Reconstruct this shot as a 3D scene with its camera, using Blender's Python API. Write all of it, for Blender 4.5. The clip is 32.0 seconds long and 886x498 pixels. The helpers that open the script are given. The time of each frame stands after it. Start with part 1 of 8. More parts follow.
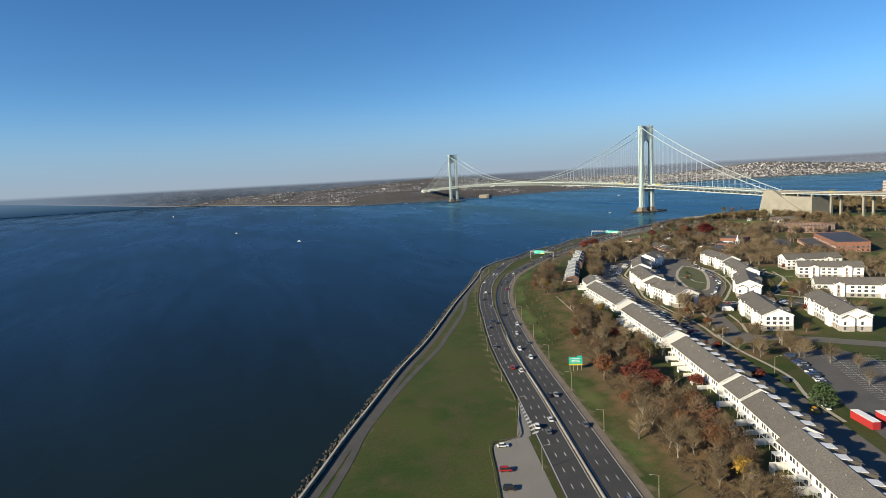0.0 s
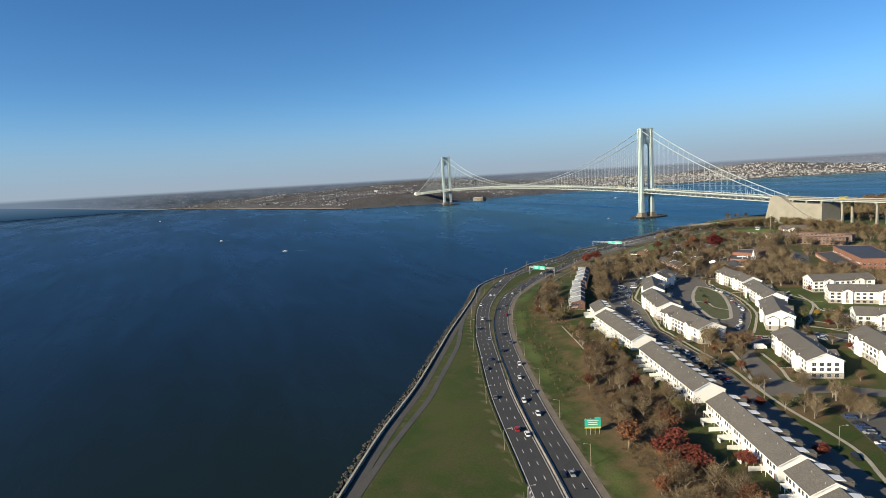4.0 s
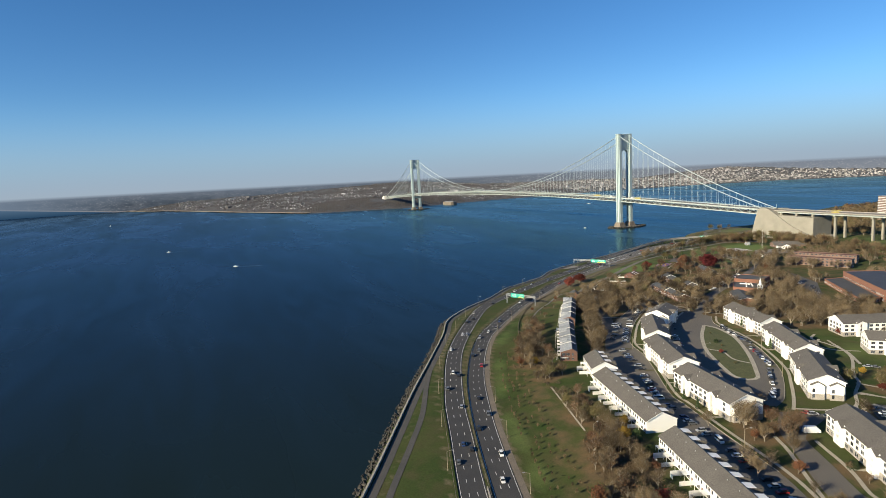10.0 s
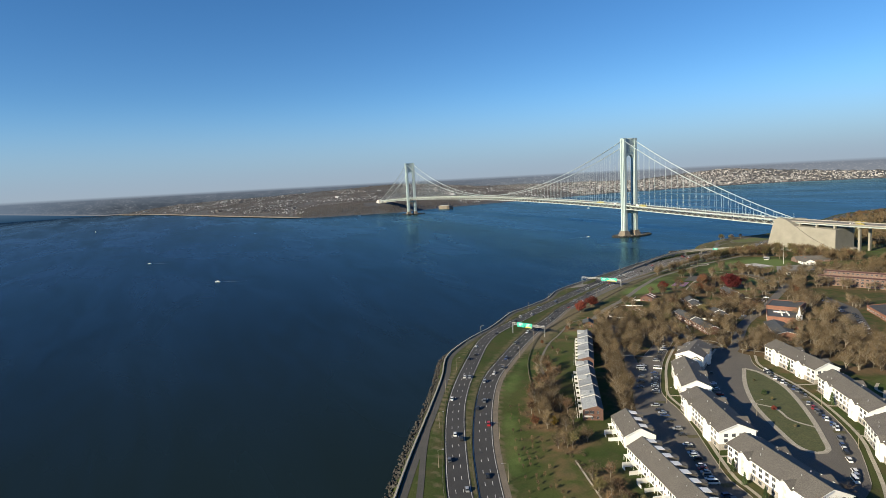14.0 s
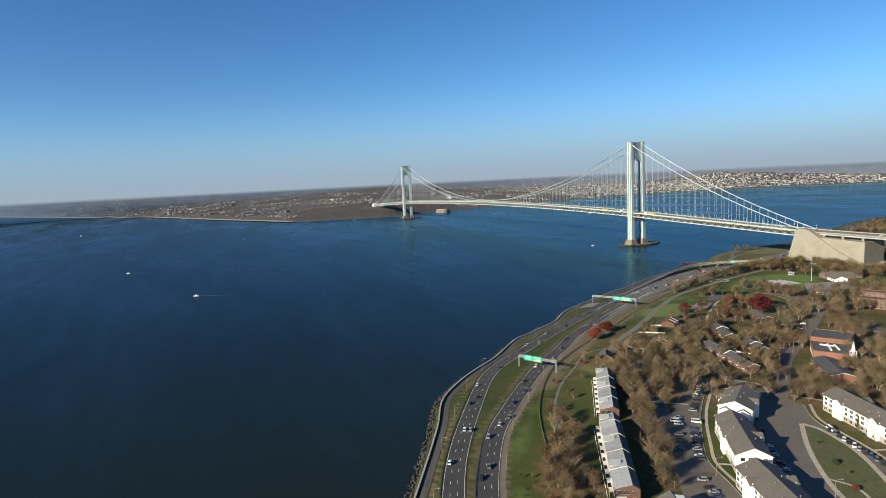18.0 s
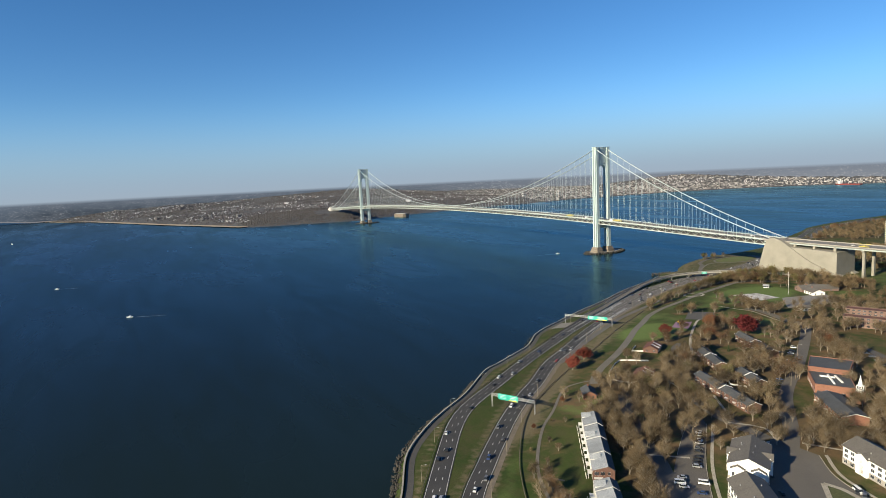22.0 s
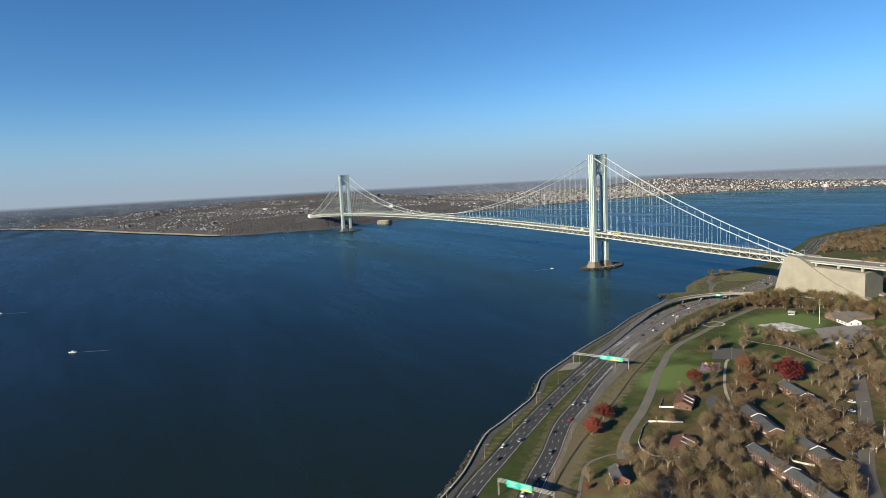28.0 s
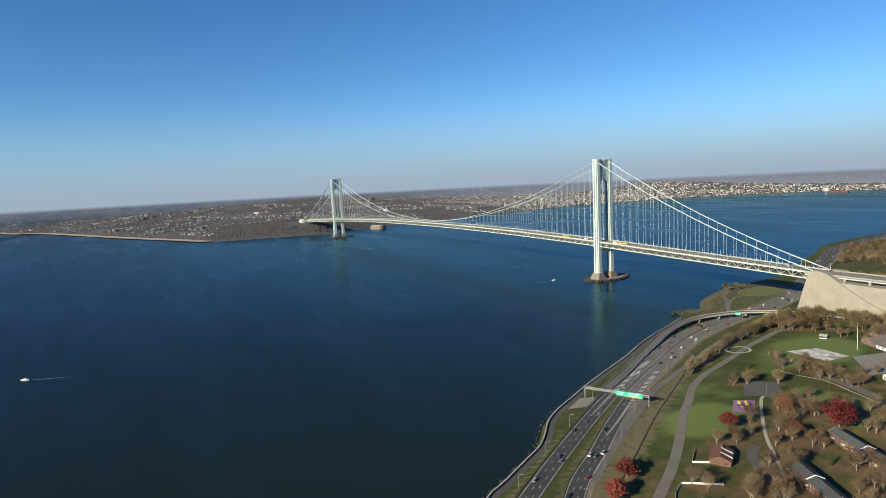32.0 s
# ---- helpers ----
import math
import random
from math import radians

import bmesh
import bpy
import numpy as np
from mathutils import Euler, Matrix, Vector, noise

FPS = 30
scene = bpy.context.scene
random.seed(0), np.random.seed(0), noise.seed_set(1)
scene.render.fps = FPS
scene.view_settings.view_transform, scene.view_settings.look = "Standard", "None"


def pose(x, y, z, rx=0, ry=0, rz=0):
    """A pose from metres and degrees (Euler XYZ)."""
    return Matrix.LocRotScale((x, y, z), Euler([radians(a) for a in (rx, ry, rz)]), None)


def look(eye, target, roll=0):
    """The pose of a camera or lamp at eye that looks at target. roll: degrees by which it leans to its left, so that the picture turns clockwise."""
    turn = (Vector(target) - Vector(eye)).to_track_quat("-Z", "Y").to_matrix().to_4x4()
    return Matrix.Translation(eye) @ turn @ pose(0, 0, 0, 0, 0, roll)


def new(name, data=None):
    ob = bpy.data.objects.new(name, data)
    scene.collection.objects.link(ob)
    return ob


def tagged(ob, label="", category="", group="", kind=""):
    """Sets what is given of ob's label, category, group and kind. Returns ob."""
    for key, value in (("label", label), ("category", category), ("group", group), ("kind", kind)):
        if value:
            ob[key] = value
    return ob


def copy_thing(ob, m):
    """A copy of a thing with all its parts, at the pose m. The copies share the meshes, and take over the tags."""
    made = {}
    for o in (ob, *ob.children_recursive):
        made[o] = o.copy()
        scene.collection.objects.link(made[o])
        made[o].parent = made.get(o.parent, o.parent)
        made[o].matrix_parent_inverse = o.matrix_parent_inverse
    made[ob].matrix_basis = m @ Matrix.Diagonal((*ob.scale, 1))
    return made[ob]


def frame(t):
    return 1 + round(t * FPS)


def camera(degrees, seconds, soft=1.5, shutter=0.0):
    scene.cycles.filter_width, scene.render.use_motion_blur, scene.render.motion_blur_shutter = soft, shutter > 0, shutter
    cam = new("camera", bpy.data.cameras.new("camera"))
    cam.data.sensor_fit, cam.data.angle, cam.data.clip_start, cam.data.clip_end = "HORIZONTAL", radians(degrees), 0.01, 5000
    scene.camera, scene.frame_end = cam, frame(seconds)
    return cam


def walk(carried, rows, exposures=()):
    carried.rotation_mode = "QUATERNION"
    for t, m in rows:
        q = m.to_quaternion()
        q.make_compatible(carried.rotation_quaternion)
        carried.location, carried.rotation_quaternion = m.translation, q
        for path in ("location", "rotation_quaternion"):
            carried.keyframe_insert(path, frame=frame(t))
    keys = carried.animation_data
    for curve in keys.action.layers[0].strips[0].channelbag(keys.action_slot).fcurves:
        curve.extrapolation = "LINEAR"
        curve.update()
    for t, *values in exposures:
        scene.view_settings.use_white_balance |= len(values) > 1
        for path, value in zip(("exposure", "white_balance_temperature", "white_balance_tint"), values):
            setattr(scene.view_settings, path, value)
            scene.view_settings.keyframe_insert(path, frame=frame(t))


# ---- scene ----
cam = camera(73.67, 32.0, soft=0.85)
PATH = [  # seconds, eye x, y, z, yaw, pitch, roll
    (0, 1212.0, -975.4, 112.3, 69.69, -6.89, -3.11),
    (1, 1199.2, -969.5, 115.3, 69.66, -6.87, -3.27),
    (2, 1186.4, -964.6, 118.2, 69.57, -6.86, -3.35),
    (3, 1173.7, -959.6, 121.1, 69.40, -6.89, -3.31),
    (3.5, 1167.6, -956.7, 122.6, 69.29, -6.90, -3.30),
    (5.5, 1142.0, -945.9, 128.1, 67.80, -7.05, -3.18),
    (6, 1135.3, -942.9, 129.3, 67.22, -7.07, -3.17),
    (6.5, 1128.8, -939.7, 130.5, 66.90, -7.09, -3.13),
    (7, 1122.1, -936.4, 131.6, 66.72, -7.10, -3.11),
    (8, 1108.3, -929.0, 134.0, 66.52, -7.04, -3.11),
    (9, 1093.3, -921.4, 136.2, 66.31, -7.06, -3.03),
    (10, 1077.6, -914.0, 137.9, 66.21, -7.03, -2.93),
    (11, 1062.5, -906.5, 140.4, 66.09, -7.02, -2.95),
    (12, 1047.2, -900.1, 143.4, 65.95, -7.02, -2.93),
    (13, 1031.7, -894.3, 147.6, 65.79, -7.02, -3.01),
    (14, 1015.9, -888.4, 151.3, 65.74, -7.01, -3.01),
    (14.5, 1007.9, -885.2, 153.1, 65.69, -7.01, -3.00),
    (16.5, 976.2, -870.7, 157.7, 65.51, -6.98, -2.88),
    (17, 968.4, -866.5, 158.1, 65.48, -6.96, -2.87),
    (18, 952.0, -858.1, 158.8, 65.45, -6.89, -2.83),
    (19, 936.5, -851.2, 160.6, 65.44, -6.86, -2.78),
    (19.5, 929.4, -848.1, 161.9, 65.42, -6.87, -2.77),
    (20, 922.6, -845.2, 163.2, 64.79, -6.88, -2.78),
    (20.5, 916.0, -842.5, 164.6, 63.90, -6.91, -2.79),
    (21, 909.7, -839.8, 166.0, 63.05, -6.94, -2.81),
    (21.5, 903.2, -837.1, 167.5, 62.29, -6.97, -2.82),
    (22, 896.7, -834.4, 168.8, 61.42, -6.99, -2.82),
    (22.5, 890.4, -831.5, 169.8, 61.10, -6.99, -2.83),
    (23, 883.9, -828.4, 170.7, 60.85, -6.97, -2.84),
    (24, 870.2, -821.6, 172.2, 60.56, -6.93, -2.86),
    (25, 855.6, -814.1, 173.1, 60.26, -6.87, -2.76),
    (25.5, 848.2, -810.5, 173.9, 60.12, -6.85, -2.74),
    (27.5, 822.0, -797.7, 182.0, 59.86, -6.88, -2.94),
    (28, 815.1, -794.1, 183.7, 59.78, -6.89, -2.95),
    (29, 800.8, -786.5, 186.5, 59.60, -6.85, -2.97),
    (30, 786.0, -778.3, 188.6, 59.46, -6.81, -3.01),
    (31, 771.6, -768.5, 189.7, 59.39, -6.75, -3.00),
    (32, 757.0, -757.6, 189.9, 59.36, -6.68, -2.89),
]


def sight(x, y, z, yaw, pitch, roll):
    """The pose of a camera turned yaw degrees to the left of +y."""
    a, b = radians(yaw), radians(pitch)
    return look((x, y, z), (x - math.sin(a) * math.cos(b), y + math.cos(a) * math.cos(b), z + math.sin(b)), roll)


walk(cam, [(t, sight(*row)) for t, *row in PATH], exposures=((0, 0.78), (32, 0.78)))

# ---- light ----
SUN_FROM = Vector((0.16, -0.987, 0.0)).normalized()
SUN_EL = radians(21.3)
world = bpy.data.worlds.new("sky")
scene.world = world
world.use_nodes = True
wn = world.node_tree.nodes
sky = wn.new("ShaderNodeTexSky")
sky.sky_type, sky.sun_disc = "NISHITA", False
sky.sun_elevation = SUN_EL
sky.sun_rotation = math.atan2(SUN_FROM.x, SUN_FROM.y)
sky.air_density, sky.dust_density, sky.ozone_density, sky.altitude = 0.85, 0.0, 5.6, 0
wn["Background"].inputs["Strength"].default_value = 0.0745
deep = wn.new("ShaderNodeHueSaturation")
deep.inputs["Saturation"].default_value = 1.12
world.node_tree.links.new(sky.outputs["Color"], deep.inputs["Color"])
world.node_tree.links.new(deep.outputs["Color"], wn["Background"].inputs["Color"])
sun = new("sun", bpy.data.lights.new("sun", "SUN"))
sun.data.energy, sun.data.angle, sun.data.color = 5.0, radians(0.55), (1.0, 0.875, 0.635)
sun.matrix_world = look(SUN_FROM * 100 * math.cos(SUN_EL) + Vector((0, 0, 100 * math.sin(SUN_EL))), (0, 0, 0))


# ---- materials ----
def material(name, c1, c2=None, rough=0.8, metal=0.0, scale=1.0, fine=0.0, bump=0.0, vary=0.0, spec=0.5, island=0.0):
    """A surface of two mixed colours: blotches of `scale` metres, grain of `fine` metres, `vary` from object to object."""
    m = bpy.data.materials.new(name)
    m.use_nodes = True
    nt = m.node_tree
    n, l = nt.nodes, nt.links
    b = n["Principled BSDF"]
    b.inputs["Roughness"].default_value, b.inputs["Metallic"].default_value = rough, metal
    b.inputs["Specular IOR Level"].default_value = spec
    c2 = c2 or tuple(v * 0.75 for v in c1)
    co = n.new("ShaderNodeTexCoord")
    big = n.new("ShaderNodeTexNoise")
    big.inputs["Scale"].default_value, big.inputs["Detail"].default_value = 1.0 / scale, 5.0
    big.inputs["Roughness"].default_value = 0.6
    l.new(co.outputs["Object"], big.inputs["Vector"])
    ramp = n.new("ShaderNodeMapRange")
    ramp.inputs[1].default_value, ramp.inputs[2].default_value = 0.32, 0.68
    l.new(big.outputs["Fac"], ramp.inputs[0])
    mix = n.new("ShaderNodeMix")
    mix.data_type = "RGBA"
    mix.inputs[6].default_value, mix.inputs[7].default_value = (*c1, 1), (*c2, 1)
    l.new(ramp.outputs[0], mix.inputs[0])
    out = mix.outputs[2]
    if fine:
        small = n.new("ShaderNodeTexNoise")
        small.inputs["Scale"].default_value, small.inputs["Detail"].default_value = 1.0 / fine, 3.0
        l.new(co.outputs["Object"], small.inputs["Vector"])
        mr = n.new("ShaderNodeMapRange")
        mr.inputs[1].default_value, mr.inputs[2].default_value = 0.3, 0.7
        mr.inputs[3].default_value, mr.inputs[4].default_value = 0.72, 1.28
        l.new(small.outputs["Fac"], mr.inputs[0])
        mul = n.new("ShaderNodeVectorMath")
        mul.operation = "SCALE"
        l.new(out, mul.inputs[0])
        l.new(mr.outputs[0], mul.inputs["Scale"])
        out = mul.outputs[0]
        if bump:
            bp = n.new("ShaderNodeBump")
            bp.inputs["Strength"].default_value, bp.inputs["Distance"].default_value = bump, fine * 0.5
            l.new(small.outputs["Fac"], bp.inputs["Height"])
            l.new(bp.outputs[0], b.inputs["Normal"])
    if vary or island:
        src = n.new("ShaderNodeObjectInfo") if vary else n.new("ShaderNodeNewGeometry")
        mr2 = n.new("ShaderNodeMapRange")
        k = vary or island
        mr2.inputs[3].default_value, mr2.inputs[4].default_value = 1 - k, 1 + k
        l.new(src.outputs["Random" if vary else "Random Per Island"], mr2.inputs[0])
        mul2 = n.new("ShaderNodeVectorMath")
        mul2.operation = "SCALE"
        l.new(out, mul2.inputs[0])
        l.new(mr2.outputs[0], mul2.inputs["Scale"])
        out = mul2.outputs[0]
    l.new(out, b.inputs["Base Color"])
    return m


def leafy(name, colours, island=0.35):
    """Foliage: each clump takes its own tone between the colours, each tree a shade of its own."""
    m = bpy.data.materials.new(name)
    m.use_nodes = True
    n, l = m.node_tree.nodes, m.node_tree.links
    b = n["Principled BSDF"]
    b.inputs["Roughness"].default_value, b.inputs["Specular IOR Level"].default_value = 0.85, 0.2
    geo, info = n.new("ShaderNodeNewGeometry"), n.new("ShaderNodeObjectInfo")
    ramp = n.new("ShaderNodeValToRGB")
    els = ramp.color_ramp.elements
    els[0].color, els[1].color = (*colours[0], 1), (*colours[-1], 1)
    for k, c in enumerate(colours[1:-1]):
        els.new((k + 1) / (len(colours) - 1)).color = (*c, 1)
    l.new(geo.outputs["Random Per Island"], ramp.inputs[0])
    mr = n.new("ShaderNodeMapRange")
    mr.inputs[3].default_value, mr.inputs[4].default_value = 1 - island, 1 + island
    l.new(info.outputs["Random"], mr.inputs[0])
    mul = n.new("ShaderNodeVectorMath")
    mul.operation = "SCALE"
    l.new(ramp.outputs[0], mul.inputs[0])
    l.new(mr.outputs[0], mul.inputs["Scale"])
    l.new(mul.outputs[0], b.inputs["Base Color"])
    return m


def water_material():
    m = bpy.data.materials.new("sea_water")
    m.use_nodes = True
    n, l = m.node_tree.nodes, m.node_tree.links
    n.remove(n["Principled BSDF"])
    body, gloss, fres, both = n.new("ShaderNodeBsdfDiffuse"), n.new("ShaderNodeBsdfGlossy"), n.new("ShaderNodeFresnel"), n.new("ShaderNodeMixShader")
    fres.inputs["IOR"].default_value = 1.33
    co = n.new("ShaderNodeTexCoord")
    # wind ripples: every facet leans a little, at three sizes
    lean = None
    for size, detail, amount in ((0.7, 2, 0.06), (5, 2, 0.03), (40, 2, 0.012)):
        t = n.new("ShaderNodeTexNoise")
        t.inputs["Scale"].default_value, t.inputs["Detail"].default_value = 1 / size, detail
        l.new(co.outputs["Object"], t.inputs["Vector"])
        c = n.new("ShaderNodeVectorMath")
        c.operation = "SUBTRACT"
        c.inputs[1].default_value = (0.5, 0.5, 0.5)
        l.new(t.outputs["Color"], c.inputs[0])
        k = n.new("ShaderNodeVectorMath")
        k.operation = "MULTIPLY"
        k.inputs[1].default_value = (amount, amount, 0)
        l.new(c.outputs[0], k.inputs[0])
        if lean is None:
            lean = k.outputs[0]
        else:
            s = n.new("ShaderNodeVectorMath")
            l.new(lean, s.inputs[0]), l.new(k.outputs[0], s.inputs[1])
            lean = s.outputs[0]
    up = n.new("ShaderNodeVectorMath")
    up.inputs[1].default_value = (0, 0, 1)
    l.new(lean, up.inputs[0])
    nz = n.new("ShaderNodeVectorMath")
    nz.operation = "NORMALIZE"
    l.new(up.outputs[0], nz.inputs[0])
    l.new(nz.outputs[0], gloss.inputs["Normal"])
    # long slicks and gust patches
    mp = n.new("ShaderNodeMapping")
    mp.inputs["Scale"].default_value, mp.inputs["Rotation"].default_value = (1, 3.2, 1), (0, 0, radians(-18))
    l.new(co.outputs["Object"], mp.inputs["Vector"])
    g = n.new("ShaderNodeTexNoise")
    g.inputs["Scale"].default_value, g.inputs["Detail"].default_value, g.inputs["Distortion"].default_value = 1 / 420, 5, 0.6
    l.new(mp.outputs[0], g.inputs["Vector"])
    mr = n.new("ShaderNodeMapRange")
    mr.inputs[1].default_value, mr.inputs[2].default_value = 0.35, 0.65
    mr.inputs[3].default_value, mr.inputs[4].default_value = 0.20, 0.30
    l.new(g.outputs["Fac"], mr.inputs[0])
    l.new(mr.outputs[0], gloss.inputs["Roughness"])
    # thin streaks where currents meet
    mp2, g2, mr2 = n.new("ShaderNodeMapping"), n.new("ShaderNodeTexNoise"), n.new("ShaderNodeMapRange")
    mp2.inputs["Scale"].default_value, mp2.inputs["Rotation"].default_value = (1, 5.5, 1), (0, 0, radians(-34))
    l.new(co.outputs["Object"], mp2.inputs["Vector"]), l.new(mp2.outputs[0], g2.inputs["Vector"])
    g2.inputs["Scale"].default_value, g2.inputs["Detail"].default_value, g2.inputs["Distortion"].default_value = 1 / 150, 6, 1.2
    blend = n.new("ShaderNodeMix")
    blend.inputs[0].default_value = 0.42
    l.new(g.outputs["Fac"], blend.inputs[2]), l.new(g2.outputs["Fac"], blend.inputs[3])
    mr2.inputs[1].default_value, mr2.inputs[2].default_value = 0.38, 0.62
    l.new(blend.outputs[0], mr2.inputs[0])
    mix = n.new("ShaderNodeMix")
    mix.data_type = "RGBA"
    mix.inputs[6].default_value, mix.inputs[7].default_value = (0.0100, 0.0175, 0.0145, 1), (0.0100, 0.0190, 0.0180, 1)
    l.new(g.outputs["Fac"], mix.inputs[0])
    l.new(mix.outputs[2], body.inputs["Color"])
    # reflected sky painted into the gloss colour: blue tint, brighter in the streaks
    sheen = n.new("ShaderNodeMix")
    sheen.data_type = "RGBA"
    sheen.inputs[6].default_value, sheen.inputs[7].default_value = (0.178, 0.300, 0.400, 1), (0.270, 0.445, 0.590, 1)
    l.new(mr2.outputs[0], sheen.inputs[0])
    # painted reflection: brighter and greener in the narrows than the open bay
    sep, narrows_sheen, lit = n.new("ShaderNodeSeparateXYZ"), n.new("ShaderNodeMapRange"), n.new("ShaderNodeVectorMath")
    l.new(co.outputs["Object"], sep.inputs[0]), l.new(sep.outputs["Y"], narrows_sheen.inputs[0])
    narrows_sheen.interpolation_type = "SMOOTHSTEP"
    narrows_sheen.inputs[1].default_value, narrows_sheen.inputs[2].default_value = -950, -50
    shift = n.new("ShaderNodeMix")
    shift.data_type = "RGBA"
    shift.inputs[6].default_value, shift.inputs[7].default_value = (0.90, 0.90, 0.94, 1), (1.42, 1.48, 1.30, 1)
    l.new(narrows_sheen.outputs[0], shift.inputs[0])
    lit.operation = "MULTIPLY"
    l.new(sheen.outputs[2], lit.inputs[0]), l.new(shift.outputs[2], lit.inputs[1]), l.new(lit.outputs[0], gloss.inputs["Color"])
    l.new(fres.outputs[0], both.inputs[0]), l.new(body.outputs[0], both.inputs[1]), l.new(gloss.outputs[0], both.inputs[2])
    l.new(both.outputs[0], n["Material Output"].inputs[0])
    return m


def ground_material():
    """Mown grass, patches of dry grass, leaf litter and bare soil by the land-cover attributes."""
    m = bpy.data.materials.new("ground_cover")
    m.use_nodes = True
    n, l = m.node_tree.nodes, m.node_tree.links
    b = n["Principled BSDF"]
    b.inputs["Roughness"].default_value, b.inputs["Specular IOR Level"].default_value = 0.95, 0.15
    co = n.new("ShaderNodeTexCoord")

    def noise_at(size, lo, hi, detail=5):
        t = n.new("ShaderNodeTexNoise")
        t.inputs["Scale"].default_value, t.inputs["Detail"].default_value = 1 / size, detail
        l.new(co.outputs["Object"], t.inputs["Vector"])
        r = n.new("ShaderNodeMapRange")
        r.inputs[1].default_value, r.inputs[2].default_value = lo, hi
        l.new(t.outputs["Fac"], r.inputs[0])
        return r.outputs[0]

    def mixed(fac, a, c):
        x = n.new("ShaderNodeMix")
        x.data_type = "RGBA"
        l.new(fac, x.inputs[0])
        for k, v in ((6, a), (7, c)):
            if isinstance(v, tuple):
                x.inputs[k].default_value = (*v, 1)
            else:
                l.new(v, x.inputs[k])
        return x.outputs[2]

    def masked(name, size, edge):
        a = n.new("ShaderNodeAttribute")
        a.attribute_name = name
        s = n.new("ShaderNodeMath")
        s.operation = "ADD"
        l.new(a.outputs["Fac"], s.inputs[0])
        t = noise_at(size, 0.0, 1.0)
        l.new(t, s.inputs[1])
        r = n.new("ShaderNodeMapRange")
        r.inputs[1].default_value, r.inputs[2].default_value = 0.95 - edge, 0.95 + edge
        l.new(s.outputs[0], r.inputs[0])
        return r.outputs[0]

    grass = mixed(noise_at(38, 0.40, 0.62), (0.0331, 0.0552, 0.0129), (0.0552, 0.0672, 0.0202))
    grass = mixed(noise_at(9, 0.42, 0.72), grass, (0.0626, 0.0607, 0.0248))
    lawn = mixed(masked("lawn", 30, 0.2), grass, (0.110, 0.152, 0.046))
    litter = mixed(noise_at(6, 0.35, 0.65), (0.138, 0.091, 0.048), (0.100, 0.076, 0.043))
    c = mixed(masked("litter", 7, 0.22), lawn, litter)
    c = mixed(masked("soil", 5, 0.2), c, (0.1362, 0.1141, 0.0681))
    f = n.new("ShaderNodeTexNoise")
    f.inputs["Scale"].default_value, f.inputs["Detail"].default_value = 1.4, 4
    l.new(co.outputs["Object"], f.inputs["Vector"])
    fr = n.new("ShaderNodeMapRange")
    fr.inputs[1].default_value, fr.inputs[2].default_value, fr.inputs[3].default_value, fr.inputs[4].default_value = 0.3, 0.7, 0.84, 1.16
    l.new(f.outputs["Fac"], fr.inputs[0])
    mul = n.new("ShaderNodeVectorMath")
    mul.operation = "SCALE"
    l.new(c, mul.inputs[0]), l.new(fr.outputs[0], mul.inputs["Scale"])
    l.new(mul.outputs[0], b.inputs["Base Color"])
    bp = n.new("ShaderNodeBump")
    bp.inputs["Strength"].default_value, bp.inputs["Distance"].default_value = 0.25, 0.2
    l.new(f.outputs["Fac"], bp.inputs["Height"]), l.new(bp.outputs[0], b.inputs["Normal"])
    return m


WATER, GROUND = water_material(), ground_material()
ASPHALT = material("asphalt", (0.033, 0.033, 0.034), (0.048, 0.0465, 0.0455), 0.9, scale=14, fine=0.25)
STREET = material("street_asphalt", (0.098, 0.089, 0.078), (0.12, 0.108, 0.094), 0.9, scale=22, fine=0.3)
LOT = material("parking_asphalt", (0.0662, 0.0635, 0.0616), (0.0902, 0.0846, 0.0782), 0.9, scale=18, fine=0.25)
PALE = material("pale_pavement", (0.207, 0.1914, 0.1684), (0.1748, 0.1638, 0.1454), 0.9, scale=14, fine=0.25)
WALK = material("concrete_walk", (0.368, 0.3358, 0.2714), (0.3036, 0.276, 0.2254), 0.9, scale=6, fine=0.5)
PATHM = material("grey_path", (0.115, 0.104, 0.0865), (0.1426, 0.1297, 0.1095), 0.9, scale=12, fine=0.25)
PROM = material("promenade_asphalt", (0.0506, 0.0488, 0.0451), (0.069, 0.0653, 0.0598), 0.9, scale=9, fine=0.25)
CONCRETE = material("weathered_concrete", (0.276, 0.2594, 0.2162), (0.2162, 0.2042, 0.1711), 0.9, scale=16)
SEAWALL = material("seawall_concrete", (0.3036, 0.2852, 0.2576), (0.2208, 0.207, 0.184), 0.9, scale=5, fine=0.6)
STONE = material("riprap_stone", (0.0552, 0.0515, 0.0442), (0.0258, 0.0248, 0.0221), 0.9, scale=2, fine=0.4, island=0.4)
BARRIER = material("barrier_concrete", (0.322, 0.3036, 0.2668), (0.2484, 0.2346, 0.207), 0.9, scale=4, fine=0.5)
MARK = material("road_paint", (0.62, 0.61, 0.58), (0.45, 0.44, 0.42), 0.7, scale=3)
STEEL = material("bridge_paint", (0.42, 0.505, 0.50), (0.36, 0.44, 0.445), 0.5, scale=30)
STEEL_D = material("bridge_paint_grey", (0.43, 0.485, 0.455), (0.36, 0.41, 0.39), 0.6, scale=9)
CABLE = material("cable_paint", (0.4, 0.47, 0.48), (0.35, 0.42, 0.435), 0.55, scale=15)
GRANITE = material("pier_granite", (0.23, 0.1932, 0.1518), (0.1656, 0.138, 0.1104), 0.9, scale=5, fine=0.9)
WHITE = material("white_siding", (0.82, 0.81, 0.77), (0.77, 0.76, 0.725), 0.7, scale=9)
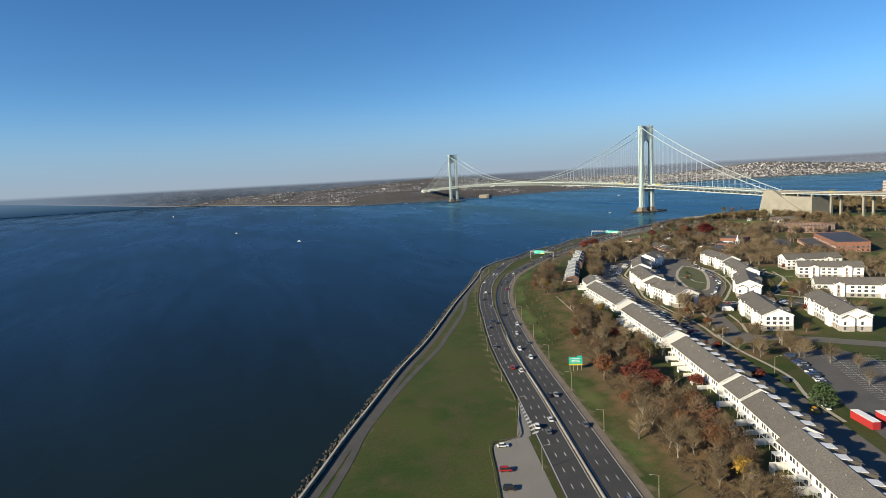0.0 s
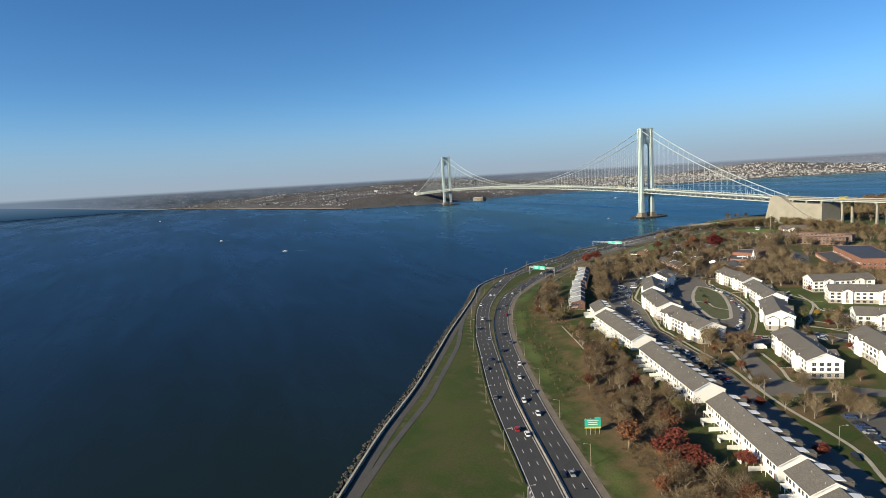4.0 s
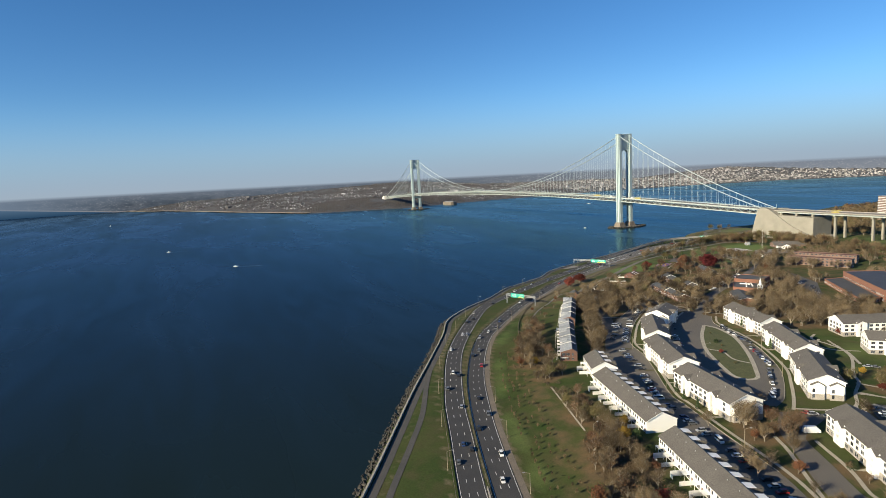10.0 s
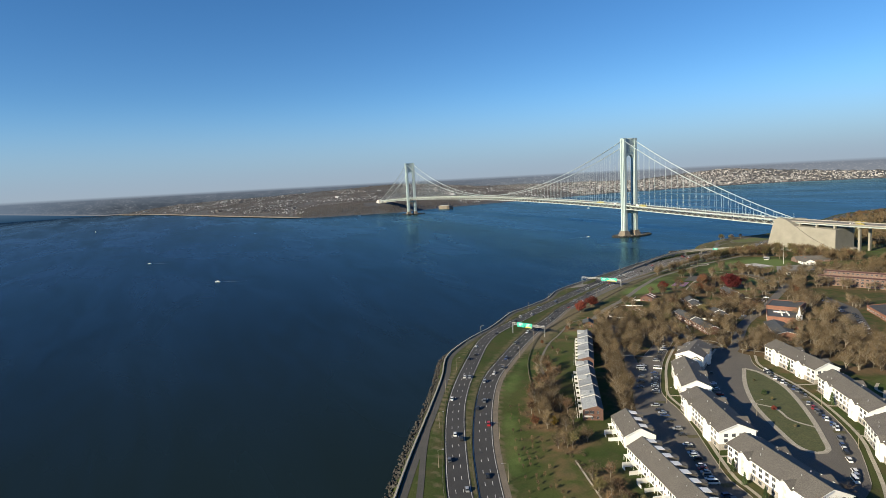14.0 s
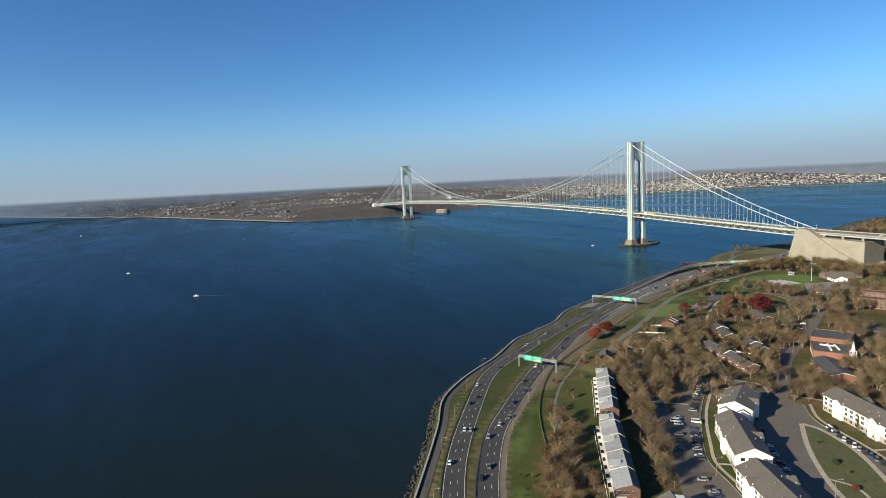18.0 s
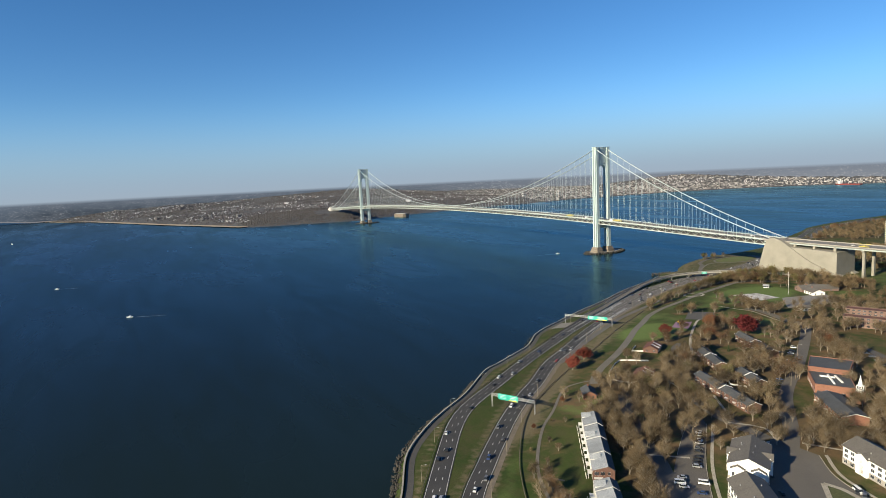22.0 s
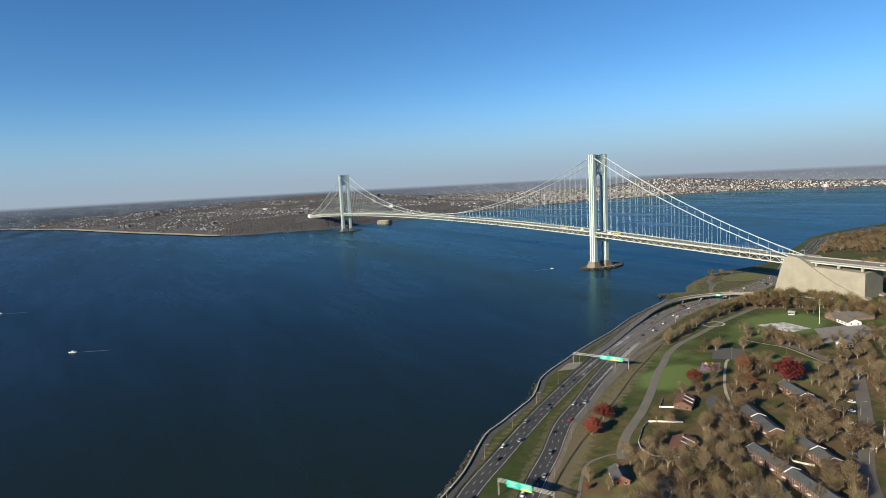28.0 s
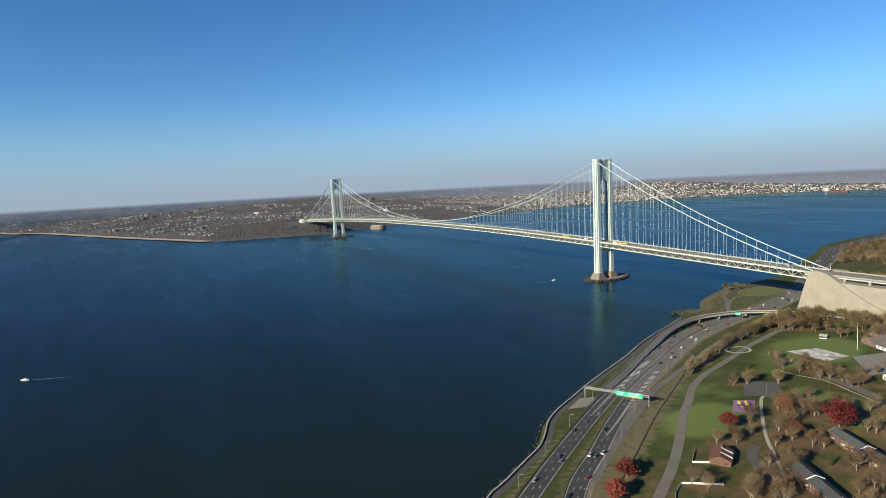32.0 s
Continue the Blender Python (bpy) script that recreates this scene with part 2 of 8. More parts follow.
ROOF = material("brown_shingles", (0.1178, 0.1076, 0.0957), (0.0957, 0.0874, 0.0782), 0.9, scale=7, fine=0.5, vary=0.08)
ROOF_G = material("grey_slate_roof", (0.31, 0.325, 0.335), (0.225, 0.24, 0.255), 0.85, scale=5, fine=0.5, vary=0.15)
SIDING = material("pale_siding", (0.60, 0.59, 0.56), (0.50, 0.49, 0.465), 0.75, scale=5, fine=0.3, vary=0.1)
ROOF_D = material("dark_roof", (0.069, 0.0736, 0.0782), (0.0506, 0.0534, 0.057), 0.85, scale=6, fine=0.6, vary=0.1)
ROOF_B = material("blue_black_roof", (0.046, 0.0534, 0.0736), (0.0331, 0.0386, 0.0552), 0.8, scale=12, fine=1.0)
ROOF_R = material("red_tile_roof", (0.1288, 0.0506, 0.0322), (0.092, 0.0414, 0.0294), 0.85, scale=4, fine=0.4)
BRICK_D = material("dark_red_brick", (0.1454, 0.0764, 0.0561), (0.1122, 0.0626, 0.0478), 0.9, scale=5, fine=0.4)
BRICK = material("red_brick", (0.2438, 0.115, 0.0754), (0.1978, 0.0948, 0.0653), 0.9, scale=6, fine=0.4, vary=0.08)
BRICK_P = material("pink_brick", (0.1978, 0.1306, 0.1058), (0.1564, 0.103, 0.0846), 0.9, scale=6, fine=0.5)
GREYBRICK = material("grey_brick_band", (0.368, 0.3404, 0.3036), (0.2852, 0.2622, 0.2346), 0.9, scale=3, fine=0.35)
GLASS = material("window_glass", (0.046, 0.0506, 0.0598), (0.0736, 0.0782, 0.0874), 0.15, scale=3, vary=0.5)
TRIM = material("white_trim", (0.78, 0.77, 0.74), (0.70, 0.69, 0.66), 0.6, scale=2)
FENCE = material("white_fence", (0.74, 0.73, 0.69), (0.62, 0.61, 0.57), 0.7, scale=2, vary=0.08)
SIGN = material("sign_green", (0.018, 0.4, 0.31), (0.022, 0.36, 0.28), 0.45, scale=2)
SIGN_Y = material("sign_yellow", (0.62, 0.50, 0.03), (0.55, 0.44, 0.03), 0.5, scale=2)
SIGN_W = material("sign_white", (0.75, 0.75, 0.72), (0.68, 0.68, 0.66), 0.5, scale=2)
GALV = material("galvanised_steel", (0.3864, 0.3864, 0.3772), (0.2944, 0.2944, 0.2852), 0.5, metal=0.3, scale=2)
POLE = material("weathered_pole", (0.276, 0.2392, 0.1702), (0.2116, 0.184, 0.1334), 0.6, scale=2)
WOOD = material("pole_wood", (0.1748, 0.1334, 0.092), (0.1288, 0.1012, 0.0736), 0.9, scale=1.5)
RAIL = material("guide_rail_rust", (0.1196, 0.1012, 0.0828), (0.0828, 0.0718, 0.0598), 0.7, scale=3)
BARK = material("bark", (0.2484, 0.2162, 0.1702), (0.1564, 0.1334, 0.103), 0.95, scale=0.8, vary=0.2)
TWIGS = leafy("bare_twigs", ((0.075, 0.055, 0.033), (0.117, 0.085, 0.048), (0.152, 0.115, 0.067), (0.098, 0.067, 0.037)), 0.35)
TWIGS_O = leafy("thin_orange_leaves", ((0.086, 0.064, 0.041), (0.108, 0.070, 0.040), (0.132, 0.072, 0.036), (0.080, 0.062, 0.044)))
LEAF_O = leafy("orange_leaves", ((0.1104, 0.0552, 0.0313), (0.1518, 0.0662, 0.0304), (0.1288, 0.0552, 0.0276), (0.0874, 0.0552, 0.0368)))
LEAF_R = leafy("red_leaves", ((0.1242, 0.0276, 0.0202), (0.1794, 0.0386, 0.0258), (0.1426, 0.0478, 0.0294), (0.0846, 0.0239, 0.0202)), 0.3)
LEAF_C = leafy("crimson_leaves", ((0.0782, 0.0129, 0.0147), (0.1242, 0.0166, 0.0184), (0.1012, 0.0202, 0.0202), (0.0552, 0.0129, 0.0147)), 0.15)
LEAF_Y = leafy("yellow_leaves", ((0.276, 0.1702, 0.0276), (0.3312, 0.2116, 0.0322), (0.2208, 0.1426, 0.0322)), 0.15)
LEAF_G = leafy("evergreen_needles", ((0.0258, 0.0506, 0.0202), (0.0414, 0.069, 0.0276), (0.0644, 0.0828, 0.0322)), 0.3)
LEAF_OL = leafy("olive_leaves", ((0.0782, 0.0782, 0.0322), (0.1104, 0.0966, 0.0414), (0.1288, 0.0966, 0.046)), 0.25)
TYRE = material("tyre_rubber", (0.0166, 0.0166, 0.0166), (0.023, 0.023, 0.023), 0.9)
CARGLASS = material("car_glass", (0.0184, 0.0221, 0.0258), (0.0276, 0.0313, 0.035), 0.08)


# ---- mesh helpers ----
def mesh_object(name, bm, mat, parent=None):
    me = bpy.data.meshes.new(name)
    bm.to_mesh(me)
    bm.free()
    for m in mat if isinstance(mat, (list, tuple)) else [mat]:
        me.materials.append(m)
    ob = new(name, me)
    ob.parent = parent
    return ob


def part(name, bm, mat, parent, label=""):
    ob = mesh_object(name, bm, mat, parent)
    return tagged(ob, label=label) if label else ob


def shared(name, me, parent, m=None, label=""):
    """A piece on mesh data that alike pieces share."""
    ob = new(name, me)
    ob.parent = parent
    if m is not None:
        ob.matrix_basis = m
    return tagged(ob, label=label) if label else ob


def pydata(name, verts, faces, mat, parent=None, smooth=False):
    me = bpy.data.meshes.new(name)
    me.from_pydata([tuple(map(float, v)) for v in verts], [], [tuple(map(int, f)) for f in faces])
    for m in mat if isinstance(mat, (list, tuple)) else [mat]:
        me.materials.append(m)
    if smooth:
        me.polygons.foreach_set("use_smooth", [True] * len(me.polygons))
    me.update()
    ob = new(name, me)
    ob.parent = parent
    return ob


def empty(name, m, label, category, group="", kind=""):
    ob = new(name)
    ob.matrix_basis = m
    return tagged(ob, label, category, group, kind)


def box(bm, x0, y0, z0, x1, y1, z1, mat=0):
    v = [bm.verts.new(p) for p in ((x0, y0, z0), (x1, y0, z0), (x1, y1, z0), (x0, y1, z0), (x0, y0, z1), (x1, y0, z1), (x1, y1, z1), (x0, y1, z1))]
    for f in ((3, 2, 1, 0), (4, 5, 6, 7), (0, 1, 5, 4), (1, 2, 6, 5), (2, 3, 7, 6), (3, 0, 4, 7)):
        bm.faces.new([v[i] for i in f]).material_index = mat
    return bm


def prism(bm, outline, along, mat=0):
    """Extrudes an outline (points in space) by a vector."""
    a = [bm.verts.new(p) for p in outline]
    b = [bm.verts.new(Vector(p) + Vector(along)) for p in outline]
    n = len(a)
    bm.faces.new(a[::-1]).material_index = mat
    bm.faces.new(b).material_index = mat
    for i in range(n):
        bm.faces.new((a[i], a[(i + 1) % n], b[(i + 1) % n], b[i])).material_index = mat
    bmesh.ops.recalc_face_normals(bm, faces=bm.faces)
    return bm


def bar(bm, a, b, r, sides=5, r2=None, mat=0):
    """A round bar from a to b."""
    a, b = Vector(a), Vector(b)
    d = (b - a).normalized()
    u = d.orthogonal().normalized()
    w = d.cross(u)
    r2 = r if r2 is None else r2
    ra = [bm.verts.new(a + (u * math.cos(k) + w * math.sin(k)) * r) for k in (2 * math.pi * i / sides for i in range(sides))]
    rb = [bm.verts.new(b + (u * math.cos(k) + w * math.sin(k)) * r2) for k in (2 * math.pi * i / sides for i in range(sides))]
    for i in range(sides):
        bm.faces.new((ra[i], ra[(i + 1) % sides], rb[(i + 1) % sides], rb[i])).material_index = mat
    bm.faces.new(ra[::-1]).material_index = mat
    bm.faces.new(rb).material_index = mat
    return bm


def beam(bm, a, b, w, h, mat=0):
    """A square beam from a to b, w wide and h high."""
    a, b = Vector(a), Vector(b)
    d = (b - a).normalized()
    s = d.cross(Vector((0, 0, 1)))
    s = (Vector((1, 0, 0)) if s.length < 1e-3 else s.normalized()) * w / 2
    t = s.cross(d).normalized() * h / 2
    v = [bm.verts.new(p + i * s + j * t) for p in (a, b) for i, j in ((-1, -1), (1, -1), (1, 1), (-1, 1))]
    for f in ((0, 1, 2, 3), (7, 6, 5, 4), (0, 4, 5, 1), (1, 5, 6, 2), (2, 6, 7, 3), (3, 7, 4, 0)):
        bm.faces.new([v[i] for i in f]).material_index = mat
    return bm


# ---- plan ----
def smooth_line(points, step):
    """A smooth line through the points, cut into even steps."""
    p = np.array(points, float)
    p = np.vstack([2 * p[0] - p[1], p, 2 * p[-1] - p[-2]])
    out = []
    for i in range(1, len(p) - 2):
        a, b, c, d = p[i - 1:i + 3]
        for t in np.linspace(0, 1, 24, endpoint=False):
            out.append(0.5 * (2 * b + (c - a) * t + (2 * a - 5 * b + 4 * c - d) * t * t + (3 * b - a - 3 * c + d) * t ** 3))
    out = np.array(out + [p[-2]])
    s = np.r_[0, np.cumsum(np.hypot(*np.diff(out[:, :2], axis=0).T))]
    n = max(2, int(s[-1] / step) + 1)
    at = np.linspace(0, s[-1], n)
    return np.stack([np.interp(at, s, out[:, k]) for k in range(p.shape[1])], 1)


def normals(line):
    d = np.gradient(line[:, :2], axis=0)
    d /= np.hypot(*d.T)[:, None]
    return np.stack([d[:, 1], -d[:, 0]], 1)


def shifted(line, off):
    """The line moved to its right by off metres."""
    out = line.copy()
    out[:, :2] += normals(line) * (off[:, None] if isinstance(off, np.ndarray) else off)
    return out


def signed_distance(xy, line):
    """Metres from a line, positive on its right."""
    best, sign = np.full(len(xy), 1e9), np.ones(len(xy))
    for a, b in zip(line[:-1, :2], line[1:, :2]):
        d = b - a
        t = np.clip(((xy - a) @ d) / (d @ d), 0, 1)
        off = xy - a - t[:, None] * d
        dist = np.hypot(*off.T)
        side = d[1] * (xy[:, 0] - a[0]) - d[0] * (xy[:, 1] - a[1])
        near = dist < best
        best, sign = np.where(near, dist, best), np.where(near, np.where(side > 0, 1, -1), sign)
    return best * sign


SHORE = smooth_line([(1900, -1440), (1500, -1235), (1250, -1100), (1100, -1012), (1001, -953), (973, -937), (942, -918), (895, -889), (846, -855.5), (788, -820), (740, -791), (680, -752.5), (628, -720), (588, -698),
                     (562, -673), (543, -648.5), (522, -617), (487, -577), (477, -556), (462, -526), (453, -508), (439, -491), (424, -475), (411, -453), (398, -424), (387, -400), (371, -361),
                     (353, -314), (322, -244), (290, -150), (262, -96), (272, -76), (238, -28), (215, 40), (206, 95), (210, 180), (190, 300), (150, 400), (104, 540), (66, 660), (56, 900),
                     (90, 1400), (250, 2300), (500, 3600)], 9)
OUTER = smooth_line([(1500, -1010), (1250, -933), (1150, -903), (1053, -872), (973, -846.5), (888.5, -820.5), (814.5, -793), (758.5, -771), (680.5, -733), (609.5, -684.5), (554, -639), (519, -586), (475.5, -512.5),
                     (430, -427), (405, -374), (378, -310), (338, -206), (322, -110), (314, 0), (285, 120), (226, 255), (176, 405), (128, 525), (104, 605), (84, 900)], 6)
INNER = smooth_line([(1500, -998), (1250, -920), (1150, -889), (1059.5, -860), (973, -833), (925, -818), (875, -801), (815, -779), (765, -758), (733, -742.5), (691, -718.5), (653, -692), (624, -664), (606, -645.5), (580, -617.5),
                     (556, -588), (536, -560), (506, -522), (484, -484), (456, -438), (425, -381), (394.5, -310), (355, -206), (337, -106), (327, 0), (299, 122), (240, 262), (190, 412), (142, 532), (118, 612), (99, 900)], 6)
LANE_W = 10.8


def ease(t):
    t = np.clip(t, 0, 1)
    return t * t * (3 - 2 * t)


def land_height(x, y):
    xy = np.stack([np.ravel(x), np.ravel(y)], 1).astype(float)
    dw, di = signed_distance(xy, SHORE[::2]), signed_distance(xy, INNER[::2])
    inland = 5 + 4.8 * ease((di - 9) / 55) + 1.6 * ease((di - 90) / 160) + 6 * ease((di - 420) / 500)
    sea = 3.6 + 1.4 * np.clip(dw / (dw + np.maximum(-di - 30, 0) + 3), 0, 1)
    z = np.where(di > 0, inland, sea)
    return np.where(dw > 0, z, np.maximum(3.6 + dw * 0.9, -4))


def ground_z(x, y):
    return float(land_height([x], [y])[0])


# ---- water and ground ----
bm = bmesh.new()
xs = [-4200, -3000, -2000, -1200, -600, -200, 100, 400, 800, 1300, 1900, 3000]
ys = [-4200, -3000, -2000, -1200, -600, -200, 200, 800, 1600, 2600, 4300]
grid = [[bm.verts.new((x, y, 0)) for x in xs] for y in ys]
for j in range(len(ys) - 1):
    for i in range(len(xs) - 1):
        bm.faces.new((grid[j][i], grid[j][i + 1], grid[j + 1][i + 1], grid[j + 1][i]))
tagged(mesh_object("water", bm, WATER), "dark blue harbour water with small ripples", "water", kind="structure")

# Trees stand in belts: (x0, y0, x1, y1, half width, how many, mix of kinds)
random.seed(11)
BELTS = [
    ((905, -768), (1100, -838), 11, 44, "bbbobbr"), ((862, -744), (950, -780), 9, 30, "bbbbbo"), ((770, -712), (850, -734), 6, 12, "obbl"), ((835, -726), (960, -762), 5, 24, "bbbl"),
    ((700, -682), (775, -712), 9, 24, "bbbo"), ((655, -648), (700, -676), 6, 9, "bbo"), ((985, -800), (1075, -832), 13, 20, "obbb"), ((1012, -793), (1112, -834), 4, 18, "bbo"),
    ((640, -578), (758, -660), 5, 44, "bbbb"), ((600, -560), (650, -590), 12, 18, "bbb"), ((612, -538), (692, -592), 8, 20, "bbb"), ((560, -530), (610, -545), 10, 12, "bb"),
    ((600, -500), (690, -560), 22, 26, "bbb"), ((570, -440), (640, -500), 18, 30, "bbb"), ((555, -410), (600, -430), 10, 8, "bb"),
    ((620, -440), (690, -500), 14, 24, "bb"), ((600, -380), (650, -430), 16, 24, "bbo"), ((690, -490), (760, -500), 14, 20, "bb"),
    ((700, -430), (780, -470), 18, 26, "bb"), ((640, -330), (700, -400), 16, 16, "bb"), ((590, -290), (660, -330), 18, 22, "bb"),
    ((560, -240), (640, -260), 22, 24, "bb"), ((500, -240), (560, -262), 5, 9, "b"), ((440, -225), (500, -235), 6, 9, "b"),
    ((465, -320), (490, -280), 6, 8, "bl"), ((505, -340), (545, -330), 6, 6, "bo"), ((395, -120), (430, -80), 14, 26, "blob"),
    ((385, -150), (402, -70), 6, 22, "bbbl"), ((606, -258), (668, -238), 3, 9, "b"), ((428, -318), (398, -215), 3, 16, "bb"), ((398, -215), (386, -130), 6, 34, "bbbl"), ((392, -150), (372, -60), 7, 30, "bbl"), ((380, -52), (470, -30), 11, 38, "bbbblb"), ((480, -60), (600, -100), 30, 46, "bb"),
    ((540, -160), (640, -180), 30, 44, "bb"), ((600, -60), (760, -140), 40, 70, "bb"), ((760, -200), (900, -330), 50, 70, "bb"),
    ((680, -250), (740, -280), 16, 14, "bb"), ((800, -420), (900, -480), 14, 26, "bb"), ((880, -570), (930, -600), 8, 7, "bl"),
    ((870, -690), (905, -660), 8, 9, "bbo"), ((905, -700), (985, -720), 6, 10, "bb"), ((950, -690), (1010, -700), 4, 7, "b"),
    ((700, -520), (745, -500), 8, 12, "bb"), ((330, 90), (420, 300), 60, 190, "bbbl"), ((230, 400), (310, 800), 70, 330, "bbbb"),
    ((420, 120), (700, 120), 60, 110, "bb"), ((200, 330), (240, 420), 8, 16, "bo"), ((150, 560), (220, 900), 24, 60, "bob"), ((215, -20), (230, 90), 5, 8, "bl"),
]
SINGLES = [  # x, y, kind, height
    (532, -520, "R", 13.5), (519, -496, "R", 12), (512, -489, "r", 10), (518, -394, "R", 11), (530, -345, "r", 16), (522, -334, "o", 15), (541, -360, "o", 16), (538, -328, "b", 16), (562, -338, "c", 19), (566, -372, "o", 14), (552, -376, "r", 13),
    (583, -574, "r", 5), (605, -616, "r", 4.5), (627, -621, "b", 5), (628, -636, "l", 3), (649, -640, "b", 6), (604, -601, "l", 2.5), (612, -596, "b", 5), (640, -625, "b", 6), (713, -694, "r", 10.5), (724, -704, "o", 9), (740, -712, "r", 8), (748, -706, "y", 7), (1027, -800, "r", 12), (1043, -808, "r", 13), (1036, -815, "r", 11), (1054, -816, "r", 12), (1021, -810, "o", 11), (996, -803, "r", 10), (1012, -797, "o", 12), (1062, -822, "o", 11), (986, -797, "R", 12), (996, -795, "R", 11), (981, -788, "R", 10), (1004, -777, "R", 6.5), (1011, -747, "R", 6), (892, -578, "R", 4.5), (872, -562, "y", 5), (816, -493, "R", 5.5), (944, -678, "o", 4.5), (933, -616, "R", 5), (905, -611, "o", 5), (985, -714, "b", 9), (989, -699, "b", 10), (978, -708, "b", 9), (962, -731, "R", 5), (966, -726, "R", 5), (975, -690, "b", 9), (876, -542, "b", 7), (842, -560, "e", 5), (920, -575, "l", 5), (764, -562, "l", 2.5), (790, -580, "l", 2.5), (800, -592, "R", 3), (820, -603, "l", 2.5), (781, -575, "g", 3), (1045, -749, "g", 10), (1072, -822, "y", 8.5), (868, -733, "y", 8), (858, -740, "o", 9),
    (880, -760, "o", 9), (897, -683, "r", 6), (930, -738, "r", 5), (455, -270, "e", 7), (700, -640, "o", 7), (968, -660, "o", 7), (900, -570, "o", 7), (878, -548, "r", 5),
    (835, -667, "e", 7), (845, -672, "e", 6), (858, -676, "e", 7), (764, -528, "e", 8), (776, -533, "e", 9), (812, -560, "e", 8), (900, -680, "b", 10), (914, -680, "b", 11), (892, -676, "o", 8), (926, -694, "r", 6.5), (948, -708, "l", 6), (934, -674, "o", 5), (879, -652, "R", 4.5), (870, -728, "g", 6), (884, -733, "g", 5), (839, -727, "g", 5.5), (832, -722, "g", 4.5), (927, -750, "g", 5), (940, -754, "g", 4.5), (954, -760, "g", 5), (896, -741, "r", 6), (915, -757, "R", 6.5), (855, -722, "y", 6), (862, -748, "r", 8), (900, -660, "g", 4), (934, -672, "g", 4),
    (625, -318, "r", 12), (610, -305, "o", 11), (585, -395, "e", 6), (604, -435, "e", 6), (668, -512, "e", 6), (395, -65, "e", 9), (452, -30, "e", 10), (417, -48, "e", 8),
]
TREES = []
for a, b, half, count, mix in BELTS:
    d = np.subtract(b, a)
    nrm = np.array([d[1], -d[0]]) / np.hypot(*d)
    for _ in range(count):
        p = np.array(a) + d * random.random() + nrm * random.uniform(-half, half)
        tall = (9.5, 15.5) if p[0] < 760 or p[1] > -680 else (7.0, 12.0) if p[0] < 960 else (9.0, 14.0)
        TREES.append((p[0], p[1], random.choice(mix.replace(" ", "b")), random.uniform(*tall)))
TREES += SINGLES


def off(x, y, spans):
    """Whether a place is clear of all the spans: two ends and a half width each."""
    for a, b, w in spans:
        d = Vector((b[0] - a[0], b[1] - a[1]))
        t = max(0, min(1, ((x - a[0]) * d.x + (y - a[1]) * d.y) / max(d.length_squared, 1e-6)))
        if math.hypot(x - a[0] - d.x * t, y - a[1] - d.y * t) < w:
            return False
    return True


# looser groves: x0, y0, x1, y1, how many, mix
CLEAR = [((556, -533), (600, -560), 9), ((560, -560), (585, -590), 8), ((600, -240), (660, -222), 13), ((586, -208), (646, -190), 13), ((628, -282), (676, -256), 20), ((640, -306), (690, -286), 14), ((470, -185), (500, -190), 22), ((445, -165), (450, -130), 18)]
KEEP_OFF = CLEAR + [((a, b), (c, d), w) for a, b, c, d, w in (
    (616, -471, 674, -494, 7), (569, -357, 617, -384, 7), (574, -417, 612, -441, 7), (628, -441, 652, -454, 7), (690, -443, 719, -467, 10), (660, -395, 688, -430, 17), (629, -590, 683, -631, 9), (694, -641, 757, -684, 9),
    (586, -490, 586, -504, 10), (543, -432, 543, -446, 10), (588, -548, 588, -558, 7), (709, -550, 724, -575, 12), (731, -587, 768, -616, 11), (741, -510, 790, -530, 11), (799, -539, 845, -569, 11), (812, -492, 834, -450, 12), (846, -516, 878, -482, 11),
    (903, -570, 942, -528, 11), (720, -300, 785, -360, 26), (720, -535, 704, -505, 6), (704, -505, 646, -402, 9), (646, -402, 601, -312, 10), (601, -312, 575, -268, 6), (575, -268, 470, -258, 6), (720, -625, 650, -572, 6), (650, -572, 604, -535, 6),
    (601, -480, 544, -405, 6), (590, -538, 549, -500, 5), (549, -500, 458, -340, 5), (458, -340, 407, -145, 6), (680, -560, 745, -620, 13), (745, -620, 905, -698, 12), (500, -350, 508, -356, 12), (480, -300, 500, -320, 16), (468, -185, 480, -185, 26), (505, -160, 520, -180, 22), (450, -100, 452, -100, 1),
    (640, -190, 676, -150, 8), (700, -210, 735, -172, 8), (497, -112, 500, -112, 16), (760, -541, 860, -620, 11), (800, -585, 810, -590, 30), (700, -520, 640, -500, 6), (695, -340, 740, -395, 12))]
GROVES = [(560, -570, 640, -500, 44, "b"), (600, -530, 720, -450, 64, "bbbl"), (545, -480, 640, -400, 40, "bbo"), (690, -500, 800, -430, 60, "bb"), (520, -430, 580, -370, 16, "bo"), (600, -440, 700, -340, 40, "bbbo"), (560, -340, 640, -270, 36, "bb"),
          (620, -330, 700, -240, 44, "bb"), (500, -250, 600, -140, 50, "bb"), (430, -120, 520, -40, 44, "bblo"), (560, -200, 760, -60, 120, "bb"), (780, -480, 900, -400, 46, "bb"), (640, -560, 700, -500, 30, "bb"), (720, -480, 800, -400, 40, "bb"),
          (860, -600, 920, -540, 8, "bol"), (900, -640, 1000, -560, 12, "bob"), (985, -720, 1080, -690, 6, "b"), (870, -700, 900, -650, 8, "bbo"), (450, -260, 520, -225, 14, "b"), (510, -345, 560, -300, 12, "bo"), (700, -440, 780, -380, 36, "bb")]
TREES = [t for t in TREES if off(t[0], t[1], CLEAR)]
rg = random.Random(31)
for x0, y0, x1, y1, count, mix in GROVES:
    for _ in range(count):
        x, y = rg.uniform(x0, x1), rg.uniform(y0, y1)
        if off(x, y, KEEP_OFF):
            TREES.append((x, y, rg.choice(mix), rg.uniform(8.5, 14.5)))


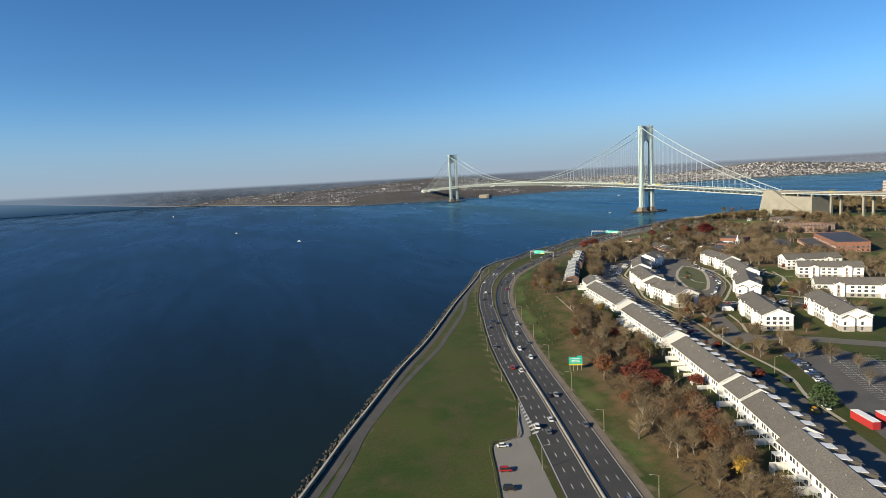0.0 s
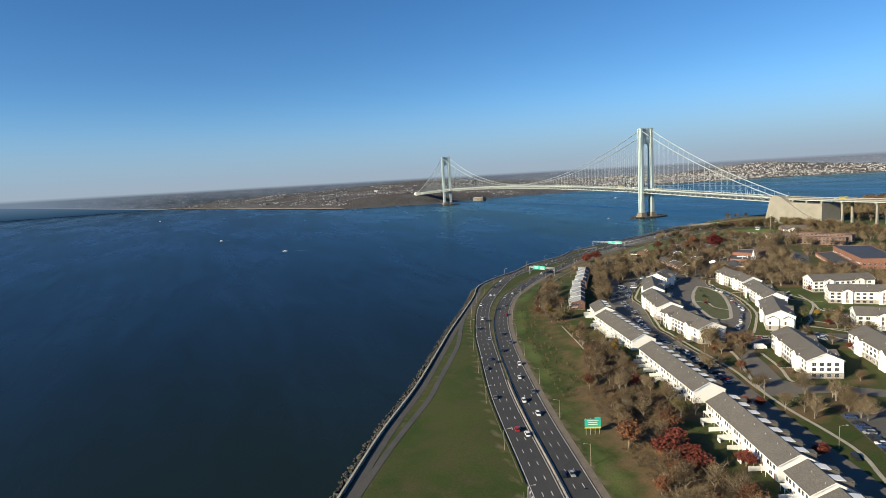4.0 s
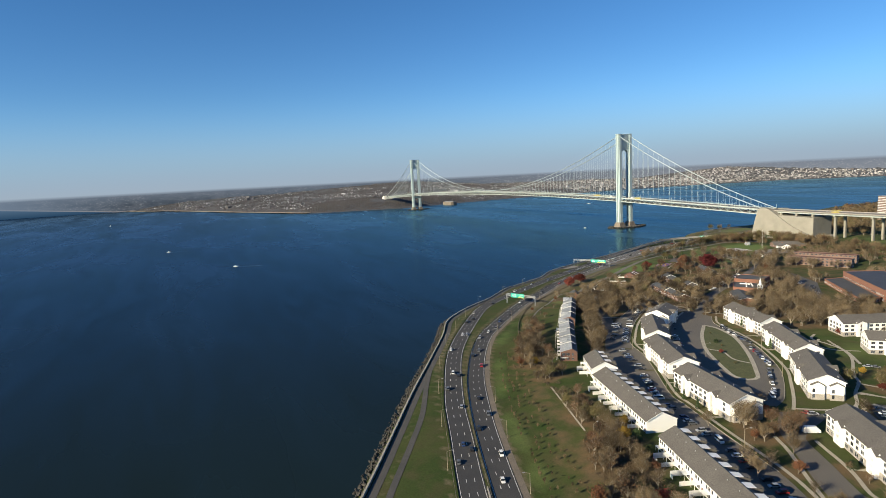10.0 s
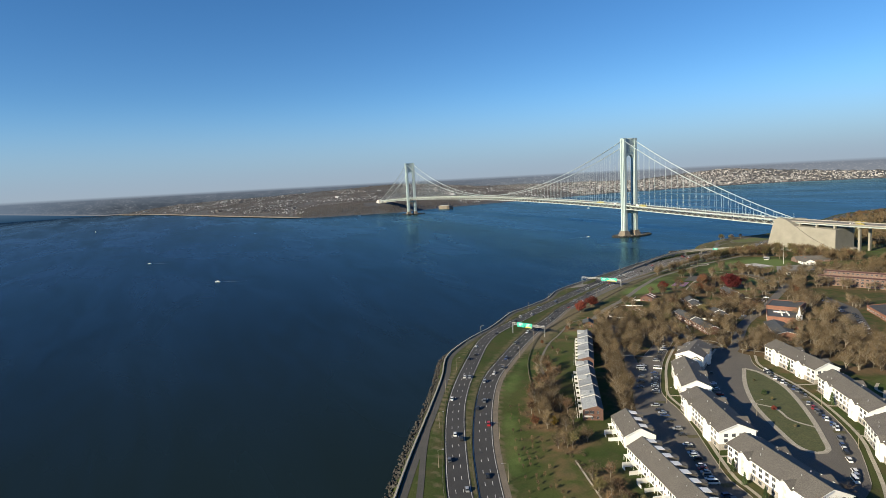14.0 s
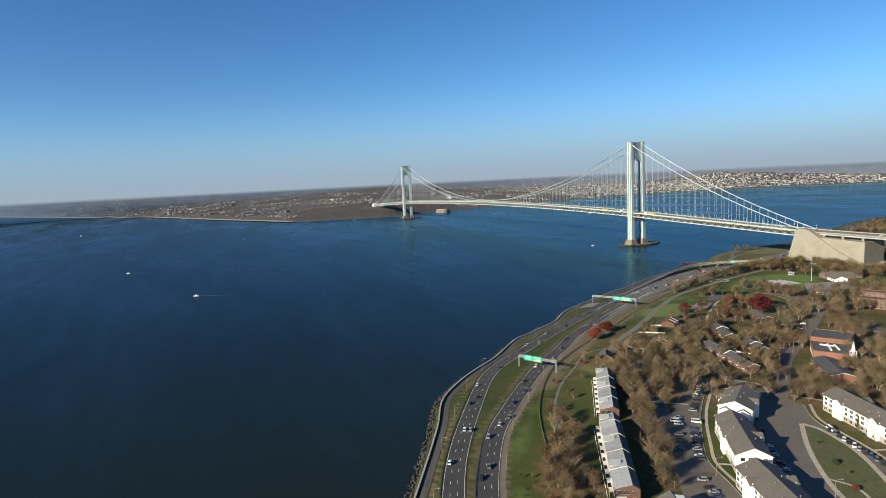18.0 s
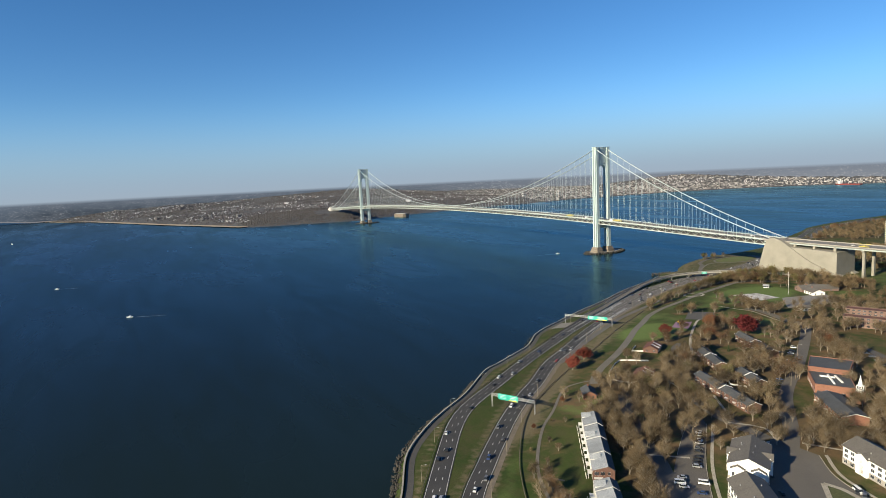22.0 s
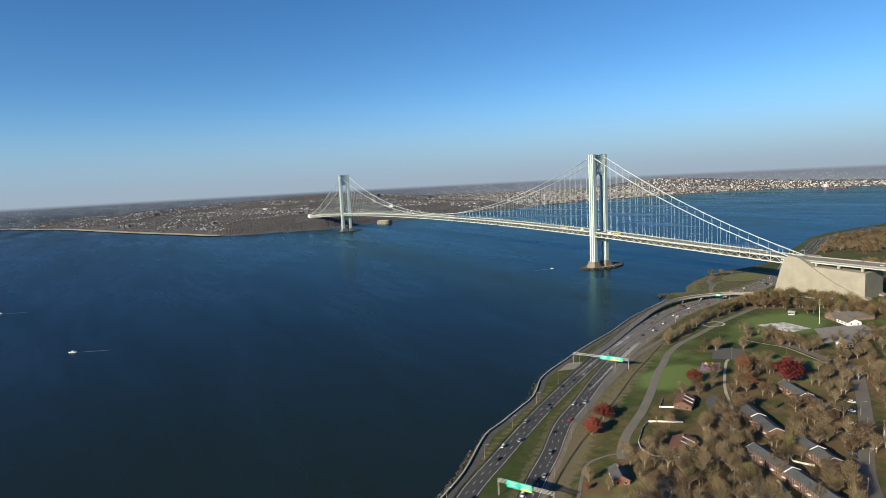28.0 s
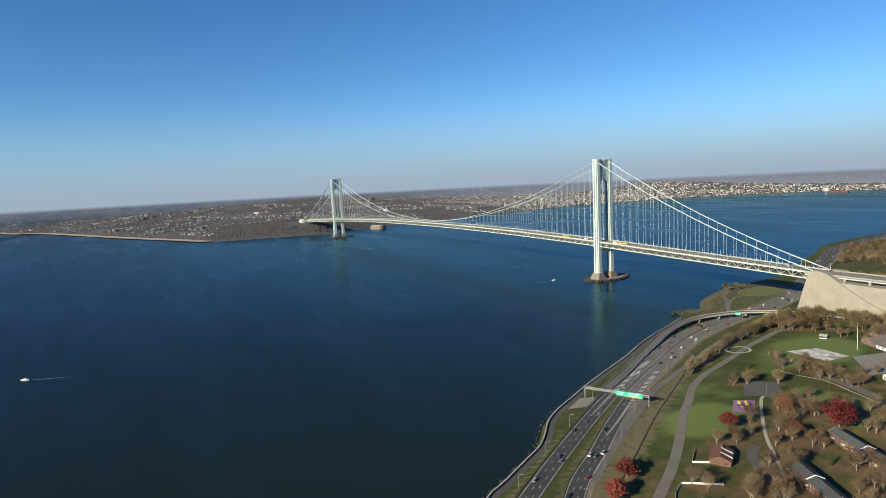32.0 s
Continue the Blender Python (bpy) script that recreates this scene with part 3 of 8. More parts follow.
fine_x, fine_y = np.arange(150, 1160, 4.0), np.arange(-1010, 240, 4.0)
gx = np.r_[-60, -10, 20, np.arange(40, 150, 7), fine_x, np.arange(1170, 1500, 20), 1600, 1900, 2400, 3200]
gy = np.r_[-2400, -1800, -1500, np.arange(-1300, -1010, 20), fine_y, np.arange(245, 1000, 9), 1200, 1600, 2300, 3200, 4300]
X, Y = np.meshgrid(gx, gy)
Z = land_height(X, Y)
xy = np.stack([X.ravel(), Y.ravel()], 1)
litter, soil, lawn = np.zeros(len(xy)), np.zeros(len(xy)), np.zeros(len(xy))
for x, y, k, h in TREES:
    r = (xy[:, 0] - x) ** 2 + (xy[:, 1] - y) ** 2
    near = r < 400
    litter[near] += (0.62 if k in "orcy" else 0.34) * np.exp(-r[near] / 34)
di, do, dw = signed_distance(xy, INNER[::2]), signed_distance(xy, OUTER[::2]), signed_distance(xy, SHORE[::2])
soil += 0.52 * np.exp(-((di + 8.5) / 4.0) ** 2) * (xy[:, 1] < -380) + 0.55 * np.exp(-((do + 9.5) / 1.6) ** 2) + 0.75 * np.exp(-((di - 8.5) / 2.6) ** 2) + 0.3 * np.exp(-((dw - 8) / 3.0) ** 2)
soil += 0.5 * np.exp(-(signed_distance(xy, np.array([(600., -622), (562, -577), (531, -524), (506, -476), (470, -411), (424, -317)])) / 11) ** 2)
point = (xy[:, 0] < 330) & (xy[:, 1] > -110) & (xy[:, 1] < 170)
soil += 0.42 * point
housing = (xy[:, 0] > 520) & (xy[:, 0] < 800) & (xy[:, 1] > -590) & (xy[:, 1] < -230) & (di > 22)
litter += 0.26 * housing
soil += 0.30 * np.exp(-((di - 17) / 7) ** 2) * (xy[:, 1] > -640) * (xy[:, 1] < -150)
litter = np.minimum(litter + 0.2 * (xy[:, 1] > 150) * (di > 14) + 0.1 * (di > 12), 0.85)
for cx, cy, rx, ry in ((462, -180, 40, 70), (640, -560, 40, 16), (610, -570, 30, 14), (560, -320, 40, 26), (500, -395, 30, 40), (262, 77, 26, 46), (590, -545, 18, 14), (540, -290, 40, 20)):
    lawn = np.maximum(lawn, 0.9 * np.exp(-(((xy[:, 0] - cx) / rx) ** 2 + ((xy[:, 1] - cy) / ry) ** 2) ** 2))
litter = np.maximum(litter, 0.75 * np.exp(-((signed_distance(xy, np.array([(905., -772), (1100, -838)]))) / 20) ** 2) * ((xy[:, 0] > 895) & (xy[:, 0] < 1110)))
litter = np.maximum(litter, 0.40 * np.exp(-((di - 36) / 13) ** 2) * ease((xy[:, 0] - 640) / 60) * (xy[:, 1] < -600))
lawn = np.maximum(lawn, 0.36 * np.exp(-((di - 15) / 7) ** 2) * (xy[:, 1] < -420))
lawn = np.maximum(lawn, 0.30 * (di > 24) * (litter < 0.25) * (xy[:, 1] > -560))
ny, nx = X.shape
idx = np.arange(ny * nx).reshape(ny, nx)
faces = np.stack([idx[:-1, :-1], idx[:-1, 1:], idx[1:, 1:], idx[1:, :-1]], -1).reshape(-1, 4)
faces = faces[(Z.ravel()[faces] > -3.99).any(1)]
ground = pydata("ground", np.c_[xy, Z.ravel()], faces, GROUND, smooth=True)
for name, values in (("litter", litter), ("soil", soil), ("lawn", lawn)):
    ground.data.attributes.new(name, "FLOAT", "POINT").data.foreach_set("value", values)
tagged(ground, "grassy shore land with dry patches and fallen leaves", "ground", kind="structure")


# ---- roads, paths, lots ----
def ribbon(name, line, width, lift, mat, label="", category="", kind="structure", parent=None, z=None, across=2):
    """A flat strip that follows the ground along a line."""
    w = width if isinstance(width, np.ndarray) else np.full(len(line), float(width))
    n = normals(line)
    cols = [line[:, :2] + n * (w * k)[:, None] for k in np.linspace(-0.5, 0.5, across)]
    if z is None:
        zs = [land_height(c[:, 0], c[:, 1]) + lift for c in cols]
        if across == 2:
            zs = [np.maximum(*zs)] * 2 if kind == "flat" else zs
    else:
        zs = [z + lift] * across
    verts = np.concatenate([np.c_[c, q] for c, q in zip(cols, zs)])
    m = len(line)
    faces = [(c * m + i, (c + 1) * m + i, (c + 1) * m + i + 1, c * m + i + 1) for c in range(across - 1) for i in range(m - 1)]
    ob = pydata(name, verts, faces, mat, parent)
    return tagged(ob, label, category, kind=kind) if label else ob


def patch(name, corners, n, m, lift, mat, label="", category="", parent=None):
    """A four-cornered paved area laid on the ground."""
    a, b, c, d = [np.array(p, float) for p in corners]
    verts = []
    for j in np.linspace(0, 1, m):
        for i in np.linspace(0, 1, n):
            p = (a * (1 - i) + b * i) * (1 - j) + (d * (1 - i) + c * i) * j
            verts.append(p)
    verts = np.array(verts)
    verts = np.c_[verts, land_height(verts[:, 0], verts[:, 1]) + lift]
    faces = [(j * n + i, j * n + i + 1, (j + 1) * n + i + 1, (j + 1) * n + i) for j in range(m - 1) for i in range(n - 1)]
    ob = pydata(name, verts, faces, mat, parent)
    return tagged(ob, label, category, kind="structure") if label else ob


def dashes(line, dash, gap, width, lift, at=0.0):
    """Painted dashes along a line."""
    s = np.r_[0, np.cumsum(np.hypot(*np.diff(line[:, :2], axis=0).T))]
    n = normals(line)
    verts, faces = [], []
    starts = np.arange(at, s[-1] - dash, dash + gap)
    pa = [np.array([np.interp(q, s, line[:, 0]), np.interp(q, s, line[:, 1])]) for q in starts]
    pb = [np.array([np.interp(q + dash, s, line[:, 0]), np.interp(q + dash, s, line[:, 1])]) for q in starts]
    for a, b in zip(pa, pb):
        d = (b - a) / max(np.hypot(*(b - a)), 1e-6)
        r = np.array([d[1], -d[0]]) * width / 2
        k = len(verts)
        verts += [a - r, a + r, b + r, b - r]
        faces.append((k, k + 1, k + 2, k + 3))
    verts = np.array(verts)
    return np.c_[verts, land_height(verts[:, 0], verts[:, 1]) + lift], faces


def carriageway(line, label):
    road = ribbon("road", line, LANE_W + 1.2, 0.12, ASPHALT, label, "road", across=3)
    for off in (-1.8, 1.8):
        v, f = dashes(shifted(line, off), 3.2, 8.6, 0.28, 0.20)
        tagged(pydata("lane_dashes", v, f, MARK, road), kind="stuff")
    for off in (-5.3, 5.3):
        ribbon("edge_line", shifted(line, off), 0.26, 0.20, MARK, kind="", parent=road)
    return road


carriageway(OUTER, "dark asphalt three-lane parkway carriageway along the shore")
carriageway(INNER, "dark asphalt three-lane parkway carriageway beside the lawn")
OLD_ASPHALT = material("old_asphalt", (0.0994, 0.0911, 0.0819), (0.1306, 0.1196, 0.1067), 0.9, scale=16, fine=0.3)
for lane_line in (OUTER, INNER):
    ribbon("resurfaced_road", lane_line[(lane_line[:, 1] > -400) & (lane_line[:, 1] < 240)], LANE_W + 0.6, 0.16, OLD_ASPHALT, "older paler asphalt stretch of the parkway", "road", across=3)
ribbon("verge", shifted(INNER, 7.6), 3.0, 0.07, material("gravel_verge", (0.184, 0.1518, 0.115), (0.1334, 0.1104, 0.0828), 0.95, scale=5, fine=0.3), "sandy gravel verge along the parkway", "verge", across=3)
sea_end = int(np.argmin(np.hypot(SHORE[:, 0] - 282, SHORE[:, 1] + 132)))
WALL = SHORE[:sea_end]
ribbon("promenade", shifted(WALL, 3.6), 4.6, 0.10, PROM, "dark paved promenade behind the seawall", "path", across=2)
ribbon("bike_path", smooth_line([(1250, -1090), (1120, -1010), (1005, -945), (964, -924), (916, -892), (867, -855), (843, -840), (808, -818), (776, -799), (726, -775), (669, -744), (630, -722)], 6), 3.2, 0.11, PROM, "narrow grey path across the shore lawn", "path")

mid_line = (shifted(INNER, -7.0))
mid_line = mid_line[(mid_line[:, 1] > -395) & (mid_line[:, 1] < -40)]
ribbon("paved_median", mid_line, 4.4, 0.09, STREET, "paved median between the parkway lanes", "road", across=2)
side_line = shifted(OUTER, -8.2)
side_line = side_line[(side_line[:, 1] > -400) & (side_line[:, 1] < -215)]
ribbon("paved_shoulder", side_line, 5.0, 0.09, STREET, "worn grey shoulder beside the parkway", "road", across=2)
# inland streets
def strip(name, left, right, lift, mat, label, category, step=5.0, rows=5):
    """A paved area between two kerb lines."""
    a, b = smooth_line(left, 2.0), smooth_line(right, 2.0)
    m = int(len(a) * 2.0 / step) + 2
    def at(line):
        q = np.linspace(0, 1, len(line))
        return np.stack([np.interp(np.linspace(0, 1, m), q, line[:, k]) for k in (0, 1)], 1)
    a, b = at(a), at(b)
    pts = np.concatenate([a * (1 - k) + b * k for k in np.linspace(0, 1, rows)])
    verts = np.c_[pts, land_height(pts[:, 0], pts[:, 1]) + lift]
    faces = [(c * m + i, (c + 1) * m + i, (c + 1) * m + i + 1, c * m + i + 1) for c in range(rows - 1) for i in range(m - 1)]
    return tagged(pydata(name, verts, faces, mat), label, category, kind="structure")


def kerb(line, label="pale concrete kerb"):
    """A raised kerb along a street's edge."""
    line = smooth_line(line, 4)
    z = land_height(line[:, 0], line[:, 1])
    bm = bmesh.new()
    for i in range(len(line) - 1):
        beam(bm, (line[i][0], line[i][1], z[i] + 0.15), (line[i + 1][0], line[i + 1][1], z[i + 1] + 0.15), 0.24, 0.34)
    return tagged(mesh_object("kerb", bm, WALK), label, "kerb", kind="structure")


TOWN_SIDE = [(646, -517), (671, -558), (703, -604), (738, -638), (773, -664), (798, -676), (845, -694), (873, -702), (887, -708), (955, -731), (985, -744), (1060, -776), (1120, -804), (1250, -857)]
BLOCK_SIDE = [(667, -531), (702, -577), (735, -612), (751, -625), (772, -634), (795, -647), (835, -672), (850, -677), (884, -688), (921, -699), (945, -710), (985, -727), (1060, -759), (1120, -787), (1250, -840)]
strip("street", TOWN_SIDE, BLOCK_SIDE, 0.11, STREET, "grey asphalt street behind the white townhouses", "street")
strip("street", [(700, -518), (716, -552), (741, -578), (776, -606), (802, -622), (829, -635), (850, -641), (874, -643)], [(727, -519), (746, -536), (781, -550), (810, -566), (840, -589), (857, -608), (872, -628), (877, -641)], 0.12, STREET, "grey loop street with parked cars round the oval lawn", "street", rows=8)
strip("street", [(882, -646), (893, -662), (903, -671), (914, -679), (932, -693), (946, -703), (958, -714)], [(897, -628), (904, -655), (909, -664), (928, -676), (945, -687), (953, -691), (968, -702)], 0.13, STREET, "short grey street between apartment blocks", "street")
strip("street", [(946, -689), (957, -687), (965, -677), (974, -668), (986, -658), (1020, -632)], [(958, -706), (966, -697), (971, -686), (979, -677), (992, -667), (1026, -640)], 0.14, STREET, "narrow grey lane beside the parking lot", "street")
patch("parking_lot", [(898, -602), (912, -616), (930, -600), (914, -587)], 5, 5, 0.12, LOT, "small asphalt lot between the apartment blocks", "parking lot")
kerb([(646, -517), (671, -558), (684, -578)])
kerb(BLOCK_SIDE[:10])
kerb([(727, -519), (746, -536), (781, -550), (810, -566), (840, -589), (857, -608), (872, -628)])
for x, y, a in ((712, -591, -50), (757, -634, -42), (800, -654, -30), (842, -679, -24), (893, -696, -20), (835, -590, -45), (800, -564, -32)):
    u, v = Vector((math.cos(radians(a)), math.sin(radians(a)))), Vector((-math.sin(radians(a)), math.cos(radians(a))))
    c = [Vector((x, y)) + u * i * 1.7 + v * j * 2.8 for i, j in ((-1, -1), (1, -1), (1, 1), (-1, 1))]
    patch("planted_island", [tuple(p) for p in c], 4, 4, 0.3, material("island_grass", (0.069, 0.069, 0.0276), (0.092, 0.0782, 0.0414), 0.95, scale=2, fine=0.4), "small planted kerb island between parking bays", "island")
ribbon("street", smooth_line([(720, -535), (704, -505), (672, -458), (655, -425), (646, -402), (601, -312), (576, -270), (558, -266), (538, -256), (514, -246), (500, -248)], 6), 8.5, 0.15, STREET, "grey tree-lined street past parked cars", "street", across=3)
ribbon("street", smooth_line([(700, -522), (662, -514), (630, -500)], 5), 9, 0.16, STREET, "grey side street", "street", across=3)
ribbon("street", smooth_line([(720, -625), (690, -596), (650, -572), (618, -548), (604, -535)], 5), 9, 0.11, STREET, "grey lane behind the brick row houses", "street", across=3)
ribbon("street", smooth_line([(601, -480), (597, -462), (575, -440), (553, -423), (544, -405)], 4), 6, 0.11, LOT, "small grey cul-de-sac", "street", across=3)
ribbon("wide_path", smooth_line([(572, -534), (564, -526), (553, -511), (545, -497), (530, -468), (507, -431), (484, -397), (468, -369), (451, -341), (439, -310), (433, -281), (426, -248), (417, -211), (411, -176), (406, -147), (404, -122), (412, -98), (436, -84)], 6), 6.5, 0.12, PATHM, "wide grey path curving through the park", "path", across=3)
ribbon("path", smooth_line([(566, -528), (561, -540), (563, -556), (590, -588), (606, -609), (630, -632), (652, -649), (673, -660), (700, -672)], 4), 1.9, 0.13, PATHM, "narrow grey footpath across the lawn", "path")
ribbon("path", smooth_line([(656, -652), (662, -648), (669, -645)], 3), 1.5, 0.14, PATHM, "short grey branch path to the row houses", "path")
ribbon("path", smooth_line([(500, -322), (504, -332), (525, -365), (545, -393), (569, -421), (599, -465)], 4), 2.2, 0.12, WALK, "narrow pale footpath by the playground", "path")
ribbon("old_wall_walk", smooth_line([(788, -720), (808, -727), (828, -734), (848, -741)], 4), 0.9, 0.35, WALK, "low pale concrete curb wall beside the scrub", "wall")
ribbon("kerb_path", smooth_line([(470, -258), (494, -256), (512, -254), (536, -264), (560, -275)], 4), 1.4, 0.22, WALK, "pale kerbside walk", "path")
patch("parking_lot", [(989, -705), (1078, -760), (1135, -690), (996, -675)], 16, 12, 0.12, LOT, "worn dark asphalt parking lot with faded bays", "parking lot")
patch("parking_lot", [(1006, -882.5), (1003, -865.5), (1140, -907.5), (1130, -930)], 20, 5, 0.10, PALE, "pale concrete roadside parking lot", "parking lot")
patch("lot_entry", [(972, -852.6), (976, -851.5), (1006, -865.0), (1004.5, -871)], 8, 3, 0.095, PALE, "pale concrete lane into the parking lot", "lane")
patch("parking_lot", [(494, -172), (514, -120), (548, -150), (527, -215)], 8, 8, 0.12, PALE, "pale worn lot beside the white clubhouse", "parking lot")
patch("parking_lot", [(640, -300), (695, -360), (760, -420), (690, -330)], 10, 8, 0.12, LOT, "grey parking strip beside the brick school", "parking lot")
patch("ball_court", [(470, -301), (490, -285), (511, -312), (490, -332)], 8, 8, 0.13, LOT, "dark grey asphalt ball court", "court")
patch("playground_mat", [(491, -347), (501, -335), (516, -359), (503, -367)], 5, 5, 0.14, material("purple_rubber", (0.2392, 0.138, 0.2208), (0.1932, 0.1104, 0.184), 0.9, scale=3), "purple rubber playground surface", "playground")
patch("pool_cover", [(449, -198), (461, -168), (492, -173), (487, -203)], 6, 6, 0.35, material("white_cover", (0.6808, 0.6716, 0.644), (0.1472, 0.1242, 0.1012), 0.85, scale=9, fine=1.5), "white covered swimming pool in the park", "pool")
patch("bare_pad", [(405, -425), (420, -402), (432, -418), (416, -448)], 5, 5, 0.10, PALE, "bare paved pull-off by the seawall", "pad")
# oval lawn with its pale walks
OVAL = [(744, -546), (764, -570), (787, -592), (804, -604), (822, -615), (835, -621.5), (843, -620), (844, -613), (835, -603), (820, -588), (802, -572), (782, -556.5), (766, -548.5), (753, -544.5)]
oc = np.mean(OVAL, 0)
ov = smooth_line(OVAL + [OVAL[0]], 4)
verts = [(*oc, ground_z(*oc) + 0.24)] + [(*p, ground_z(*p) + 0.24) for p in ov[:, :2]]
tagged(pydata("oval_lawn", verts, [(0, i, i + 1) for i in range(1, len(ov))], material("kept_grass", (0.0552, 0.0662, 0.0221), (0.0782, 0.081, 0.0294), 0.95, scale=6, fine=0.8)), "oval lawn set between curved streets", "lawn", kind="structure")
ribbon("oval_walk", ov, 2.5, 0.30, WALK, "pale concrete walk round the oval lawn", "walk")
ribbon("oval_walk", smooth_line([(788, -592), (799, -589), (813, -596), (827, -594)], 4), 1.4, 0.31, WALK, "pale concrete walk across the oval lawn", "walk")
for pts in ([(670, -529), (705, -576), (737, -609), (752, -622), (773, -631), (796, -644), (836, -669), (851, -674), (885, -685), (922, -696), (946, -707)], [(729, -516), (747, -533), (782, -547), (811, -563), (842, -586), (859, -605), (875, -625), (884, -638)],
            [(899, -672), (912, -680), (930, -694), (944, -704), (954, -710)], [(911, -661), (934, -674), (948, -685), (953, -687)], [(883, -637), (894, -623), (897, -609), (887, -593), (878, -575), (869, -565), (848, -534), (820, -513)],
            [(905, -620), (897, -609)], [(846, -520), (836, -530), (824, -530), (815, -515)], [(900, -600), (925, -600), (940, -585)], [(887, -593), (905, -580), (905, -560), (888, -545)], [(690, -575), (675, -590), (665, -590)][:2], [(705, -520), (690, -510), (672, -520)], [(806, -506), (812, -518), (825, -521), (841, -527), (861, -545)], [(886, -591), (894, -588), (911, -584), (913, -580)], [(878, -578), (891, -573), (898, -561)], [(946, -707), (974, -718), (1001, -726), (1018, -733), (1037, -747), (1060, -757)],
            [(640, -508), (625, -498), (600, -488)], [(640, -488), (655, -500), (665, -508)], [(752, -622), (757, -616), (762, -612)], [(796, -644), (802, -640), (808, -636)], [(822, -660), (826, -652), (828, -646)], [(868, -680), (872, -674), (876, -668)], [(811, -563), (815, -558), (820, -556)], [(842, -586), (848, -582), (854, -580)], [(782, -547), (785, -541), (787, -538)],
            [(702, -524), (715, -546), (722, -556)], [(714, -512), (740, -500), (770, -492)], [(934, -674), (938, -668), (936, -660)]):
    ribbon("sidewalk", smooth_line(pts, 4), 1.7, 0.18, WALK, "pale concrete sidewalk", "walk")
ribbon("exit_lane", smooth_line([(478, -524), (455, -482), (430, -440), (405, -394), (384, -352)], 5), 6.0, 0.10, ASPHALT, "dark exit lane leaving the parkway", "road", across=3)


def hatch(line, w0, w1):
    """Painted cross stripes in a widening wedge between two roads."""
    s = np.r_[0, np.cumsum(np.hypot(*np.diff(line, axis=0).T))]
    n = normals(line)
    verts, faces = [], []
    for q in np.arange(1, s[-1], 3.6):
        p = np.array([np.interp(q, s, line[:, k]) for k in (0, 1)])
        r = np.array([np.interp(q, s, n[:, k]) for k in (0, 1)])
        d = np.array([-r[1], r[0]])
        w = w0 + (w1 - w0) * q / s[-1]
        i = len(verts)
        verts += [p - r * w / 2 - d * 1.5, p + r * w / 2 + d * 0.3, p + r * w / 2 + d * 1.6, p - r * w / 2 - d * 0.2]
        faces.append((i, i + 1, i + 2, i + 3))
    verts = np.array(verts)
    return tagged(pydata("gore_stripes", np.c_[verts, land_height(verts[:, 0], verts[:, 1]) + 0.26], faces, MARK), "white hatched gore markings", "markings", kind="stuff")


def wedge(line, w0, w1, mat, lift, label):
    w = np.linspace(w0, w1, len(line))
    return ribbon("gore", line, w, lift, mat, label, "road")


for g, w1 in ((smooth_line([(438, -444), (418, -403), (395, -350), (377, -308)], 4), 5.5), (smooth_line([(470, -462), (456, -434), (434, -392), (401, -323)], 4), 5.0)):
    wedge(g, 1.5, w1 + 1, ASPHALT, 0.19, "worn asphalt gore between lanes")
    hatch(g, 1.0, w1)
ribbon("drive_loop", smooth_line([(404, -224), (409, -233), (420, -235), (427, -226), (423, -216), (412, -213), (404, -224)], 2), 2.6, 0.14, WALK, "small pale circular drive in the park", "drive")
loop = [(262 + 25 * math.cos(k), 77 + 45 * math.sin(k)) for k in np.linspace(0, 2 * math.pi, 16)]
ribbon("path", smooth_line(loop, 4), 3.0, 0.17, PATHM, "curved grey path round the lawn on the point", "path")
ribbon("path", smooth_line([(300, -66), (276, -24), (262, 6), (262, 32)], 4), 3.0, 0.15, PATHM, "grey footpath across the point", "path")
hatch(smooth_line([(972, -852.5), (988, -857.5), (1006, -862.5)], 3), 0.6, 3.2)
# bays painted on the big lot
verts, faces = [], []
along, into = np.array([0.843, -0.538]), np.array([0.538, 0.843])
for row in (16, 33):
    base_p = np.array([992, -700]) + into * row
    for k in range(0, 34):
        for a, b in ((-5, 5),):
            p, q = base_p + along * (k * 2.6 + 4) + into * a, base_p + along * (k * 2.6 + 4) + into * b
            i = len(verts)
            verts += [p - along * 0.07, p + along * 0.07, q + along * 0.07, q - along * 0.07]
            faces.append((i, i + 1, i + 2, i + 3))
    p, q = base_p + along * 2, base_p + along * 92
    i = len(verts)
    verts += [p - into * 0.07, q - into * 0.07, q + into * 0.07, p + into * 0.07]
    faces.append((i, i + 1, i + 2, i + 3))
verts = np.array(verts)
tagged(pydata("bay_lines", np.c_[verts, land_height(verts[:, 0], verts[:, 1]) + 0.17], faces, MARK), "faded white parking bay lines", "markings", kind="stuff")


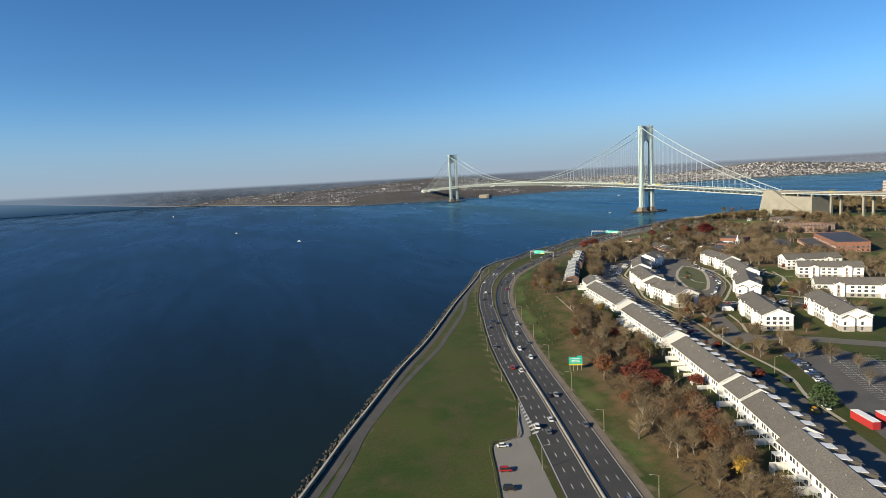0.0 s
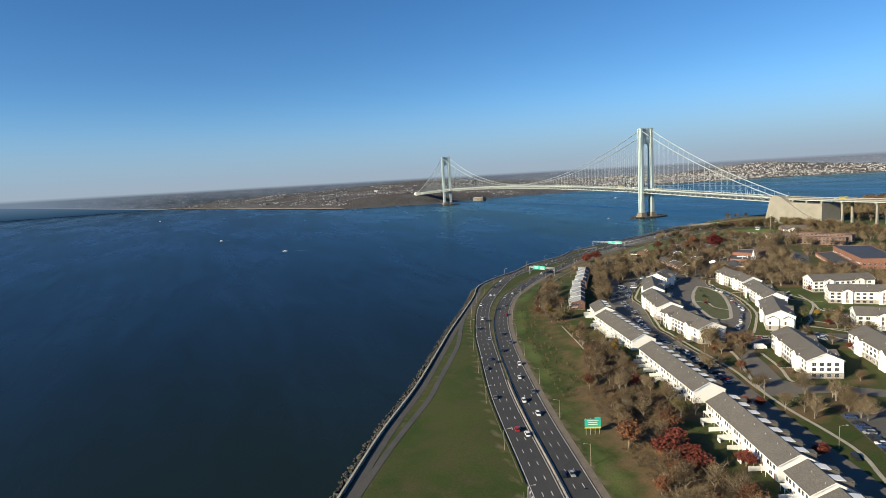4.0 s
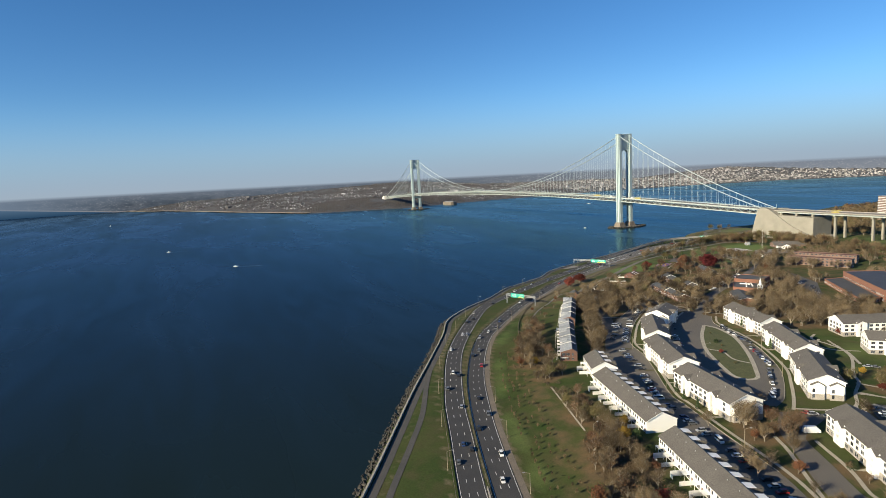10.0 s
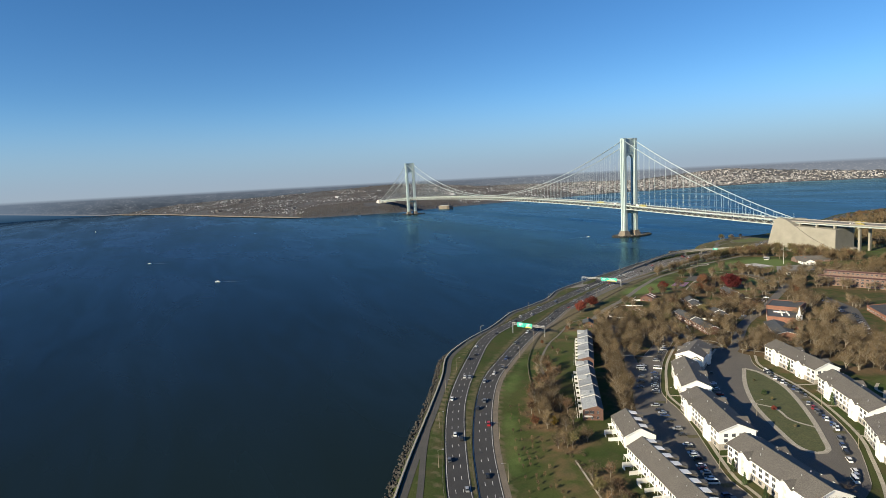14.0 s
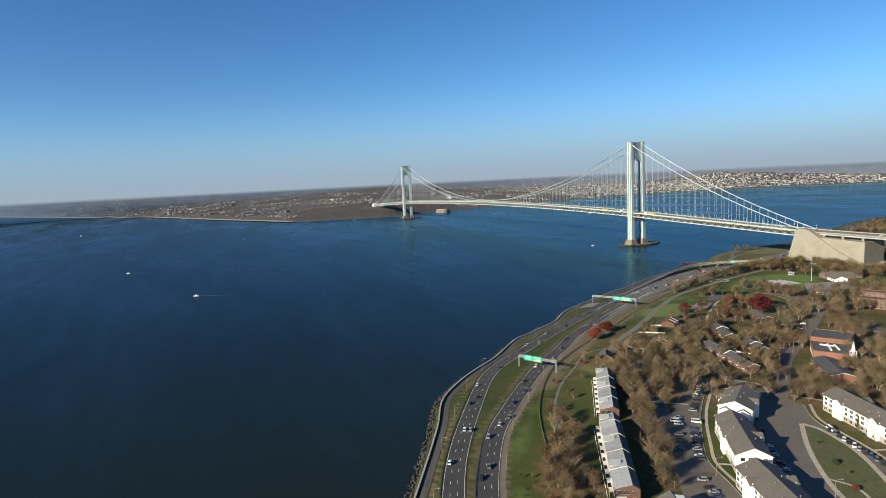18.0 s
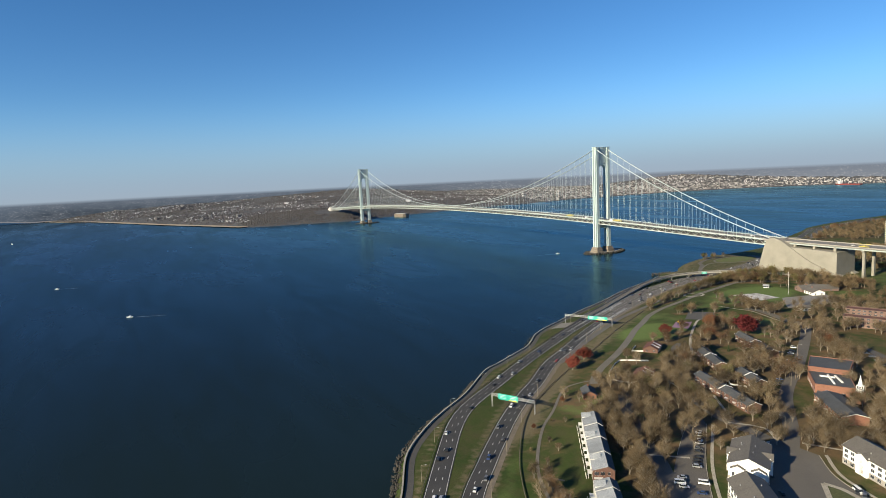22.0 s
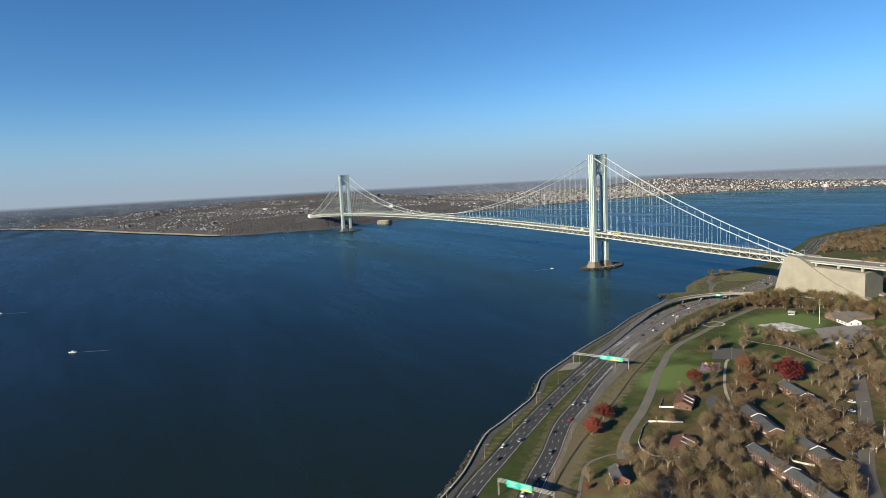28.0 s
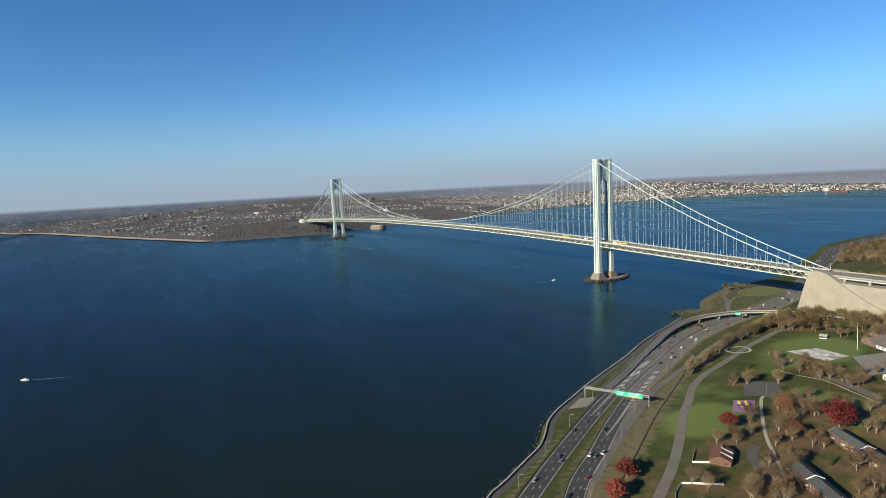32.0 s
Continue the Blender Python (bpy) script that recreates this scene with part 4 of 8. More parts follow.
# ---- ramps ----
def raised_ramp(points, width, label):
    line = smooth_line(points, 5)
    z = line[:, 2]
    n = normals(line)
    ramp = empty("ramp", pose(0, 0, 0), label, "ramp", kind="structure")
    ribbon("ramp_deck", line, width, 0.0, STREET, kind="", parent=ramp, z=z)
    for s in (-1, 1):
        bm = bmesh.new()
        e = line[:, :2] + n * s * width / 2
        for i in range(len(e) - 1):
            prism_pts = [(*e[i], z[i] - 1.0), (*e[i + 1], z[i + 1] - 1.0), (*e[i + 1], z[i + 1] + 0.9), (*e[i], z[i] + 0.9)]
            v = [bm.verts.new(p) for p in prism_pts]
            v2 = [bm.verts.new((p[0] + n[i][0] * s * 0.4, p[1] + n[i][1] * s * 0.4, p[2])) for p in prism_pts]
            for f in ((0, 1, 2, 3), (7, 6, 5, 4), (3, 2, 6, 7), (0, 4, 5, 1)):
                bm.faces.new([(v + v2)[k] for k in f])
        part("parapet", bm, BARRIER, ramp)
    ribbon("underside", line, width, -0.95, BARRIER, kind="", parent=ramp, z=z)
    return ramp


ramp = raised_ramp([(404, -392, 5.2), (387, -352, 5.3), (368, -313, 5.5), (346, -264, 6.4), (325, -212, 8.2), (314, -160, 10.0), (319, -122, 10.9), (334, -86, 11.4), (357, -62, 11.5), (400, -38, 11.5), (440, -24, 11.5)], 8.0, "concrete elevated exit ramp curving over the parkway")
for x, y in ((316, -172), (315, -147), (321, -117), (335, -85), (352, -66)):
    bm = bmesh.new()
    g = ground_z(x, y)
    box(bm, x - 3.4, y - 0.8, 7.6, x + 3.4, y + 0.8, 8.7)
    box(bm, x - 2.6, y - 0.7, g - 1, x - 1.2, y + 0.7, 7.6)
    box(bm, x + 1.2, y - 0.7, g - 1, x + 2.6, y + 0.7, 7.6)
    part("bent", bm, CONCRETE, ramp)
ribbon("slip_road", smooth_line([(510, -515), (488, -476), (470, -443), (450, -402), (431, -363), (411, -300), (387, -222), (376, -170), (366, -100), (360, -60)], 6), 5.6, 0.14, OLD_ASPHALT, "grey slip road joining the parkway", "road", across=3)
ribbon("park_road", smooth_line([(325, -85), (296, -58), (262, -10), (243, 10), (226, 60), (231, 118), (258, 130), (285, 108), (312, 60)], 4), 6, 0.13, STREET, "grey loop road at the point under the bridge", "road", across=3)


# ---- suspension bridge ----
SPAN, SIDE, AXIS = 1298.0, 368.0, 19.25     # main span, side span, centre line
TOWER_X = (5.5, 5.5 - SPAN)
bridge = empty("suspension_bridge", pose(0, 0, 0), "pale blue-grey steel suspension bridge across the strait", "bridge")


def deck_z(x):
    """Top of the upper roadway."""
    u = (x - TOWER_X[0]) / -SPAN
    if 0 <= u <= 1:
        return 67.5 + 11.5 * 4 * u * (1 - u)
    d = -u * SPAN if u < 0 else (u - 1) * SPAN
    return 67.5 - 0.043 * d


def cable_z(x):
    u = (x - TOWER_X[0]) / -SPAN
    if 0 <= u <= 1:
        return 208 - 125 * 4 * u * (1 - u)
    d = (-u * SPAN if u < 0 else (u - 1) * SPAN) / SIDE
    return 208 + (53 - 208) * d - 12 * 4 * d * (1 - d)


def leg_mesh(side):
    """A tapering cellular leg with stepped corners."""
    bm = bmesh.new()
    rings = []
    for z, k in ((12, 1.04), (60, 1.0), (150, 0.97), (211, 0.95)):
        a, b = 6.2 * k, 5.3 * k
        s = 1.9
        pts = [(-a, -b + s), (-a + s, -b + s), (-a + s, -b), (-1.3, -b), (-1.3, -b + 2.0), (1.3, -b + 2.0), (1.3, -b), (a - s, -b), (a - s, -b + s), (a, -b + s),
               (a, b - s), (a - s, b - s), (a - s, b), (1.3, b), (1.3, b - 2.0), (-1.3, b - 2.0), (-1.3, b), (-a + s, b), (-a + s, b - s), (-a, b - s)]
        rings.append([bm.verts.new((x, y, z)) for x, y in pts])
    for lo, hi in zip(rings, rings[1:]):
        for i in range(len(lo)):
            bm.faces.new((lo[i], lo[(i + 1) % len(lo)], hi[(i + 1) % len(hi)], hi[i]))
    bm.faces.new(rings[-1])
    bm.faces.new(rings[0][::-1])
    bmesh.ops.recalc_face_normals(bm, faces=bm.faces)
    return bm


for tx in TOWER_X:
    tower = new("tower")
    tower.parent = bridge
    tower.matrix_basis = pose(tx, AXIS, 0)
    tagged(tower, label="tall pale steel portal tower on a granite pier")
    for s in (-1, 1):
        leg = part("leg", leg_mesh(s), STEEL, tower)
        leg.matrix_basis = pose(0, s * 14.55, 0)
    # portal with its arch
    bm = bmesh.new()
    half = 10.2
    arch = [(half * math.cos(k), 165 + 11 * math.sin(k)) for k in np.linspace(math.pi, 0, 15)]
    prism(bm, [(-3.8, y, z) for y, z in arch] + [(-3.8, half, 211.2), (-3.8, -half, 211.2)], (7.6, 0, 0))
    part("portal", bm, STEEL, tower)
    for k in range(7):
        bm = bmesh.new()
        box(bm, -4.4, -9.4 + k * 2.9, 179, 4.4, -8.6 + k * 2.9, 211.4)
        part("portal_rib", bm, STEEL, tower)
    bm = bmesh.new()
    box(bm, -4.2, -half, 50, 4.2, half, 57)
    part("lower_strut", bm, STEEL, tower)
    for s in (-1, 1):
        bm = bmesh.new()
        box(bm, -5.4, s * 14.55 - 4.6, 210.8, 5.4, s * 14.55 + 4.6, 211.5)
        part("leg_cap", bm, STEEL, tower)
    for s in (-1, 1):
        bm = bmesh.new()
        for k, (w, z0, z1) in enumerate(((10.5, -3, 4.5), (9.4, 4.5, 8.5), (8.0, 8.5, 12.2))):
            box(bm, -w, s * 14.55 - w * 0.82, z0, w, s * 14.55 + w * 0.82, z1)
        bmesh.ops.bevel(bm, geom=bm.edges, offset=0.5, segments=1, affect="EDGES")
        part("pier", bm, GRANITE, tower)
    rnd = random.Random(5)
    verts, faces = [], []
    for k in range(420):
        a = rnd.uniform(0, 2 * math.pi)
        q = rnd.uniform(0.8, 1.06)
        x, y, r = 24 * q * math.cos(a), 47 * q * math.sin(a) + 6, rnd.uniform(1.0, 2.2)
        i = len(verts)
        verts += [(x + r * rnd.uniform(0.6, 1.1) * dx, y + r * rnd.uniform(0.6, 1.1) * dy, rnd.uniform(0.2, 1.6) + r * 0.7 * dz) for dx in (-1, 1) for dy in (-1, 1) for dz in (-1, 1)]
        faces += [tuple(i + j for j in f) for f in ((0, 1, 3, 2), (4, 6, 7, 5), (0, 4, 5, 1), (2, 3, 7, 6), (0, 2, 6, 4), (1, 5, 7, 3))]
    tagged(pydata("riprap", verts, faces, STONE, tower), kind="stuff")
    bm = bmesh.new()
    ring = [bm.verts.new((22 * math.cos(k), 44 * math.sin(k) + 6, 1.9)) for k in np.linspace(0, 2 * math.pi, 40)[:-1]]
    bm.faces.new(ring)
    low = [bm.verts.new((v.co.x * 1.1, v.co.y * 1.08, -2)) for v in ring]
    for i in range(len(ring)):
        bm.faces.new((ring[i - 1], low[i - 1], low[i], ring[i]))
    bmesh.ops.recalc_face_normals(bm, faces=bm.faces)
    part("pier_fill", bm, SEAWALL, tower)

# main cables, two pairs
XS_ALL = np.r_[np.linspace(TOWER_X[0] + SIDE, TOWER_X[0], 22), np.linspace(TOWER_X[0], TOWER_X[1], 70)[1:], np.linspace(TOWER_X[1], TOWER_X[1] - SIDE, 22)[1:]]
for s in (-1, 1):
    for e in (-0.75, 0.75):
        bm = bmesh.new()
        for a, b in zip(XS_ALL, XS_ALL[1:]):
            bar(bm, (a, AXIS + s * 14.9 + e, cable_z(a)), (b, AXIS + s * 14.9 + e, cable_z(b)), 0.46, 6)
        part("main_cable", bm, CABLE, bridge)

# hangers
bm = bmesh.new()
for e in (-0.6, 0.6):
    bar(bm, (0, e, 0), (0, e, 1), 0.11, 4)
hanger_mesh = mesh_object("hanger", bm, CABLE, bridge)
hm = hanger_mesh.data
bpy.data.objects.remove(hanger_mesh)
hx = [TOWER_X[0] - 15.1 * k for k in range(1, 86)] + [TOWER_X[0] + 15.1 * k for k in range(1, 24)] + [TOWER_X[1] - 15.1 * k for k in range(1, 24)]
for s in (-1, 1):
    for x in hx:
        z0, z1 = deck_z(x), cable_z(x)
        if z1 - z0 > 1:
            shared("hanger", hm, bridge, Matrix.LocRotScale((x, AXIS + s * 14.9, z0), None, (1, 1, z1 - z0)))

# stiffening trusses and the two roadways
P = 15.1
n_panels = int((SPAN + 2 * SIDE) / P)
x_start = TOWER_X[0] + SIDE
chain = [x_start - k * P for k in range(n_panels + 1)]
for s in (-1, 1):
    bm = bmesh.new()
    for k in range(n_panels):
        a, b = chain[k], chain[k + 1]
        y = AXIS + s * 14.9
        za, zb = deck_z(a), deck_z(b)
        beam(bm, (a, y, za), (b, y, zb), 1.1, 1.3)
        beam(bm, (a, y, za - 7.6), (b, y, zb - 7.6), 1.1, 1.3)
        beam(bm, (a, y, za - 7.6), (a, y, za), 0.6, 0.6)
        mid, zm = (a + b) / 2, (za + zb) / 2
        beam(bm, (a, y, za - 7.0), (mid, y, zm - 0.5), 0.6, 0.6)
        beam(bm, (mid, y, zm - 0.5), (b, y, zb - 7.0), 0.6, 0.6)
    tagged(part("stiffening_truss", bm, STEEL_D, bridge), kind="stuff")
    bm = bmesh.new()
    for k in range(n_panels):
        a, b = chain[k], chain[k + 1]
        beam(bm, (a, AXIS + s * 15.4, deck_z(a) + 1.3), (b, AXIS + s * 15.4, deck_z(b) + 1.3), 0.25, 0.5)
        beam(bm, (a, AXIS + s * 15.4, deck_z(a)), (a, AXIS + s * 15.4, deck_z(a) + 4.6), 0.35, 0.35)
    part("railing", bm, STEEL_D, bridge)
for name, drop, mat in (("upper_roadway", 0.15, PALE), ("lower_roadway", 6.6, LOT)):
    bm = bmesh.new()
    for k in range(n_panels):
        a, b = chain[k], chain[k + 1]
        beam(bm, (a, AXIS, deck_z(a) - drop), (b, AXIS, deck_z(b) - drop), 28.4, 0.7)
    part(name, bm, mat, bridge)
bm = bmesh.new()
for k in range(n_panels + 1):
    a = chain[k]
    box(bm, a - 0.4, AXIS - 14.4, deck_z(a) - 2.3, a + 0.4, AXIS + 14.4, deck_z(a) - 0.5)
    box(bm, a - 0.4, AXIS - 14.4, deck_z(a) - 8.2, a + 0.4, AXIS + 14.4, deck_z(a) - 7.0)
tagged(part("deck_framing", bm, STEEL_D, bridge), kind="stuff")

# lamps along both sides of the roadway
lamps = bmesh.new()
for k in range(0, n_panels + 1, 2):
    for sy in (-14.6, 14.6):
        x, z = chain[k], deck_z(chain[k])
        bar(lamps, (x, AXIS + sy, z), (x, AXIS + sy, z + 8.5), 0.16, 4)
        bar(lamps, (x, AXIS + sy, z + 8.5), (x, AXIS + sy * 0.86, z + 9.1), 0.12, 4)
tagged(part("roadway_lighting", lamps, STEEL, bridge), kind="stuff")

# anchorages
for flip in (1, -1):
    anch = new("anchorage")
    anch.parent = bridge
    cx = TOWER_X[0] + SIDE if flip == 1 else TOWER_X[1] - SIDE
    anch.matrix_basis = Matrix.Translation((cx, AXIS, 0)) @ Matrix.Diagonal((flip, 1, 1, 1))
    tagged(anch, label="massive sloped concrete bridge anchorage")
    w = 24.5
    # far anchorage: concrete painted paler for its sunlit face
    stone = CONCRETE if flip == 1 else material("sunlit_anchor_concrete", (0.5704, 0.552, 0.506), (0.4968, 0.4784, 0.4416), 0.9, scale=20)
    for s in (-1, 1):
        bm = bmesh.new()
        y0, y1 = (-w, -w + 11) if s < 0 else (w - 11, w)
        prism(bm, [(-20, y0, 2), (-16.5, y0, 15), (-9.5, y0, 42), (-5.5, y0, 52), (-1, y0, 56.6), (8, y0, 56), (15, y0, 54), (47, y0, 33), (59, y0, 26), (74, y0, 19.5), (96, y0, 11), (96, y0, 2)], (0, y1 - y0, 0))
        for v in bm.verts:
            v.co.z = min(v.co.z, 57 if s < 0 else 53.2)
        part("side_buttress", bm, stone, anch)
    bm = bmesh.new()
    prism(bm, [(-13, -w + 2.2, 2), (-4, -w + 2.2, 46), (91, -w + 2.2, 42.5), (91, -w + 2.2, 2)], (0, 2 * w - 4.4, 0))
    part("block", bm, stone, anch)
    for x in (30, 57, 84):
        for y in (-13, 13):
            bm = bmesh.new()
            box(bm, x - 1.4, y - 1.8, 40, x + 1.4, y + 1.8, 48.3)
            part("pedestal", bm, CONCRETE, anch)

# approach viaduct over the land side
viaduct = empty("approach_viaduct", pose(0, 0, 0), "long steel and concrete approach viaduct on tall columns", "viaduct")
vx = [TOWER_X[0] + SIDE - 16 + 27 * k for k in range(26)]
dz = lambda x: 51.8 - 0.012 * (x - 350)
vy = lambda x: AXIS + 0.00035 * max(x - 480, 0) ** 2
for k in range(len(vx) - 1):
    a, b = vx[k], vx[k + 1]
    bm = bmesh.new()
    beam(bm, (a, vy(a), dz(a) - 0.4), (b, vy(b), dz(b) - 0.4), 34, 0.8)
    part("deck_slab", bm, PALE, viaduct)
    for s in (-1, 1):
        bm = bmesh.new()
        beam(bm, (a, vy(a) + s * 16.6, dz(a) + 0.6), (b, vy(b) + s * 16.6, dz(b) + 0.6), 0.5, 1.2)
        part("parapet", bm, BARRIER, viaduct)
        bm = bmesh.new()
        beam(bm, (a, vy(a) + s * 14, dz(a) - 2.0), (b, vy(b) + s * 14, dz(b) - 2.0), 0.8, 2.4)
        part("girder", bm, STEEL_D, viaduct)
for k in range(5, len(vx), 2):
    x, y = vx[k], vy(vx[k])
    bm = bmesh.new()
    g = ground_z(x, y) - 1
    for s in (-1, 1):
        box(bm, x - 1.5, y + s * 12 - 1.8, g, x + 1.5, y + s * 12 + 1.8, dz(x) - 5.2)
        part("column", bm, CONCRETE, viaduct)
        bm = bmesh.new()
    box(bm, x - 1.6, y - 16.5, dz(x) - 5.2, x + 1.6, y + 16.5, dz(x) - 3.2)
    part("cross_head", bm, CONCRETE, viaduct)


# ---- far shore ----
MID = np.array([980.0, -865.0])
FAR_SHORE = smooth_line([(-4516, -1619), (-3900, -1340), (-3430, -1140), (-3150, -965), (-2320, -665), (-1830, -470), (-1610, -372), (-1545, -200), (-1500, -60), (-1480, 60), (-1560, 231), (-1649, 602), (-1700, 1102),
                         (-1755, 1500), (-1720, 1900), (-1650, 2300), (-1520, 2650), (-1250, 2980), (-900, 3230), (-450, 3430), (100, 3560), (800, 3640)], 30)


def far_height(x, y):
    xy = np.stack([np.ravel(x), np.ravel(y)], 1).astype(float)
    d = -signed_distance(xy, FAR_SHORE)
    yy = xy[:, 1]
    top = 80 + 16 * ease((yy + 1100) / 900) - 34 * ease((yy - 700) / 900)
    reach = 260 + 1260 * ease((yy + 1500) / 1300)
    hills = np.array([noise.fractal((p[0] / 620, p[1] / 620, 3.7), 1.0, 2.0, 4) for p in xy])
    inland = 1.5 + 17.5 * ease(d / 150) + top * np.clip((d - 120) / (reach * 1.25), 0, 1) ** 0.9 + hills * 13 * ease((d - 150) / 700)
    steep = 1.5 + 6 * ease(d / 60) + 92 * np.clip((d - 40) / 400, 0, 1) + hills * 6 * ease(d / 300)
    k = ease((yy - 2250) / 500)
    bluff = 20 * np.exp(-((xy[:, 0] + 1720) / 190) ** 2 - ((yy + 20) / 330) ** 2)
    return np.where(d > 0, inland * (1 - k) + steep * k + bluff * ease(d / 90), np.maximum(d * 0.3 + 1, -5)), d


FX, FY = np.meshgrid(np.arange(-4150, 850, 36.0), np.arange(-2700, 4000, 36.0))
FZ, FD = far_height(FX, FY)
inside = np.hypot(FX - MID[0], FY - MID[1]).ravel() < 4700
fidx = np.arange(FX.size).reshape(FX.shape)
ff = np.stack([fidx[:-1, :-1], fidx[:-1, 1:], fidx[1:, 1:], fidx[1:, :-1]], -1).reshape(-1, 4)
ff = ff[(FD[ff] > -40).any(1) & inside[ff].all(1)]
used = np.unique(ff)
remap = np.zeros(FX.size, int)
remap[used] = np.arange(len(used))
# bluish base colour paints distance haze into the far land
fland = pydata("far_ground", np.c_[FX.ravel(), FY.ravel(), FZ][used], remap[ff], material("hazed_winter_land", (0.054, 0.058, 0.067), (0.074, 0.075, 0.081), 0.95, scale=120, fine=18), smooth=True)
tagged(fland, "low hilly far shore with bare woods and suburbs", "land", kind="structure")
beach = shifted(FAR_SHORE[:int(len(FAR_SHORE) * 0.36)], -4.0)
ribbon("beach", beach, 46, 0, material("beach_sand", (0.3864, 0.3128, 0.23), (0.3312, 0.2668, 0.1932), 0.95, scale=30), "pale sandy beach along the far shore", "beach", z=np.full(len(beach), 3.2))

rnd = np.random.RandomState(4)


def scatter(count, spread=4650):
    pts = []
    while len(pts) < count:
        q = np.stack([rnd.uniform(-4000, 800, 4000), rnd.uniform(-2300, 3950, 4000)], 1)
        z, d = far_height(q[:, 0], q[:, 1])
        ok = (d > 25) & (np.hypot(*(q - MID).T) < spread)
        pts += [(*a, b, c) for a, b, c in zip(q[ok], z[ok], d[ok])]
    return pts[:count]


# suburbs: gabled houses in loose streets, thinner in the woods
town = np.array(scatter(34000))
dens = np.array([noise.fractal((p[0] / 300, p[1] / 300, 9.1), 1.0, 2.0, 3) for p in town])
keep = (dens > 0.10 - 0.24 * np.exp(-((town[:, 3] - 420) / 260) ** 2)) & (town[:, 3] > 60) & ~((np.abs(town[:, 0] + 1700) < 220) & (np.abs(town[:, 1]) < 330))
town = town[keep][:7000]
# wall and roof colours greyed and blued, haze painted in
for name, share, mat in (("far_houses_white", 0.33, material("hazed_white_walls", (0.45, 0.45, 0.47), (0.28, 0.28, 0.295), 0.8, scale=60, island=0.25)),
                         ("far_houses_grey", 0.50, material("hazed_grey_walls", (0.132, 0.13, 0.138), (0.1, 0.099, 0.106), 0.8, scale=60, island=0.2)),
                         ("far_houses_brown", 1.0, material("hazed_brick_walls", (0.096, 0.082, 0.082), (0.078, 0.07, 0.071), 0.8, scale=60, island=0.2))):
    n = int(len(town) * share)
    sel, town = town[:n], town[n:]
    verts, faces, slots = [], [], []
    for x, y, z, d in sel:
        big = rnd.rand() < 0.012
        w, l, h = (rnd.uniform(11, 17), rnd.uniform(20, 38), rnd.uniform(6, 13)) if big else (rnd.uniform(4, 6.5), rnd.uniform(5, 8.5), rnd.uniform(2.6, 4.4))
        a = rnd.choice((0.45, 2.02)) + rnd.uniform(-0.15, 0.15)
        c, s = math.cos(a), math.sin(a)
        i = len(verts)
        r = 0.4 if big else rnd.uniform(1.8, 3.2)
        for px, py, pz in ((-l, -w, -3), (l, -w, -3), (l, w, -3), (-l, w, -3), (-l, -w, h), (l, -w, h), (l, w, h), (-l, w, h), (-l, 0, h + r), (l, 0, h + r)):
            verts.append((x + (px * c - py * s) / 2, y + (px * s + py * c) / 2, z + pz))
        faces += [tuple(i + k for k in f) for f in ((0, 1, 5, 4), (2, 3, 7, 6), (1, 2, 6, 9, 5), (3, 0, 4, 8, 7), (4, 5, 9, 8), (6, 7, 8, 9))]
        slots += [0, 0, 0, 0, 1, 1]
    ob = pydata(name, verts, faces, [mat, material("hazed_roofs", (0.088, 0.088, 0.096), (0.066, 0.066, 0.073), 0.9, scale=60, island=0.25)])
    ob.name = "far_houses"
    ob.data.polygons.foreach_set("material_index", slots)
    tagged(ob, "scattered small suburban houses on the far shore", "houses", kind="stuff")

# pale waterside town at the harbour end
city = np.array(scatter(30000))
city = city[(city[:, 1] > 1250) & (city[:, 3] < 1100) & (rnd.rand(len(city)) < np.clip(1.1 - city[:, 3] / 1100, 0.25, 1))][:3800]
verts, faces = [], []
for x, y, z, d in city:
    wide = 1.9 if d < 110 and rnd.rand() < 0.3 else 1.0
    w, l, h = rnd.uniform(4.5, 8) * wide, rnd.uniform(6, 13) * wide, rnd.uniform(2.6, 5.5) * (3.0 if rnd.rand() < 0.025 else 1)
    a = 0.3 + rnd.choice((0, 1.57))
    c, s_ = math.cos(a), math.sin(a)
    i = len(verts)
    verts += [(x + (px * c - py * s_) / 2, y + (px * s_ + py * c) / 2, z + pz) for pz in (-4, h) for px, py in ((-l, -w), (l, -w), (l, w), (-l, w))]
    faces += [tuple(i + k for k in f) for f in ((4, 5, 6, 7), (0, 1, 5, 4), (1, 2, 6, 5), (2, 3, 7, 6), (3, 0, 4, 7))]
tagged(pydata("far_town", verts, faces, material("far_pale_blocks", (0.33, 0.32, 0.315), (0.15, 0.145, 0.148), 0.85, scale=22, island=0.6)), "pale waterside buildings of the far harbour town", "houses", kind="stuff")

wood = np.array(scatter(21000))
dens = np.array([noise.fractal((p[0] / 420, p[1] / 420, 2.1), 1.0, 2.0, 3) for p in wood])
keep = (dens > -0.05) | ((np.abs(wood[:, 0] + 1750) < 260) & (np.abs(wood[:, 1]) < 420)) | (rnd.rand(len(wood)) < 0.35)
wood = wood[keep]
extra = np.stack([rnd.uniform(-1900, -1480, 3000), rnd.uniform(-380, 420, 3000)], 1)
ez, ed = far_height(extra[:, 0], extra[:, 1])
wood = np.vstack([wood, np.c_[extra, ez, ed][ed > 20]])
wood = wood[~((np.abs(wood[:, 0] + 1655) < 42) & (wood[:, 1] > -75) & (wood[:, 1] < 60))]
k = len(wood)
size, tall = rnd.uniform(3, 6.5, k), rnd.uniform(2.2, 5, k)
